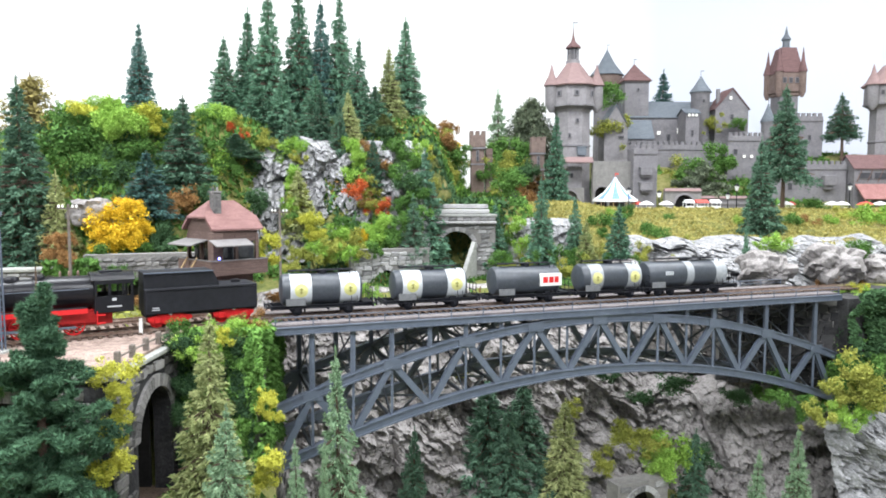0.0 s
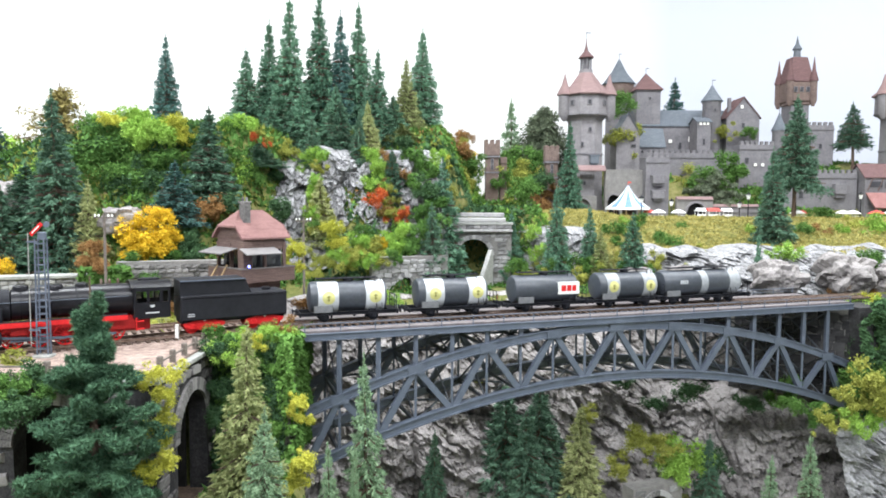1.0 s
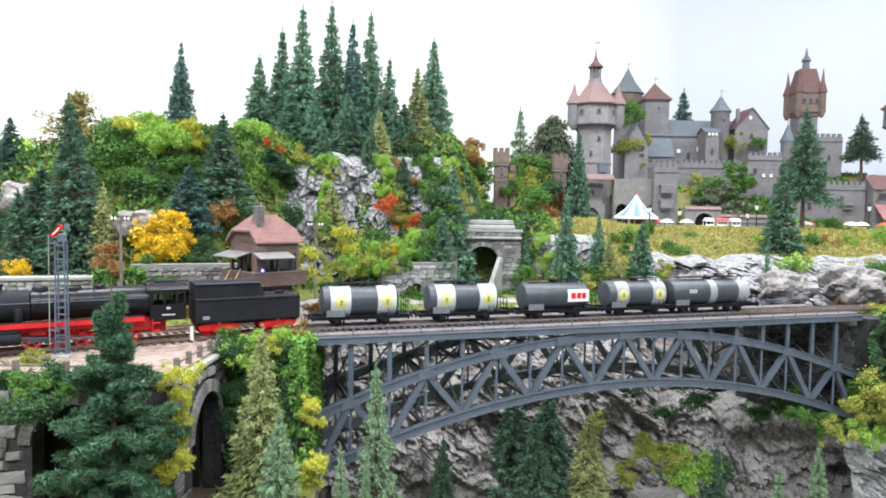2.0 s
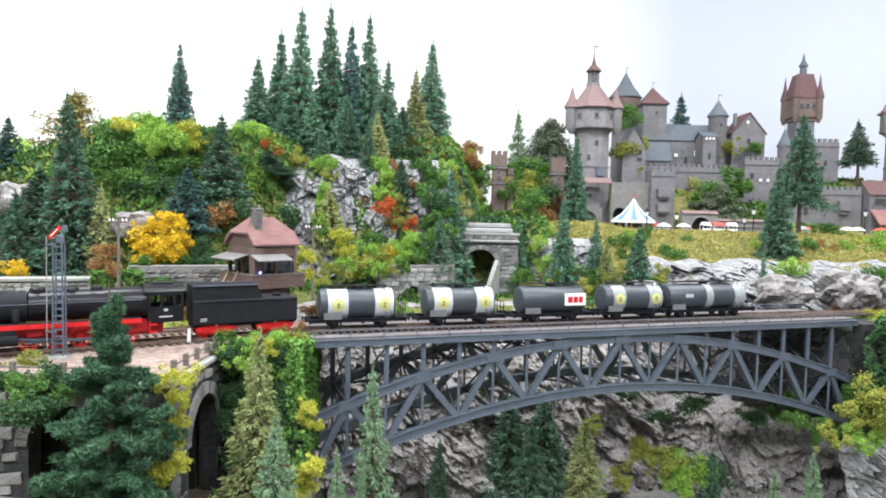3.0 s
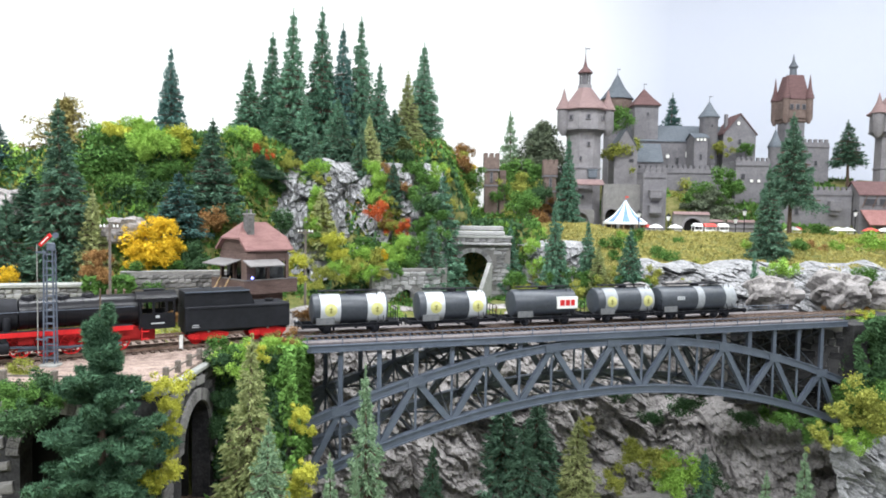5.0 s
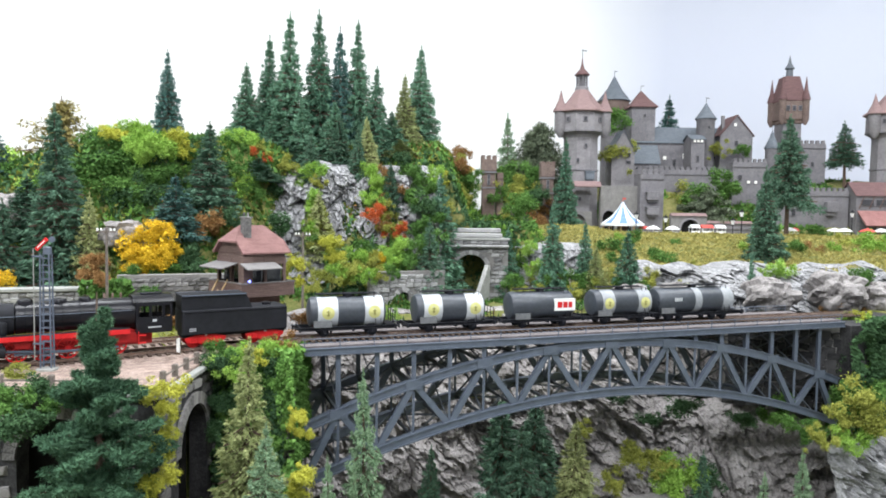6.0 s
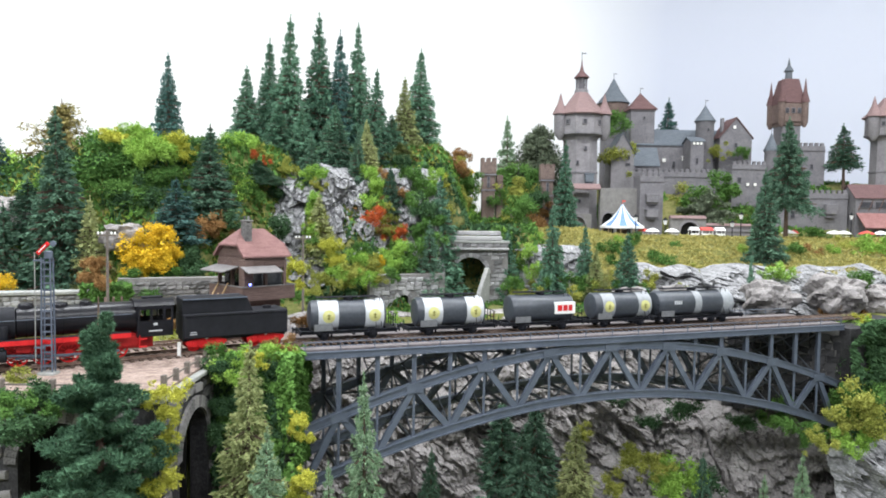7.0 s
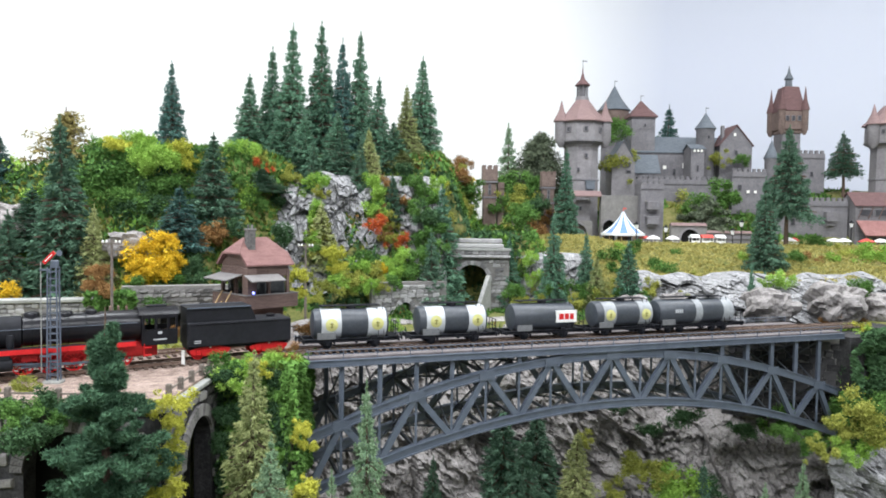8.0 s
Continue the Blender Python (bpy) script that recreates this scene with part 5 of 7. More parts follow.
plant_bushes(LIME_BUSHES, LEAF_LIME, "bright lime-green leafy model shrub", 101)
plant_bushes(OLIVE_BUSHES, LEAF_OLIVE, "olive-yellow leafy model shrub", 111)
plant_bushes(GREEN_BUSHES, LEAF_GREEN, "mid-green leafy model shrub", 121)
plant_bushes(YELLOW_BUSHES, LEAF_YELLOW, "golden yellow autumn model shrub", 131)
plant_bushes(GOLD_BUSHES, LEAF_GOLD, "golden green leafy model shrub", 171)
plant_bushes(RED_BUSHES, LEAF_RED, "rust-red autumn model shrub", 141)
plant_bushes(BROWN_BUSHES, LEAF_BROWN, "brown dry autumn model shrub", 151)
plant_bushes(DARK_BUSHES, LEAF_DARK, "dark green shaded model shrub", 161)


def ground_cover(name, n, region, ma, label, seed, size, keep):
    """Loose tufts strewn over the land inside a plan rectangle where keep(x, y, z) holds."""
    rng = np.random.default_rng(seed)
    x = rng.uniform(region[0], region[1], n)
    y = rng.uniform(region[2], region[3], n)
    z = lift(x, y)
    ok = keep(x, y, z)
    x, y, z = x[ok], y[ok], z[ok]
    k = len(x)
    d = rng.normal(size=(k, 3)) * 0.6 + np.array([0, -0.2, 0.8])
    s = rng.uniform(0.5, 1.5, k) * size
    me = leaves_mesh(name, np.stack([x, y, z + s * rng.uniform(-0.1, 0.9, k)], 1), d, s, rng, [ma], 0.7)
    thing(name, me, None, label, "undergrowth", kind="stuff")


def patch(seed, lo, hi, scale=14):
    def keep(x, y, z):
        u, v = bridge_uv(x, y)
        f = fbm(x * scale, y * scale, seed)
        return (f > lo) & (f < hi) & (np.abs(z - 1.303) > 0.006) & (z > 1.20)
    return keep


HILL = (-0.85, 0.16, 0.70, 1.30)
ground_cover("undergrowth_dark", 90000, HILL, LEAF_DARK, "dark green undergrowth on the wooded hill", 1, 0.0072, patch(3.1, 0.0, 0.50))
ground_cover("undergrowth_green", 90000, HILL, LEAF_GREEN, "green leafy undergrowth on the wooded hill", 2, 0.0072, patch(3.1, 0.40, 0.9))
ground_cover("undergrowth_olive", 50000, HILL, LEAF_OLIVE, "olive undergrowth on the wooded hill", 3, 0.0066, patch(8.4, 0.50, 0.9))
ground_cover("undergrowth_lime", 28000, HILL, LEAF_LIME, "lime green undergrowth on the wooded hill", 4, 0.0066, patch(5.7, 0.55, 0.9))
ground_cover("undergrowth_brown", 24000, HILL, LEAF_BROWN, "brown dry undergrowth on the wooded hill", 5, 0.006, patch(6.6, 0.54, 0.9))
MEADOW_LEAF = leaf("dry_meadow_grass", (0.26, 0.255, 0.07), (0.46, 0.39, 0.14), island=0.14)
ground_cover("meadow_grass", 85000, (0.13, 1.1, 1.03, 1.31), MEADOW_LEAF, "dry yellow-green meadow grass before the castle", 6, 0.0028, lambda x, y, z: z > 1.33)
ground_cover("castle_scrub", 40000, (0.05, 1.1, 1.40, 1.66), LEAF_GREEN, "green scrub on the castle hill", 7, 0.008, lambda x, y, z: (z > 1.40) & (fbm(x * 12, y * 12, 2.2) > 0.42))
ground_cover("gorge_scrub", 14000, (-0.2, 0.75, 0.35, 0.9), LEAF_GREEN, "green scrub on the gorge floor", 8, 0.0065, lambda x, y, z: (z < 1.26) & (fbm(x * 12, y * 12, 5.2) > 0.40))
ground_cover("bank_scrub", 50000, (0.42, 0.95, 0.60, 0.90), LEAF_GREEN, "olive scrub on the bank by the bridge end", 9, 0.0068, lambda x, y, z: (z > 1.15) & (fbm(x * 12, y * 12, 7.2) > 0.42))
ground_cover("terrace_weeds", 9000, (-0.75, 0.0, 0.48, 0.95), LEAF_OLIVE, "olive weeds beside the tracks", 10, 0.005, lambda x, y, z: (np.abs(z - 1.303) < 0.006) & (fbm(x * 22, y * 22, 1.2) > 0.52))
ground_cover("terrace_grass", 26000, (-0.15, 0.2, 0.70, 1.02), LEAF_GREEN, "green grass on the terrace behind the bridge", 11, 0.004, lambda x, y, z: (np.abs(z - 1.303) < 0.008) & (bridge_uv(x, y)[1] > 0.19) & (fbm(x * 22, y * 22, 1.2) > 0.42))


def ivy(name, p0, p1, z0, z1, n, ma, label, seed, depth=0.008, size=0.006):
    rng = np.random.default_rng(seed)
    p0, p1 = np.array(p0), np.array(p1)
    d = (p1 - p0) / np.hypot(*(p1 - p0))
    nr = np.array([d[1], -d[0]])
    s, h = rng.uniform(0, 1, n), rng.uniform(0, 1, n)
    a, b = s * np.hypot(*(p1 - p0)), z0 + h * (z1 - z0)
    th = fbm(a * 60, b * 60, seed, 3)
    ok = th > 0.33 + 0.10 * (h < 0.25)
    o = (th * 2.2 - 0.6) * depth + rng.uniform(0, 0.3, n) * depth
    P = np.stack([p0[0] + d[0] * a + nr[0] * o, p0[1] + d[1] * a + nr[1] * o, b], 1)[ok]
    D = np.stack([nr[0] + rng.normal(size=n) * 0.6, nr[1] + rng.normal(size=n) * 0.6, rng.normal(size=n) * 0.6 - 0.4], 1)[ok]
    thing(name, leaves_mesh(name, P, D, (rng.uniform(0.6, 1.3, n) * size)[ok], rng, [ma], 0.8), None, label, "ivy", kind="stuff")


LEAF_IVY = leaf("fresh_green_ivy_leaves", (0.055, 0.145, 0.028), (0.190, 0.360, 0.085))
ivy("ivy_abutment", (-0.200, 0.586), (-0.130, 0.586), 1.17, 1.312, 15000, LEAF_IVY, "green ivy hanging down the bridge abutment", 61, 0.012, 0.0038)
ivy("ivy_abutment_dark", (-0.200, 0.587), (-0.138, 0.587), 1.17, 1.305, 8000, LEAF_DARK, "dark ivy on the bridge abutment wall", 62, 0.010, 0.0038)
ivy("ivy_abutment_side", (-0.136, 0.585), (-0.136, 0.66), 1.20, 1.308, 6000, LEAF_GREEN, "green ivy on the side of the abutment", 63, 0.008, 0.0040)
ivy("ivy_portal", (-0.1955, 0.567), (-0.1955, 0.595), 1.20, 1.30, 3500, LEAF_DARK, "dark ivy beside the tunnel portal", 64, 0.008, 0.0036)
ivy("ivy_retaining_wall", (-0.375, 0.720), (-0.330, 0.736), 1.30, 1.352, 1800, LEAF_GREEN, "green creeper over the retaining wall", 65, 0.010, 0.0055)
ivy("ivy_east_abutment", bp(0.615, -0.012), bp(0.70, 0.0), 1.18, 1.312, 14000, LEAF_DARK, "dark green creeper at the bridge end", 66, 0.018, 0.005)


# ---- masonry ----
def arch_outline(L, h, arches, base=0.0):
    """Outline of a wall L long and h high with round-headed openings (centre, width, crown height)."""
    pts = [(0, base)]
    for c, w, crown in sorted(arches):
        spring = crown - w / 2
        pts += [(c - w / 2, base), (c - w / 2, spring)]
        pts += [(c - w / 2 * math.cos(math.pi * i / 12), spring + w / 2 * math.sin(math.pi * i / 12)) for i in range(1, 12)]
        pts += [(c + w / 2, spring), (c + w / 2, base)]
    return pts + [(L, base), (L, h), (0, h)]


def arch_wall(name, label, p0, p1, z0, z1, th, arches, stone, course, blind=True, coping=True, seed=0, ring=0.006, stones=True, core=None):
    p0, p1 = Vector((*p0, z0)), Vector((*p1, z0))
    L, h = (p1 - p0).length, z1 - z0
    ang = math.degrees(math.atan2(p1.y - p0.y, p1.x - p0.x))
    wl = empty(name, label, "stone wall", Matrix.Translation(p0) @ pose(0, 0, 0, 0, 0, ang), kind="structure")
    part("core", Geo().extrude(arch_outline(L, h, arches), 0, th), core or MORTAR, wl)
    rng = random.Random(seed)
    if coping:
        part("coping", Geo().box((L / 2, th / 2 - 0.001, h + 0.0018), (L + 0.004, th + 0.005, 0.0036), ch=0.0006), COPING, wl, "pale coping slab")
    for c, w, crown in arches:
        if blind:
            # Shade of the blind arch is the black colour of this panel.
            part("niche_back", Geo().box((c, th * 0.85, crown / 2), (w + 0.002, th * 0.2, crown)), SHADE_BLACK, wl, "black panel for the shade in the recess")
        spring, r = crown - w / 2, w / 2
        n = max(7, int(math.pi * r / 0.0042))
        vm = None
        for i in range(n):
            a = math.pi * (i + 0.5) / n
            k = math.pi / n * 0.46
            q = [(-math.sin(k) * r, r), (math.sin(k) * r, r), (math.sin(k) * (r + ring), r + ring), (-math.sin(k) * (r + ring), r + ring)]
            if vm is None:
                vm = Geo().extrude(q, -0.0022, th * 0.5).mesh("arch_stone", stone)
            part("arch_stone", vm, None, wl, m=pose(c, 0, spring, 0, math.degrees(a) - 90, 0))
    if not stones:
        return wl
    kinds = []
    for i in range(6):
        w, hh = course * rng.uniform(0.9, 2.3), course * rng.uniform(0.68, 1.02)
        g = Geo().box((0, 0, 0), (w, 0.003, hh), ch=min(0.0007, hh * 0.2))
        g.v = [(x + rng.uniform(-1, 1) * course * 0.13, y + rng.uniform(-1, 1) * 0.0005, z + rng.uniform(-1, 1) * course * 0.13) for x, y, z in g.v]
        kinds.append((w, g))
    meshes = [g.mesh("stone", stone) for _, g in kinds]
    rest, count, z = Geo(), 0, course * 0.5
    while z < h - course * 0.3:
        x = rng.uniform(0, course)
        while x < L:
            i = rng.randrange(6)
            w = kinds[i][0]
            cx = x + w / 2
            x += w + course * 0.10
            if cx + w / 2 > L:
                break
            inside = False
            for c, aw, crown in arches:
                spring, r = crown - aw / 2, aw / 2 + ring
                for sx in (cx - w / 2, cx, cx + w / 2):
                    if abs(sx - c) < (r if z > spring else aw / 2 + 0.001) and (z < spring or math.hypot(sx - c, z - spring) < r + course * 0.3):
                        inside = True
            if inside:
                continue
            y = -rng.uniform(-0.0004, 0.0006)
            if count < 290:
                part("stone", meshes[i], None, wl, m=pose(cx, y, z + rng.uniform(-0.08, 0.08) * course, 0, rng.uniform(-6, 6), 0))
            else:
                mv = pose(cx, y, z)
                rest.add([mv @ Vector(q) for q in kinds[i][1].v], kinds[i][1].f)
            count += 1
        z += course
    if count >= 290:
        tagged(part("stones", rest, stone, wl), kind="stuff")
    return wl


arch_wall("retaining_wall", "grey rubble retaining wall with blind arches and pale coping", (-0.72, 0.612), (-0.335, 0.737), 1.302, 1.341, 0.014, [(0.080, 0.026, 0.024), (0.165, 0.026, 0.024), (0.250, 0.026, 0.024), (0.318, 0.026, 0.024)], STONE, 0.0048, seed=3)
arch_wall("rubble_wall", "dark rubble stone wall with blind arches behind the track", (-0.345, 0.735), (-0.205, 0.786), 1.302, 1.356, 0.014, [(0.050, 0.022, 0.028), (0.095, 0.022, 0.028)], STONE_DARK, 0.0046, coping=False, seed=4)
arch_wall("wall_by_tunnel", "grey rubble wall with small arch beside the tunnel", (-0.10, 0.893), (-0.005, 0.93), 1.302, 1.350, 0.012, [(0.045, 0.014, 0.022)], STONE, 0.0055, coping=False, seed=5)
# The near-black core colours shade into the jambs of both portal arches.
arch_wall("portal_wall_front", "dark stone wall with a tunnel arch below the terrace", (-0.60, 0.468), (-0.198, 0.468), 1.170, 1.300, 0.014, [(0.340, 0.056, 0.117)], STONE_DARK, 0.0078, blind=False, seed=6, ring=0.008, core=SHADE_STONE)
arch_wall("portal_wall_east", "dark stone wall with a tunnel portal of pale arch stones", (-0.196, 0.4705), (-0.196, 0.600), 1.172, 1.2995, 0.014, [(0.0655, 0.060, 0.106)], STONE_DARK, 0.0078, blind=False, seed=7, ring=0.009, core=SHADE_STONE)
arch_wall("abutment_wall", "ivy-covered stone abutment of the bridge", (-0.194, 0.588), (-0.1385, 0.588), 1.14, 1.302, 0.012, [], STONE_DARK, 0.0078, coping=False, seed=8)
arch_wall("abutment_wall_side", "stone side of the bridge abutment", (-0.137, 0.5895), (-0.150, 0.74), 1.05, 1.300, 0.010, [], STONE_DARK, 0.0095, coping=False, seed=9)
# Shade behind the bridge end is painted into this abutment stone.
arch_wall("abutment_east", "stone abutment carrying the bridge end, coloured dark as in shade", bp(0.545, 0.108), bp(0.636, -0.004), 1.19, 1.298, 0.03, [], SHADE_STONE, 0.0085, coping=False, seed=10)
thing("abutment_block", Geo().beam(on_bridge(0.626, 0.042, 1.2415), on_bridge(0.80, 0.042, 1.2415), 0.098, 0.1205), SHADE_STONE, "stone block carrying the track beyond the bridge, coloured dark as in shade", "abutment", kind="structure")
thing("terrace_road", Geo().box((-0.40, 0.535, 1.3005), (0.404, 0.130, 0.009)).box((-0.168, 0.66, 1.2990), (0.060, 0.145, 0.008)), BALLAST, "reddish brown gravel surface of the terrace above the portals", "road", kind="structure")
# Added black panels give the tunnel its deep shade by colour.
for nm, cc, sz in (("tunnel_shade_lining", (-0.258, 0.5035, 1.242), (0.088, 0.003, 0.107)), ("tunnel_shade_lining", (-0.258, 0.5685, 1.242), (0.088, 0.003, 0.107)), ("tunnel_shade_lining", (-0.300, 0.536, 1.242), (0.004, 0.066, 0.107)), ("tunnel_shade_lining", (-0.256, 0.536, 1.2915), (0.090, 0.068, 0.003))):
    thing(nm, Geo().box(cc, sz), SHADE_BLACK, "added black lining that colours in the tunnel shade", "tunnel lining", kind="structure")
thing("tunnel_floor", Geo().box((-0.26, 0.50, 1.1895), (0.20, 0.14, 0.004)), SLEEPER, "dark brown tunnel floor", "floor", kind="structure")

# tunnel in the hill
arch_wall("tunnel_portal", "grey stone tunnel portal with a dark mouth", (-0.012, 1.005), (0.085, 1.005), 1.302, 1.388, 0.05, [(0.044, 0.046, 0.066)], STONE, 0.0062, blind=False, seed=11, ring=0.006)
# A black sheet takes the place of the shade inside the mouth.
thing("tunnel_dark", Geo().box((0.032, 1.060, 1.335), (0.06, 0.004, 0.07)), SHADE_BLACK, "black sheet for the shade deep in the tunnel mouth", "tunnel", kind="structure")
thing("wing_wall", Geo().extrude([(0.0, 0.0), (0.045, 0.0), (0.045, 0.052), (0.041, 0.052)], -0.003, 0.003, pose(0, 0, 0, 0, 0, 62), (0.035, 0.955, 1.302)), COPING, "pale sloping wing wall beside the tunnel mouth", "wall", kind="structure")
thing("portal_ledge", Geo().box((0.034, 1.014, 1.395), (0.085, 0.02, 0.006), ch=0.001).box((0.040, 1.02, 1.402), (0.07, 0.02, 0.006), ch=0.001).box((0.036, 1.003, 1.380), (0.10, 0.012, 0.003), ch=0.0006), STONE, "stepped pale stone ledge above the tunnel", "ledge", kind="structure")

# small culvert low in the gorge
arch_wall("culvert_portal", "small grey stone culvert arch low in the gorge", (0.195, 0.755), (0.255, 0.778), 1.05, 1.112, 0.02, [(0.031, 0.036, 0.052)], STONE, 0.006, coping=False, seed=12)


# ---- signal box ----
WOOD = material("brown_painted_boards", (0.085, 0.055, 0.048), (0.17, 0.115, 0.10), size=0.01, rough=0.75, bump=0.4, stretch=(1, 1, 6))
ROOF_RED = material("faded_red_roof", (0.15, 0.076, 0.072), (0.25, 0.138, 0.130), size=0.012, rough=0.8, bump=0.5, stretch=(1, 1, 4))
ROOF_GREY = material("grey_felt_roof", (0.13, 0.122, 0.12), (0.21, 0.20, 0.20), size=0.01, rough=0.85, bump=0.3)
SLATE = material("blue_grey_slate", (0.085, 0.10, 0.12), (0.155, 0.175, 0.20), size=0.01, rough=0.7, bump=0.5, stretch=(1, 1, 3))
TIMBER = material("pale_timber", (0.30, 0.20, 0.10), (0.48, 0.34, 0.19), size=0.008, rough=0.8, bump=0.4)
GLASS = material("dark_window_glass", (0.02, 0.022, 0.026), (0.05, 0.055, 0.06), size=0.02, rough=0.12, bump=0, spec=0.6)
BLUE_LAMP = bpy.data.materials.new("blue_lamp_glow")
BLUE_LAMP.use_nodes = True
BLUE_LAMP.node_tree.nodes["Principled BSDF"].inputs["Emission Color"].default_value = (0.08, 0.12, 1, 1)
BLUE_LAMP.node_tree.nodes["Principled BSDF"].inputs["Emission Strength"].default_value = 4.0


def board_wall(parent, c, L, h, axis, n):
    """A wall of overlapping boards centred on c."""
    for i in range(n):
        z = c[2] - h / 2 + h * (i + 0.5) / n
        s = (L, 0.0012, h / n * 0.96) if axis == "x" else (0.0012, L, h / n * 0.96)
        part("board", Geo().box((c[0], c[1], z), s), WOOD, parent)


def build_signal_box(m):
    sb = empty("signal_box", "brown wooden signal box with faded red hipped roof beside the track", "signal box", m)
    w, d = 0.046, 0.052
    part("lower_storey", Geo().box((0.0, 0, 0.0185), (w * 0.86, d * 0.8, 0.038), ch=0.0006), WOOD, sb, "dark brown boarded lower storey")
    part("upper_floor", Geo().box((0, 0, 0.0385), (w + 0.012, d + 0.012, 0.0016)), WOOD, sb)
    # balcony boards
    for y in (-1, 1):
        board_wall(sb, (0, y * (d / 2 + 0.0055), 0.0450), w + 0.012, 0.0115, "x", 5)
        part("balcony_rail", Geo().box((0, y * (d / 2 + 0.0055), 0.0512), (w + 0.014, 0.0022, 0.0010)), ROOF_GREY, sb, "pale handrail")
    for x in (-1, 1):
        board_wall(sb, (x * (w / 2 + 0.0055), 0, 0.0450), d + 0.010, 0.0115, "y", 5)
        part("balcony_rail", Geo().box((x * (w / 2 + 0.0055), 0, 0.0512), (0.0022, d + 0.012, 0.0010)), ROOF_GREY, sb, "pale handrail")
    # cabin with corner pier and windows
    part("cabin_core", Geo().box((0.003, 0.003, 0.0575), (w - 0.008, d - 0.008, 0.036)), GLASS, sb, "dark windows behind the posts")
    for x, y in ((-1, -1), (1, -1), (1, 1), (-1, 1), (0, -1), (-1, 0)):
        part("post", Geo().box((x * (w / 2 - 0.0015), y * (d / 2 - 0.0015), 0.0570), (0.0030, 0.0030, 0.036)), WOOD, sb)
    part("corner_pier", Geo().box((-w / 2 + 0.003, -d / 2 + 0.003, 0.0580), (0.010, 0.010, 0.037), ch=0.0005), WOOD, sb)
    for y in (-1, 1):
        board_wall(sb, (0, y * (d / 2 - 0.0012), 0.0740), w - 0.002, 0.012, "x", 4)
    for x in (-1, 1):
        board_wall(sb, (x * (w / 2 - 0.0012), 0, 0.0740), d - 0.002, 0.012, "y", 4)
    # small canopy roofs on two sides
    part("canopy", Geo().extrude([(-0.002, 0.0705), (-0.016, 0.0655), (-0.016, 0.0645), (-0.002, 0.0695)], -w / 2 + 0.014, w / 2 + 0.006, pose(0, 0, 0, 0, 0, 90), (0, -d / 2, 0)), ROOF_GREY, sb, "grey felt canopy")
    part("canopy", Geo().extrude([(0.002, 0.0705), (-0.017, 0.0655), (-0.017, 0.0645), (0.002, 0.0695)], -d / 2 + 0.012, d / 2 + 0.004, None, (-w / 2, 0, 0)), ROOF_GREY, sb, "grey felt canopy")
    # half-hipped roof
    e, rz, ez = 0.0028, 0.1060, 0.0800
    W, D = w / 2 + e, d / 2 + e
    hz, hy, run = ez + 0.46 * (rz - ez), D * 0.56, 0.013
    for sy in (-1, 1):
        vs = [(-W, sy * D, ez), (W, sy * D, ez), (W, sy * hy, hz), (W - run, 0, rz), (-W + run, 0, rz), (-W, sy * hy, hz)]
        vs += [(x, y, z - 0.0016) for x, y, z in vs]
        part("roof_slope", Geo().add(vs, [tuple(range(6)), tuple(range(11, 5, -1))] + [(i, (i + 1) % 6, (i + 1) % 6 + 6, i + 6) for i in range(6)]), ROOF_RED, sb, "faded red shingle roof")
    for sx in (-1, 1):
        vs = [(sx * (W + 0.0012), -hy * 1.06, hz - 0.0010), (sx * (W + 0.0012), hy * 1.06, hz - 0.0010), (sx * (W - run), 0, rz + 0.0004)]
        vs += [(x, y, z - 0.0016) for x, y, z in vs]
        part("roof_hip", Geo().add(vs, [(0, 1, 2), (5, 4, 3), (0, 3, 4, 1), (1, 4, 5, 2), (2, 5, 3, 0)]), ROOF_RED, sb, "faded red half-hip")
        k = (hz - ez) / (D - hy)
        gy = d / 2 - 0.001
        part("gable_wall", Geo().extrude([(-gy, ez - 0.001), (gy, ez - 0.001), (gy, ez + (D - gy) * k - 0.002), (hy, hz - 0.003), (-hy, hz - 0.003), (-gy, ez + (D - gy) * k - 0.002)], -0.0006, 0.0006, pose(0, 0, 0, 0, 0, 90), (sx * (w / 2 - 0.0012), 0, 0)), WOOD, sb, "dark boarded gable")
        part("barge_board", Geo().beam((sx * (W + 0.0003), -D, ez - 0.001), (sx * (W + 0.0003), -hy, hz - 0.001), 0.0008, 0.0022).beam((sx * (W + 0.0003), D, ez - 0.001), (sx * (W + 0.0003), hy, hz - 0.001), 0.0008, 0.0022), ROOF_RED, sb)
    chm = part("chimney", Geo().box((-0.012, -0.010, 0.1000), (0.0078, 0.0078, 0.026), ch=0.0004), STONE_DARK, sb, "brown brick chimney")
    part("chimney_cap", Geo().box((-0.012, -0.010, 0.1138), (0.0094, 0.0094, 0.0016), ch=0.0003).tube((-0.014, -0.010, 0.1145), (-0.014, -0.010, 0.1185), 0.0011, 8).tube((-0.010, -0.010, 0.1145), (-0.010, -0.010, 0.1185), 0.0011, 8), STONE_DARK, chm)
    part("lamp", Geo().lathe([(0.0004, -0.0012), (0.0012, -0.0008), (0.0013, 0.0006), (0.0003, 0.0014)], (-w / 2 + 0.001, -d / 2 - 0.0075, 0.0535), 10), BLUE_LAMP, sb, "small glowing blue lamp")
    # outside stair
    top, bot = Vector((-w / 2 - 0.006, 0.004, 0.0420)), Vector((-w / 2 - 0.046, -0.020, 0.0))
    for o in (-0.006, 0.006):
        s = Vector((0.3, -0.95, 0)) * o
        part("stair_string", Geo().beam(top + s, bot + s, 0.0012, 0.0030), TIMBER, sb, "pale timber stair side")
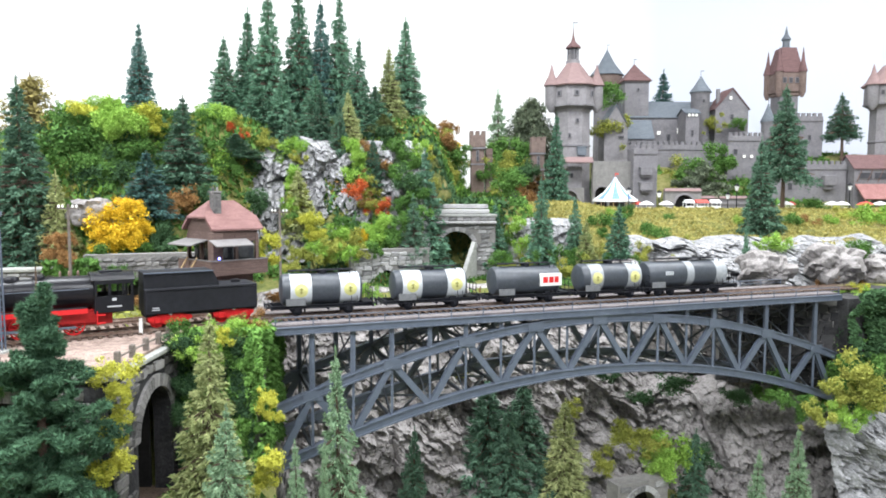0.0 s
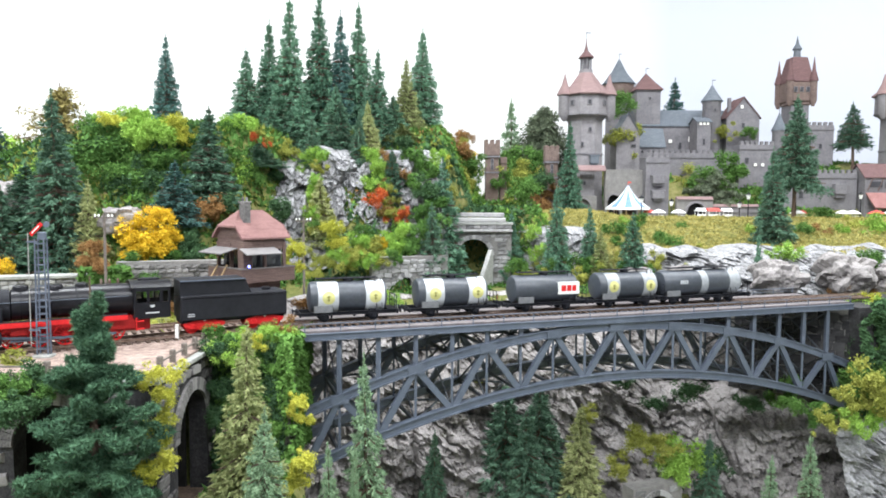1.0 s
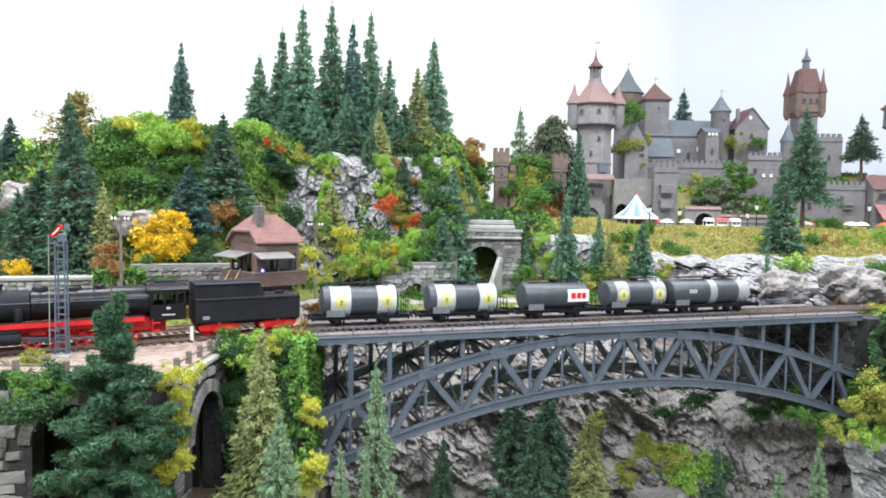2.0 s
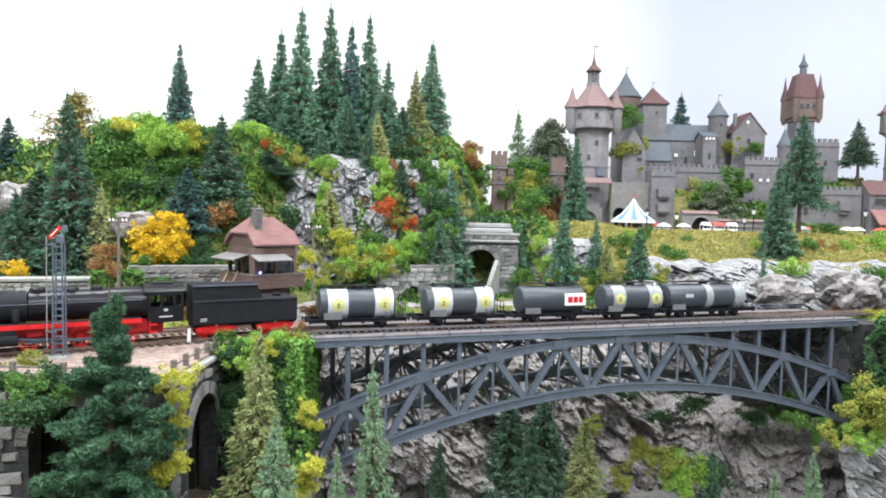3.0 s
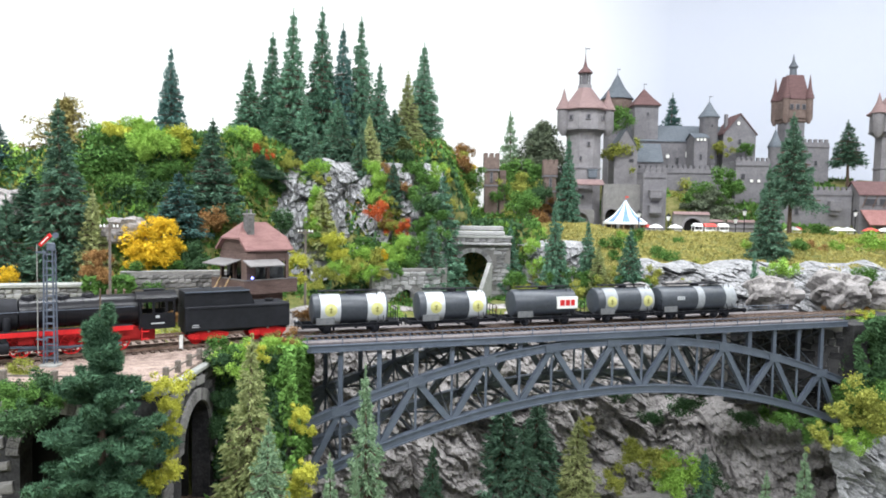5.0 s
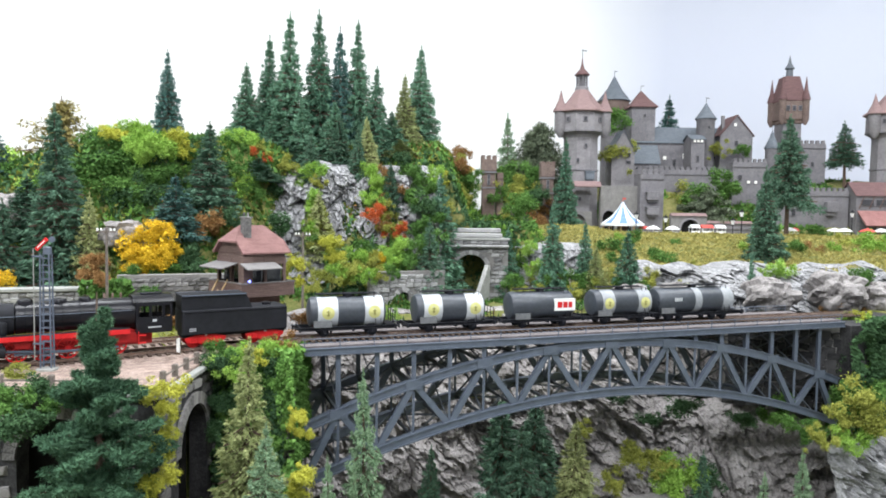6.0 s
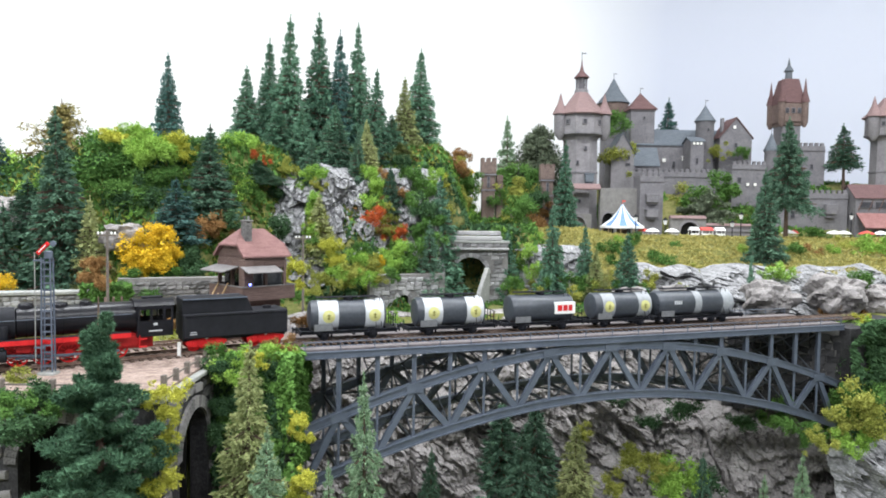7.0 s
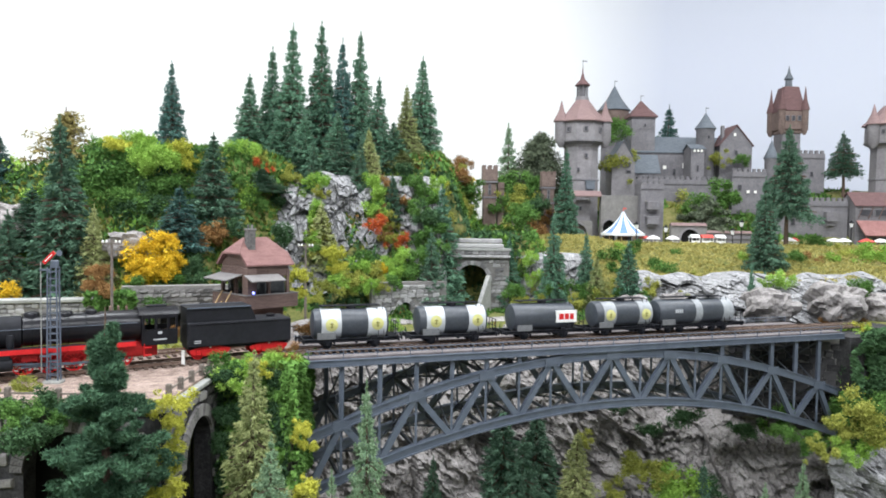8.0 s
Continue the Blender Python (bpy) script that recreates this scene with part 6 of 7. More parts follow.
        part("stair_rail", Geo().beam(top + s + Vector((0, 0, 0.011)), bot + s + Vector((0, 0, 0.011)), 0.0010, 0.0012), TIMBER, sb)
    for k in range(12):
        p = bot.lerp(top, (k + 0.5) / 12)
        part("stair_tread", Geo().box(p, (0.0032, 0.012, 0.0008), pose(0, 0, 0, 0, 0, 31)), TIMBER, sb)
    return sb


build_signal_box(Matrix.Translation((-0.200, 0.712, 1.3045)) @ pose(0, 0, 0, 0, 0, 46))


# ---- masts and posts ----
POLE_WOOD = material("weathered_pole_wood", (0.10, 0.085, 0.075), (0.22, 0.19, 0.165), size=0.008, rough=0.9, bump=0.5)


def telegraph_pole(x, y, z0, z1):
    tp = empty("telegraph_pole", "weathered wooden telegraph pole with white insulators", "pole", Matrix.Translation((x, y, z0)), "telegraph poles")
    h = z1 - z0
    part("pole", Geo().tube((0, 0, -0.004), (0, 0, h), 0.0016, 8, 0.0012), POLE_WOOD, tp)
    part("crossarm", Geo().box((0, -0.0012, h - 0.004), (0.018, 0.0012, 0.0014)), POLE_WOOD, tp)
    for dx in (-0.008, -0.0045, 0.0045, 0.008):
        part("insulator", Geo().lathe([(0.0006, 0), (0.0011, 0.0008), (0.0009, 0.0022), (0.0004, 0.0028)], (dx, -0.0012, h - 0.0034), 8), WHITE, tp)


telegraph_pole(-0.328, 0.678, 1.302, 1.407)
telegraph_pole(-0.172, 0.830, 1.302, 1.401)


def semaphore(x, y, z0):
    se = empty("semaphore_signal", "grey lattice semaphore signal with a red and white arm", "signal", Matrix.Translation((x, y, z0)))
    H = 0.088
    for dx in (-0.0032, 0.0032):
        for dy in (-0.002, 0.002):
            part("mast_leg", Geo().beam((dx * 1.25, dy, 0), (dx, dy, H), 0.0009, 0.0009), STEEL, se)
    for k in range(17):
        z = 0.003 + k * 0.0051
        part("rung", Geo().box((0, -0.002, z), (0.0070, 0.0006, 0.0007)), STEEL, se)
        part("rung", Geo().box((0, 0.002, z), (0.0070, 0.0006, 0.0007)), STEEL, se)
    part("base", Geo().box((0, 0, -0.001), (0.013, 0.010, 0.010), ch=0.0008), COPING, se, "grey concrete base")
    part("mast_cap", Geo().box((0.001, 0, H + 0.002), (0.006, 0.0025, 0.006), ch=0.0006), STEEL, se)
    am = part("arm", Geo().beam((-0.0055, -0.0028, H + 0.003), (0.0025, -0.0028, H + 0.011), 0.0010, 0.0028), RED, se, "red signal arm")
    part("arm_stripe", Geo().beam((-0.0042, -0.0035, H + 0.0043), (0.0010, -0.0035, H + 0.0095), 0.0003, 0.0007), WHITE, am, "white stripe")
    part("spectacle", Geo().lathe([(0.0022, -0.0004), (0.0022, 0.0004)], (0.0060, -0.0028, H + 0.0105), 12, pose(0, 0, 0, 90, 0, 0)), STEEL, se)
    part("pull_rod", Geo().tube((-0.0080, -0.0022, 0.010), (-0.0080, -0.0022, H + 0.004), 0.0004, 6), COPING, se, "white pull rod")
    part("rod_bracket", Geo().box((-0.005, -0.002, 0.022), (0.008, 0.0012, 0.0012)).box((-0.005, -0.002, H - 0.002), (0.008, 0.0012, 0.0012)), STEEL, se)


semaphore(-0.2995, 0.526, 1.303)
thing("marker_post", Geo().box((0, 0, 0.0065), (0.0026, 0.0022, 0.021), ch=0.0003), WHITE, "slim white trackside marker post", "post", Matrix.Translation((-0.2255, 0.585, 1.302)))
STUMP = Geo().box((0, 0, 0.0045), (0.0036, 0.0036, 0.013), ch=0.0005).mesh("fence_post", POLE_WOOD)
posts = [(-0.2005, 0.490), (-0.2005, 0.512), (-0.2005, 0.534), (-0.2005, 0.556), (-0.2005, 0.576), (-0.235, 0.4745), (-0.268, 0.4745), (-0.302, 0.4745), (-0.336, 0.4745)]
for x, y in posts:
    thing("fence_post", STUMP, None, "short weathered wooden fence post on the terrace edge", "post", Matrix.Translation((x, y, 1.303)), "terrace fence posts")
for (xa, ya), (xb, yb) in list(zip(posts[:5], posts[1:5])) + list(zip(posts[5:], posts[6:])):
    thing("fence_rail", Geo().beam((xa, ya, 1.310), (xb, yb, 1.310), 0.0009, 0.0012), POLE_WOOD, "thin weathered wooden fence rail", "rail", group="terrace fence rails")


# ---- castle ----
CASTLE = material("castle_grey_stone", (0.125, 0.120, 0.130), (0.210, 0.202, 0.214), size=0.02, rough=0.9, bump=0.5, fine=5)
CASTLE_LIGHT = material("castle_light_stone", (0.165, 0.156, 0.165), (0.265, 0.252, 0.262), size=0.02, rough=0.9, bump=0.5, fine=5)
BRICK = material("brown_brick", (0.115, 0.082, 0.072), (0.200, 0.150, 0.132), size=0.008, rough=0.9, bump=0.5, fine=4)
ROOF_PINK = material("weathered_pink_tiles", (0.185, 0.122, 0.120), (0.280, 0.195, 0.190), size=0.010, rough=0.85, bump=0.5, stretch=(1, 1, 4))
ROOF_MAROON = material("maroon_roof_tiles", (0.100, 0.056, 0.056), (0.170, 0.100, 0.100), size=0.010, rough=0.85, bump=0.5, stretch=(1, 1, 4))
WINDOW = material("dark_castle_window", (0.03, 0.03, 0.035), (0.07, 0.07, 0.08), size=0.01, rough=0.3, bump=0)
WARM_WINDOW = material("pale_window", (0.75, 0.74, 0.68), (0.85, 0.84, 0.80), size=0.01, rough=0.3, bump=0)


def win(parent, x, y, z, w, h, ma=None):
    fr = part("window", Geo().box((x, y - 0.0004, z), (w + 0.0026, 0.0022, h + 0.0026), ch=0.0003), CASTLE, parent)
    part("pane", Geo().box((x, y - 0.0014, z), (w, 0.0012, h)), ma or WINDOW, fr)


def merlons(parent, x0, x1, y, z, ma, n, depth=0.006):
    step = (x1 - x0) / n
    me = Geo().box((0, 0, 0.0035), (step * 0.58, depth, 0.007), ch=0.0004).mesh("merlon", ma)
    for i in range(n):
        part("merlon", me, None, parent, m=pose(x0 + step * (i + 0.5), y, z))


def round_tower(x, y, z0, zs, zg, zr, r, label, lantern=True):
    """Octagonal tower: shaft to zs, wider gallery to zg, tent roof to zr."""
    tw = empty("castle_tower", label, "tower", Matrix.Translation((x, y, 0)))
    t = math.pi / 8
    part("shaft", Geo().lathe([(r * 1.22, z0), (r * 1.06, z0 + 0.05), (r, zs - 0.012), (r * 1.08, zs - 0.008), (r * 1.36, zs)], n=8, turn=t), CASTLE_LIGHT, tw)
    part("string_course", Geo().lathe([(r * 1.03, zs - 0.082), (r * 1.08, zs - 0.081), (r * 1.08, zs - 0.078), (r * 1.03, zs - 0.077)], n=8, turn=t), CASTLE, tw)
    part("gallery", Geo().lathe([(r * 1.36, zs), (r * 1.38, zs + 0.002), (r * 1.36, zg)], n=8, turn=t), CASTLE_LIGHT, tw)
    part("gallery_corbel", Geo().lathe([(r * 1.10, zs - 0.007), (r * 1.42, zs - 0.001), (r * 1.42, zs + 0.002), (r * 1.36, zs + 0.003)], n=8, turn=t), CASTLE, tw)
    part("roof", Geo().lathe([(r * 1.55, zg - 0.002), (r * 1.58, zg), (r * 0.92, zg + (zr - zg) * 0.45), (r * 0.36, zr)], n=8, turn=t), ROOF_PINK, tw, "faded pink tiled roof")
    for a in range(8):
        b = a * math.pi / 4
        fr = part("window", Geo().box((r * 1.27, 0, (zs + zg) / 2 + 0.003), (0.004, 0.010, 0.012), ch=0.0004), CASTLE, tw, m=pose(0, 0, 0, 0, 0, math.degrees(b)))
        part("pane", Geo().box((r * 1.30, 0, (zs + zg) / 2 + 0.003), (0.002, 0.0055, 0.0085)), WINDOW, fr)
    for a in (math.radians(200), math.radians(-20)):
        cx, cy = r * 1.36 * math.cos(a), r * 1.36 * math.sin(a)
        tu = part("corner_turret", Geo().lathe([(0.004, zs - 0.012), (0.013, zs + 0.002), (0.013, zg)], (cx, cy, 0), 10), CASTLE_LIGHT, tw, smooth=True)
        part("turret_roof", Geo().lathe([(0.0165, zg - 0.001), (0.0168, zg), (0.006, zg + 0.022), (0.0004, zg + 0.044)], (cx, cy, 0), 10), ROOF_PINK, tu, smooth=True)
    for k, (dx, zz) in enumerate(((0.004, zs - 0.030), (-0.012, zs - 0.060), (0.010, zs - 0.110), (-0.006, zs - 0.140))):
        win(tw, dx, -r * 0.99, zz, 0.004, 0.007)
    if lantern:
        la = part("lantern", Geo().lathe([(r * 0.40, zr - 0.002), (r * 0.40, zr + 0.004), (r * 0.36, zr + 0.005)], n=8, turn=t), CASTLE_LIGHT, tw)
        for k in range(8):
            a = k * math.pi / 4
            part("lantern_column", Geo().tube((r * 0.30 * math.cos(a), r * 0.30 * math.sin(a), zr + 0.003), (r * 0.30 * math.cos(a), r * 0.30 * math.sin(a), zr + 0.030), 0.0013, 6), CASTLE, la)
        part("lantern_core", Geo().lathe([(r * 0.18, zr), (r * 0.18, zr + 0.030)], n=8), CASTLE, la)
        part("lantern_roof", Geo().lathe([(r * 0.44, zr + 0.029), (r * 0.45, zr + 0.031), (r * 0.14, zr + 0.043), (r * 0.05, zr + 0.055), (0.0006, zr + 0.070)], n=8, turn=t), ROOF_MAROON, la)
        part("weather_vane", Geo().tube((0, 0, zr + 0.066), (0, 0, zr + 0.084), 0.0006, 6).box((0.004, 0, zr + 0.081), (0.010, 0.0006, 0.002)), STEEL_DARK, la)
    return tw


great = round_tower(0.283, 1.50, 1.385, 1.601, 1.643, 1.692, 0.036, "tall light stone castle tower with gallery and pink roof")
round_tower(0.977, 1.56, 1.385, 1.616, 1.657, 1.700, 0.034, "light stone castle tower with gallery and faded pink roof", lantern=False)


part("shaft_bay", Geo().box((0.013, -0.0375, 1.508), (0.018, 0.012, 0.015), ch=0.0008).box((0.013, -0.0365, 1.517), (0.021, 0.015, 0.003), ch=0.0006).box((0.013, -0.0365, 1.499), (0.014, 0.008, 0.005), ch=0.0006), SLATE, great, "grey boarded bay")


def cone_tower(x, y, z0, z1, za, r, ma, roof, label, n=16, brick_band=0.0):
    tw = empty("castle_turret", label, "tower", Matrix.Translation((x, y, 0)))
    t = math.pi / n
    part("shaft", Geo().lathe([(r, z0), (r, z1 - 0.006), (r * 1.06, z1 - 0.004), (r * 1.06, z1)], n=n, turn=t), ma, tw, smooth=n > 8)
    if brick_band:
        part("band", Geo().lathe([(r * 1.02, z1 - brick_band), (r * 1.20, z1 - brick_band + 0.008), (r * 1.22, z1 + 0.001)], n=n, turn=t), BRICK, tw, "brown brick upper storey", smooth=n > 8)
    k = 1.35 if brick_band else 1.20
    part("roof", Geo().lathe([(r * (k - 0.02), z1 - 0.0015), (r * k, z1), (r * 0.62, z1 + (za - z1) * 0.45), (0.0006, za)], n=n, turn=t), roof, tw, smooth=n > 8)
    part("finial", Geo().tube((0, 0, za - 0.002), (0, 0, za + 0.012), 0.0006, 6).box((0.003, 0, za + 0.011), (0.008, 0.0005, 0.0016)), STEEL_DARK, tw)
    win(tw, 0, -r * 0.985, z1 - 0.022, 0.004, 0.006)
    return tw


cone_tower(0.413, 1.75, 1.42, 1.710, 1.772, 0.030, CASTLE, SLATE, "round castle keep with brick storey and slate roof", 16, 0.036)
cone_tower(0.462, 1.69, 1.45, 1.684, 1.726, 0.039, CASTLE, ROOF_MAROON, "square grey castle tower with maroon pyramid roof", 4)
cone_tower(0.602, 1.645, 1.45, 1.655, 1.692, 0.0205, CASTLE, SLATE, "slim round castle turret with slate cone roof")
cone_tower(0.305, 1.60, 1.42, 1.685, 1.715, 0.012, CASTLE, SLATE, "slim grey turret behind the great tower")
cone_tower(0.737, 1.60, 1.45, 1.585, 1.625, 0.014, CASTLE, SLATE, "small corner turret with grey cone roof")


def gable_house(name, x, y, w, d, z0, ze, zr, ma, roof, label, along=True, windows=()):
    """A block with a saddle roof; along: the ridge runs left to right."""
    ho = empty(name, label, "building", Matrix.Translation((x, y, 0)))
    W, D, o = w / 2, d / 2, 0.003
    g = Geo()
    if along:
        g.extrude([(-D, z0), (D, z0), (D, ze), (0, zr - 0.002), (-D, ze)], -W, W, pose(0, 0, 0, 0, 0, 90))
        rf = [(-D - o, ze - o), (0, zr - 0.001), (D + o, ze - o), (D + o, ze - o + 0.002), (0, zr + 0.0015), (-D - o, ze - o + 0.002)]
        part("roof", Geo().extrude(rf, -W - o, W + o, pose(0, 0, 0, 0, 0, 90)), roof, ho)
    else:
        g.extrude([(-W, z0), (W, z0), (W, ze), (0, zr - 0.002), (-W, ze)], -D, D)
        rf = [(-W - o, ze - o), (0, zr - 0.001), (W + o, ze - o), (W + o, ze - o + 0.002), (0, zr + 0.0015), (-W - o, ze - o + 0.002)]
        part("roof", Geo().extrude(rf, -D - o, D + o), roof, ho)
    part("wall", g, ma, ho)
    for wx, wz, ww, wh, pale in windows:
        win(ho, wx, -D, wz, ww, wh, WARM_WINDOW if pale else None)
    return ho


gable_house("castle_hall", 0.549, 1.70, 0.225, 0.075, 1.45, 1.602, 1.640, CASTLE, SLATE, "long grey castle hall with slate roof", True,
            [(-0.055, 1.575, 0.008, 0.012, 0), (-0.035, 1.565, 0.008, 0.008, 1), (-0.012, 1.555, 0.006, 0.014, 0), (0.01, 1.57, 0.006, 0.012, 1), (0.045, 1.57, 0.012, 0.008, 0), (0.062, 1.565, 0.010, 0.008, 1), (0.08, 1.57, 0.008, 0.012, 0)])
gable_house("castle_bay", 0.573, 1.635, 0.030, 0.05, 1.45, 1.606, 1.616, CASTLE, SLATE, "projecting castle bay with a row of pale windows", True,
            [(-0.008, 1.600, 0.005, 0.006, 1), (0.0, 1.600, 0.005, 0.006, 1), (0.008, 1.600, 0.005, 0.006, 1), (0.0, 1.56, 0.004, 0.012, 0)])
gable_house("castle_annex", 0.450, 1.635, 0.070, 0.05, 1.45, 1.549, 1.590, CASTLE, SLATE, "low castle annex with a slate roof", True, [(-0.015, 1.535, 0.006, 0.007, 0), (0.012, 1.535, 0.006, 0.007, 0)])
gable_house("castle_gatehouse", 0.387, 1.58, 0.050, 0.06, 1.42, 1.570, 1.614, CASTLE_LIGHT, SLATE, "narrow castle house with steep gable", False, [(0.012, 1.560, 0.007, 0.008, 0), (0.012, 1.545, 0.009, 0.005, 0)])
gable_house("castle_east_house", 0.673, 1.67, 0.075, 0.06, 1.45, 1.618, 1.664, CASTLE, ROOF_MAROON, "grey castle house with a brown gable roof", False, [(-0.004, 1.642, 0.006, 0.007, 1), (0.0, 1.60, 0.006, 0.010, 0)])
thing("castle_chimney", Geo().box((0.648, 1.66, 1.645), (0.007, 0.008, 0.040), ch=0.0006), CASTLE, "slim grey castle chimney", "chimney")


def curtain(name, x0, x1, y, z0, z1, ma, n, label, th=0.012, windows=()):
    cw = empty(name, label, "castle wall")
    part("wall", Geo().box(((x0 + x1) / 2, y + th / 2, (z0 + z1) / 2), (x1 - x0, th, z1 - z0), ch=0.0005), ma, cw)
    part("string_course", Geo().box(((x0 + x1) / 2, y - 0.0004, z1 - 0.010), (x1 - x0 + 0.001, 0.003, 0.002)), ma, cw)
    if n:
        merlons(cw, x0, x1, y + 0.003, z1, ma, n)
    for wx, wz, ww, wh, pale in windows:
        win(cw, wx, y, wz, ww, wh, WARM_WINDOW if pale else None)
    return cw


curtain("castle_wall", 0.402, 0.668, 1.58, 1.44, 1.532, CASTLE, 22, "grey battlemented castle wall", windows=[(0.44, 1.515, 0.006, 0.006, 1), (0.455, 1.515, 0.008, 0.005, 1), (0.60, 1.510, 0.005, 0.007, 0)])
curtain("castle_bastion", 0.629, 0.705, 1.55, 1.42, 1.549, CASTLE, 7, "grey battlemented bastion of the castle", 0.04, [(0.645, 1.515, 0.008, 0.010, 0), (0.664, 1.505, 0.006, 0.006, 1), (0.680, 1.505, 0.006, 0.006, 1)])
curtain("castle_gate_tower", 0.390, 0.437, 1.42, 1.385, 1.512, CASTLE, 4, "square battlemented gate tower with bay windows", 0.045, [(0.413, 1.462, 0.012, 0.012, 0), (0.413, 1.43, 0.012, 0.010, 0)])
thing("gate_tower_bay", Geo().box((0.413, 1.414, 1.466), (0.024, 0.014, 0.014), ch=0.0008).box((0.413, 1.415, 1.4745), (0.027, 0.016, 0.003), ch=0.0005).box((0.413, 1.416, 1.457), (0.018, 0.010, 0.004), ch=0.0005), CASTLE, "upper boxed bay window of the gate tower", "bay")
thing("gate_tower_bay", Geo().box((0.413, 1.414, 1.436), (0.024, 0.014, 0.014), ch=0.0008).box((0.413, 1.415, 1.4445), (0.027, 0.016, 0.003), ch=0.0005).box((0.413, 1.416, 1.427), (0.018, 0.010, 0.004), ch=0.0005), CASTLE, "lower boxed bay window of the gate tower", "bay")
aw = arch_wall("courtyard_wall", "light castle wall with round arches and red coping", (0.315, 1.44), (0.390, 1.44), 1.385, 1.488, 0.016, [(0.018, 0.026, 0.052), (0.054, 0.026, 0.052)], CASTLE_LIGHT, 0.01, coping=False, stones=False, ring=0.003)
part("roof_strip", Geo().extrude([(-0.004, 0.102), (0.008, 0.112), (0.020, 0.102), (0.020, 0.100), (-0.004, 0.100)], 0, 0.075, pose(0, 0, 0, 0, 0, -90) @ pose(0, 0, 0), (0, 0, 0)), ROOF_PINK, aw, "red tiled wall top", m=pose(0, 0, 0, 0, 0, 90) @ pose(0, 0, 0, 0, 0, 90) @ pose(-0.0, 0, 0))
arch_wall("tower_gate", "dark round arch at the foot of the great tower", (0.245, 1.462), (0.300, 1.452), 1.385, 1.435, 0.012, [(0.027, 0.034, 0.044)], CASTLE_LIGHT, 0.01, coping=False, stones=False, ring=0.003)
arch_wall("garden_gate", "low pinkish wall with a round archway and tiled top", (0.447, 1.40), (0.518, 1.40), 1.385, 1.428, 0.012, [(0.038, 0.036, 0.036)], CASTLE_LIGHT, 0.01, coping=False, stones=False, ring=0.004)
thing("garden_gate_tiles", Geo().extrude([(-0.003, 0), (0.006, 0.006), (0.015, 0)], 0, 0.071, pose(0, 0, 0, 0, 0, -90), (0.447, 1.412, 1.4282)), ROOF_PINK, "pink tiled ridge over the archway", "roof tiles")
curtain("garden_wall", 0.518, 0.610, 1.402, 1.385, 1.414, CASTLE_LIGHT, 0, "low light stone garden wall")
thing("garden_wall_tiles", Geo().extrude([(-0.003, 0), (0.006, 0.005), (0.015, 0)], 0, 0.092, pose(0, 0, 0, 0, 0, -90), (0.518, 1.414, 1.4145)), ROOF_PINK, "pink tiled ridge on the garden wall", "roof tiles")
curtain("castle_east_wall", 0.700, 0.858, 1.50, 1.385, 1.486, CASTLE, 13, "grey battlemented wall of the lower castle", windows=[(0.74, 1.44, 0.008, 0.014, 0), (0.815, 1.45, 0.016, 0.016, 0), (0.78, 1.46, 0.005, 0.008, 0)])
curtain("castle_east_tower", 0.798, 0.860, 1.60, 1.42, 1.597, CASTLE, 5, "tall battlemented grey castle tower", 0.06, [(0.83, 1.55, 0.006, 0.010, 0)])
thing("wall_bay", Geo().box((0.818, 1.494, 1.452), (0.024, 0.014, 0.022), ch=0.001).box((0.818, 1.496, 1.437), (0.018, 0.010, 0.008), ch=0.001), CASTLE, "boxed stone bay on the castle wall", "bay")


def red_keep(x, y):
    rk = empty("red_keep", "grey keep with brown brick storey and maroon helm roof", "tower", Matrix.Translation((x, y, 0)))
    part("shaft", Geo().box((0, 0, 1.545), (0.044, 0.044, 0.215), ch=0.002), CASTLE, rk)
    part("brick_storey", Geo().box((0, 0, 1.677), (0.056, 0.056, 0.046), ch=0.003), BRICK, rk, "brown brick upper storey")
    part("corbel", Geo().box((0, 0, 1.651), (0.050, 0.050, 0.008), ch=0.002), BRICK, rk)
    part("roof", Geo().lathe([(0.0385, 1.699), (0.0395, 1.701), (0.0335, 1.722), (0.0235, 1.757), (0.011, 1.759)], n=4, turn=math.pi / 4), ROOF_MAROON, rk)
    for sx in (-1, 1):
        for sy in (-1, 1):
            tu = part("corner_turret", Geo().lathe([(0.003, 1.644), (0.008, 1.656), (0.008, 1.702)], (sx * 0.027, sy * 0.027, 0), 10), BRICK, rk, smooth=True)
            part("turret_roof", Geo().lathe([(0.0100, 1.701), (0.0102, 1.703), (0.0045, 1.724), (0.0004, 1.756)], (sx * 0.027, sy * 0.027, 0), 10), ROOF_MAROON, tu, smooth=True)
    for k in (-0.014, 0.0, 0.014):
        win(rk, k, -0.028, 1.682, 0.006, 0.010)
    la = part("lantern", Geo().lathe([(0.0085, 1.757), (0.0075, 1.777)], n=8), STEEL_DARK, rk)
    part("lantern_roof", Geo().lathe([(0.0105, 1.776), (0.011, 1.778), (0.004, 1.790), (0.0005, 1.808)], n=8), STEEL_DARK, la)


red_keep(0.803, 1.665)

RED_WALL = material("faded_red_render", (0.20, 0.09, 0.085), (0.32, 0.165, 0.155), size=0.015, rough=0.85, bump=0.4)
inn = gable_house("castle_inn", 0.925, 1.51, 0.125, 0.06, 1.385, 1.478, 1.505, CASTLE, ROOF_MAROON, "grey inn with a dark timber gallery and maroon roofs", True, [(-0.04, 1.462, 0.026, 0.012, 0), (-0.008, 1.462, 0.026, 0.012, 0), (0.024, 1.462, 0.026, 0.012, 0)])
part("lean_to_roof", Geo().extrude([(-0.034, 0.0), (0.0, 0.030), (0.0, 0.033), (-0.036, 0.002)], -0.060, 0.060, pose(0, 0, 0, 0, 0, 90), (0, -0.030, 1.412)), RED_WALL, inn, "faded red lean-to roof")
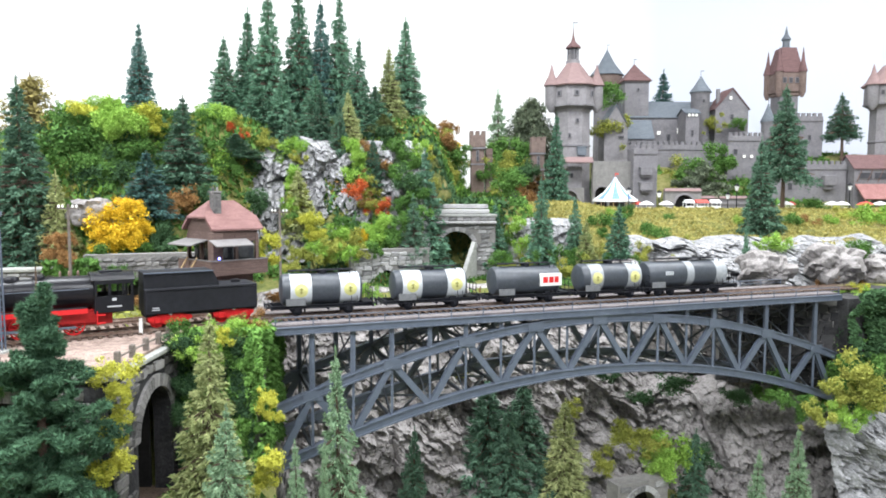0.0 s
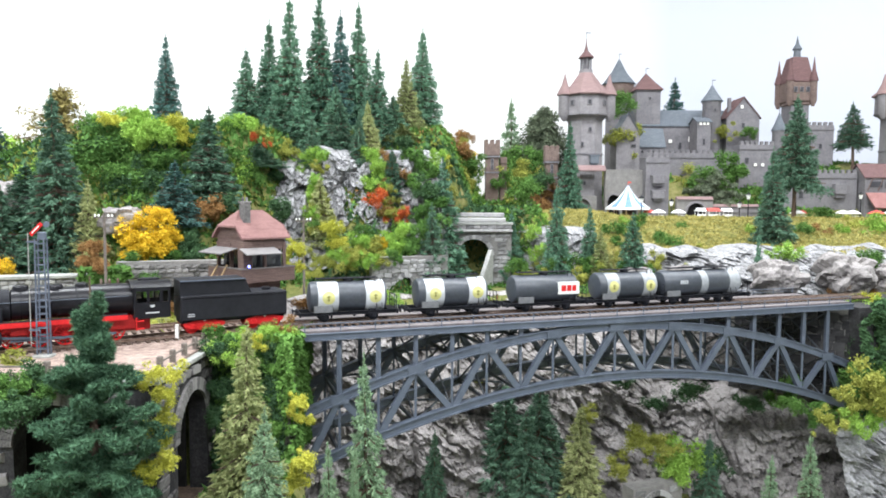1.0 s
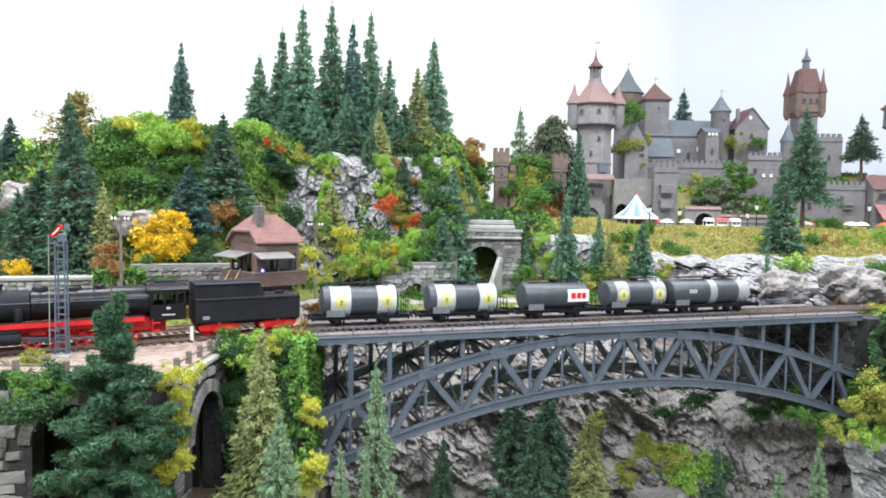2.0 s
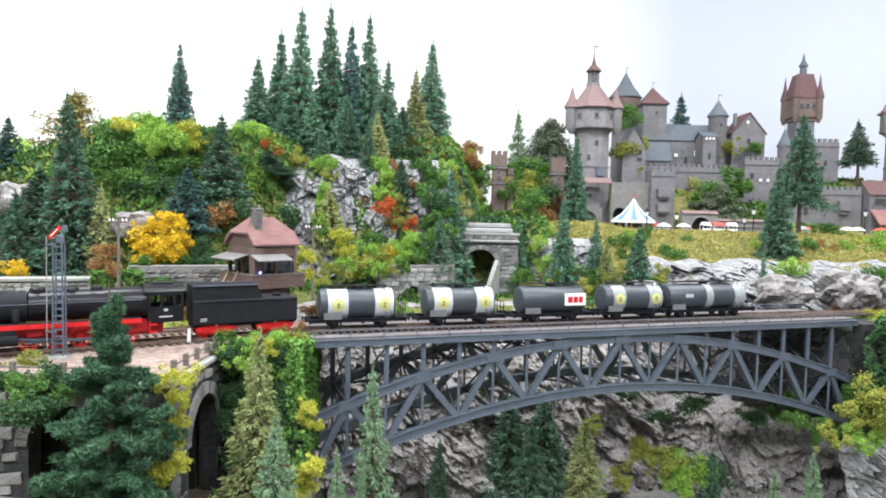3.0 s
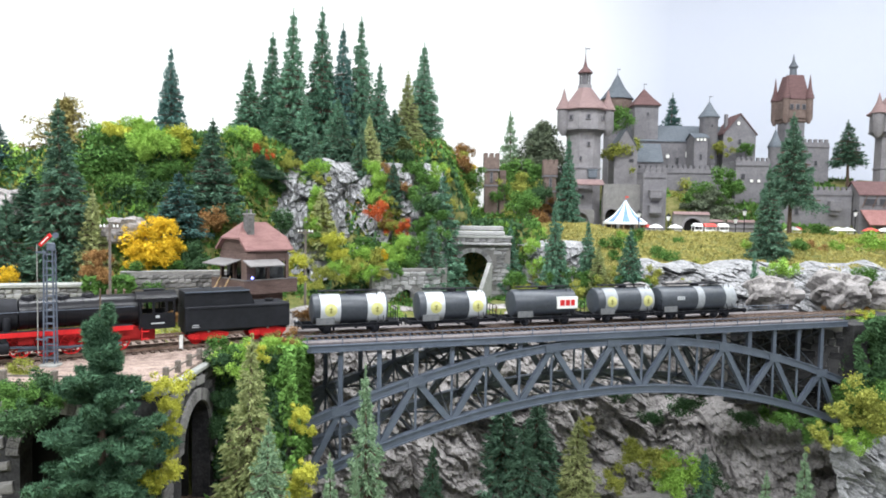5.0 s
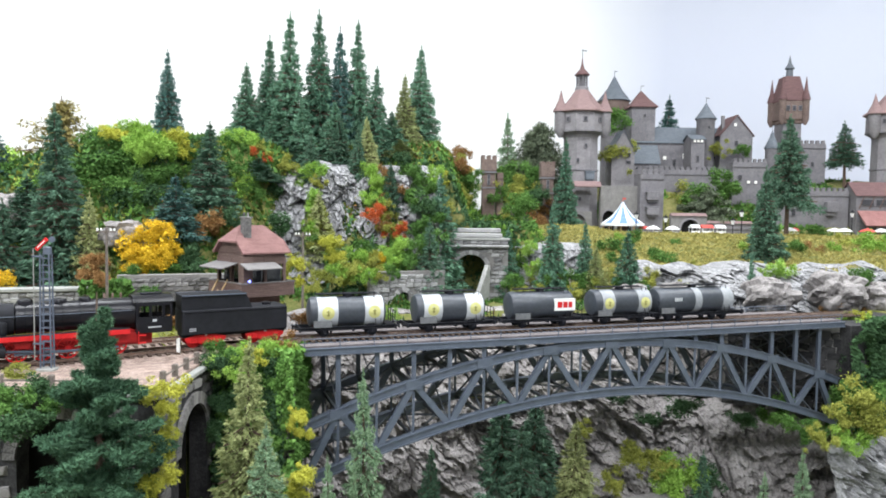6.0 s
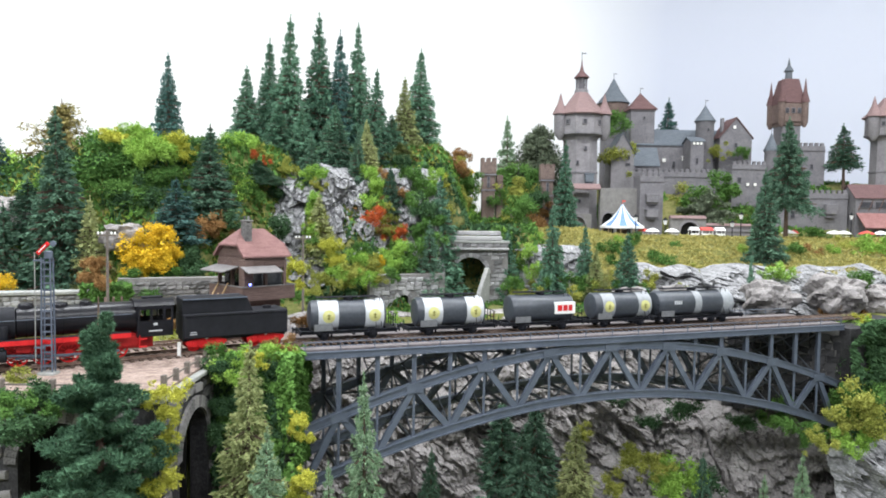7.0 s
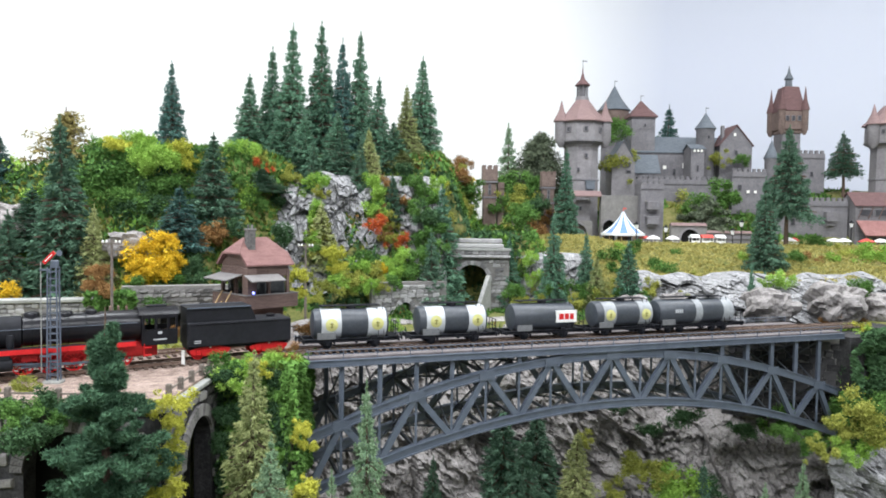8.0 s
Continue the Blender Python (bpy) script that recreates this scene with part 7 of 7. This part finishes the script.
for k in range(6):
    part("gallery_brace", Geo().beam((-0.058 + 0.022 * k, -0.032, 1.449), (-0.048 + 0.022 * k, -0.032, 1.474), 0.0012, 0.0016), WOOD, inn)
    part("lean_to_post", Geo().box((-0.056 + 0.022 * k, -0.062, 1.399), (0.0022, 0.0022, 0.028)), WOOD, inn)


def gate_tower(x, y, z0, z1, w):
    gt = empty("brick_gate_tower", "slender brown brick gate tower with battlements", "tower", Matrix.Translation((x, y, 0)), "brick gate towers")
    h = z1 - z0
    part("shaft", Geo().box((0, 0, (z0 + z1) / 2 - 0.012), (w * 0.84, w * 0.84, h - 0.024), ch=0.0008), BRICK, gt)
    part("head", Geo().box((0, 0, z1 - 0.018), (w, w, 0.022), ch=0.0008), BRICK, gt)
    for dz, k in ((0.031, 1.02), (0.060, 0.92)):
        part("string_course", Geo().box((0, 0, z1 - dz), (w * k, w * k, 0.003)), CASTLE, gt)
    me = Geo().box((0, 0, 0.004), (w * 0.24, w * 0.24, 0.009), ch=0.0004).mesh("merlon", BRICK)
    for sx in (-1, 0, 1):
        for sy in (-1, 0, 1):
            if sx or sy:
                part("merlon", me, None, gt, m=pose(sx * w * 0.38, sy * w * 0.38, z1 - 0.008))
    for zz in (z1 - 0.040, z1 - 0.050, z1 - 0.080):
        win(gt, 0, -w * 0.42, zz, 0.003, 0.008)


gate_tower(0.078, 1.34, 1.395, 1.536, 0.029)
gate_tower(0.193, 1.365, 1.395, 1.528, 0.027)
curtain("gate_wing", 0.094, 0.106, 1.335, 1.39, 1.505, BRICK, 0, "brown brick wing wall beside the gate tower", 0.03)
curtain("grey_garden_wall", 0.098, 0.180, 1.375, 1.385, 1.453, CASTLE, 0, "plain grey stone garden wall")


# ---- plaza ----
thing("plaza", Geo().box((0.60, 1.38, 1.3885), (0.95, 0.22, 0.007), ch=0.001), DECK, "pale paved castle plaza", "pavement", kind="structure")
STRIPE_BLUE = material("blue_canvas", (0.12, 0.22, 0.42), (0.20, 0.32, 0.54), size=0.01, rough=0.8, bump=0.2)
CANVAS = material("white_canvas", (0.74, 0.74, 0.74), (0.84, 0.84, 0.84), size=0.01, rough=0.8, bump=0.2)
RED_CANVAS = material("red_canvas", (0.50, 0.06, 0.05), (0.64, 0.12, 0.10), size=0.01, rough=0.8, bump=0.2)


def carousel(x, y, z):
    ca = empty("carousel_tent", "small carousel with blue and white striped tent roof", "carousel", Matrix.Translation((x, y, z)))
    n, r = 16, 0.040
    for k in range(n):
        a, b = 2 * math.pi * k / n, 2 * math.pi * (k + 1) / n
        g = Geo()
        prof = [(r, 0.021), (r * 0.55, 0.034), (r * 0.25, 0.048), (0.0015, 0.062)]
        vs = [(q * math.cos(t), q * math.sin(t), h) for q, h in prof for t in (a, b)]
        vs += [(q * math.cos(t), q * math.sin(t), h - 0.0012) for q, h in prof for t in (a, b)]
        fs = [(i * 2, i * 2 + 1, i * 2 + 3, i * 2 + 2) for i in range(3)] + [(8 + i * 2 + 2, 8 + i * 2 + 3, 8 + i * 2 + 1, 8 + i * 2) for i in range(3)] + [(0, 8, 9, 1)]
        part("roof_panel", g.add(vs, fs), STRIPE_BLUE if k % 2 else CANVAS, ca)
    part("valance", Geo().lathe([(r, 0.017), (r + 0.0008, 0.017), (r + 0.0008, 0.0215), (r, 0.0215)], n=24), CANVAS, ca, "white scalloped valance")
    for k in range(10):
        a = 2 * math.pi * k / 10
        part("pole", Geo().tube((r * 0.93 * math.cos(a), r * 0.93 * math.sin(a), 0), (r * 0.93 * math.cos(a), r * 0.93 * math.sin(a), 0.020), 0.0009, 6), TIMBER, ca)
    part("centre_drum", Geo().lathe([(0.010, 0), (0.010, 0.030)], n=12), BRICK, ca)
    part("platform", Geo().lathe([(r * 0.97, 0), (r * 0.97, 0.003)], n=24), TIMBER, ca)
    part("flag", Geo().tube((0, 0, 0.060), (0, 0, 0.070), 0.0005, 5).box((0.003, 0, 0.068), (0.006, 0.0004, 0.003)), RED_CANVAS, ca)


carousel(0.333, 1.335, 1.391)


def parasol(x, y, z, r, ma, label):
    pa = empty("parasol", label, "parasol", Matrix.Translation((x, y, z)), "plaza parasols")
    part("pole", Geo().tube((0, 0, 0), (0, 0, 0.017), 0.0006, 6), WHITE, pa)
    part("canopy", Geo().lathe([(r, 0.0105), (r * 1.02, 0.0112), (r * 0.6, 0.0150), (0.0006, 0.0175)], n=10), ma, pa)
    part("table", Geo().lathe([(0.0008, 0), (0.0008, 0.0055), (0.0060, 0.0056), (0.0060, 0.0064)], (0.003, -0.004, 0), 10), WHITE, pa)


for x, y, r, ma, lb in ((0.384, 1.31, 0.0135, CANVAS, "white cafe parasol over a small table"), (0.420, 1.31, 0.0140, CANVAS, "white cafe parasol over a small table"),
                        (0.372, 1.33, 0.0110, RED_CANVAS, "red cafe parasol over a small table"), (0.636, 1.305, 0.0135, CANVAS, "white cafe parasol over a small table"), (0.610, 1.32, 0.010, RED_CANVAS, "red cafe parasol over a small table"),
                        (0.728, 1.32, 0.0145, CANVAS, "white cafe parasol over a small table"), (0.755, 1.335, 0.0140, CANVAS, "white cafe parasol over a small table"), (0.790, 1.32, 0.0150, RED_CANVAS, "red cafe parasol over a small table"),
                        (0.826, 1.335, 0.014, CANVAS, "white cafe parasol over a small table"), (0.858, 1.325, 0.015, RED_CANVAS, "red cafe parasol over a small table"), (0.655, 1.325, 0.010, RED_CANVAS, "red cafe parasol over a small table")):
    parasol(x, y, 1.392, r, ma, lb)


def stall(x, y, z, w, ma, label):
    st = empty("market_stall", label, "market stall", Matrix.Translation((x, y, z)), "market stalls")
    for sx in (-1, 1):
        for sy in (-1, 1):
            part("post", Geo().tube((sx * w * 0.45, sy * 0.008, 0), (sx * w * 0.45, sy * 0.008, 0.016), 0.0006, 6), WHITE, st)
    part("awning", Geo().extrude([(-0.011, 0.0145), (0, 0.0200), (0.011, 0.0145), (0.011, 0.0137), (-0.011, 0.0137)], -w / 2, w / 2, pose(0, 0, 0, 0, 0, 90)), ma, st)
    part("counter", Geo().box((0, -0.006, 0.004), (w * 0.9, 0.006, 0.008), ch=0.0005), WHITE, st)


stall(0.470, 1.335, 1.392, 0.016, CANVAS, "white canvas market stall")
stall(0.491, 1.330, 1.392, 0.022, RED_CANVAS, "red and white canvas market stall")
stall(0.518, 1.335, 1.392, 0.018, CANVAS, "white canvas market stall")


def street_lamp(x, y, z0, z1):
    la = empty("street_lamp", "black street lamp with white lantern glass", "street lamp", Matrix.Translation((x, y, z0)), "plaza street lamps")
    h = z1 - z0
    part("post", Geo().lathe([(0.0024, 0), (0.0020, 0.004), (0.0010, 0.008), (0.0008, h - 0.014), (0.0016, h - 0.012)], n=8), BLACK_MATT, la)
    part("lantern_glass", Geo().lathe([(0.0022, h - 0.012), (0.0042, h - 0.004)], n=6), CANVAS, la, "white lantern glass")
    part("lantern_cap", Geo().lathe([(0.0050, h - 0.004), (0.0048, h - 0.003), (0.0012, h), (0.0004, h + 0.002)], n=6), BLACK_MATT, la)


for x, y, z1 in ((0.533, 1.275, 1.440), (0.407, 1.31, 1.428), (0.345, 1.285, 1.433), (0.766, 1.33, 1.442), (0.237, 1.36, 1.427), (0.528, 1.30, 1.425)):
    street_lamp(x, y, 1.385, z1)


# ---- large trees with spreading limbs ----
def broad_tree(x, y, z0, H, R, ma, label, seed, clumps=46, leaves=150, lsize=0.012, flat=0.6, lowest=0.12, slim=0.42, taper=0.75, tuft=1.0):
    rng = np.random.default_rng(seed)
    bt = empty("broad_tree", label, "tree", Matrix.Translation((x, y, z0)))
    g = Geo()
    top = Vector((0, 0, H * 0.96))
    g.tube((0, 0, -0.006), top * 0.5, R * 0.10, 8, R * 0.065)
    g.tube(top * 0.5, top, R * 0.065, 8, R * 0.01)
    P, D, S = [], [], []
    for k in range(clumps):
        f = lowest + (0.98 - lowest) * (k + 0.5) / clumps
        a = k * 2.4 + rng.uniform(-0.4, 0.4)
        r = R * min(1.0, 0.30 + 1.5 * (1 - f)) * rng.uniform(0.42, 1.10) * (1 - taper * max(0, f - 0.55) / 0.45)
        root = top * (f * 0.9)
        tip = Vector((root.x + r * math.cos(a), root.y + r * math.sin(a), root.z + 0.09 * H * rng.uniform(-0.9, 1.1)))
        g.tube(root, tip, R * 0.020, 5, R * 0.006)
        cr = R * rng.uniform(0.18, 0.38) * (1 - 0.35 * f) * tuft
        for j in range(4):
            c = np.array(root.lerp(tip, (0.28, 0.55, 0.8, 1.0)[j]))
            q = rng.normal(size=(leaves // 4, 3))
            q /= np.linalg.norm(q, axis=1, keepdims=True)
            q = q * rng.uniform(0.35, 1.0, (leaves // 4, 1)) ** 0.5 * cr * (0.8, 0.8, 0.95, 0.8)[j] * np.array([1, 1, flat])
            P.append(c + q)
            D.append(q / cr + rng.normal(size=q.shape) * 0.5 + np.array([0, 0, 0.15]))
            S.append(rng.uniform(0.6, 1.4, len(q)) * lsize)
    part("trunk", g, BARK, bt)
    part("crown", leaves_mesh("crown", np.concatenate(P), np.concatenate(D), np.concatenate(S), rng, [ma], slim), None, bt)


PINE_LEAF = leaf("deep_green_pine_needles", (0.020, 0.056, 0.032), (0.105, 0.205, 0.115))
broad_tree(-0.213, 0.425, 1.185, 0.198, 0.037, PINE_LEAF, "large deep green model pine in front of the terrace", 71, clumps=112, leaves=760, lsize=0.0036, lowest=0.24, slim=0.24, flat=0.6, taper=0.5, tuft=0.72)
LEAF_GREY = leaf("grey_green_leaves", (0.070, 0.090, 0.060), (0.225, 0.270, 0.175))
broad_tree(0.54, 1.46, 1.40, 0.10, 0.052, LEAF_GREY, "grey-green leafy model tree below the castle", 75, clumps=40, leaves=330, lsize=0.0055, lowest=0.15)
broad_tree(0.208, 1.600, 1.41, 0.238, 0.100, LEAF_GREY, "full olive-green model tree behind the great tower", 76, clumps=90, leaves=240, lsize=0.007, lowest=0.3, flat=0.9, taper=0.5)
LEAF_RUSSET = leaf("thin_russet_olive_leaves", (0.10, 0.085, 0.03), (0.32, 0.27, 0.10))
broad_tree(-0.535, 0.985, 1.46, 0.125, 0.060, LEAF_RUSSET, "thinly leaved olive-brown autumn model tree on the hill", 77, clumps=44, leaves=72, lsize=0.0055, lowest=0.35)
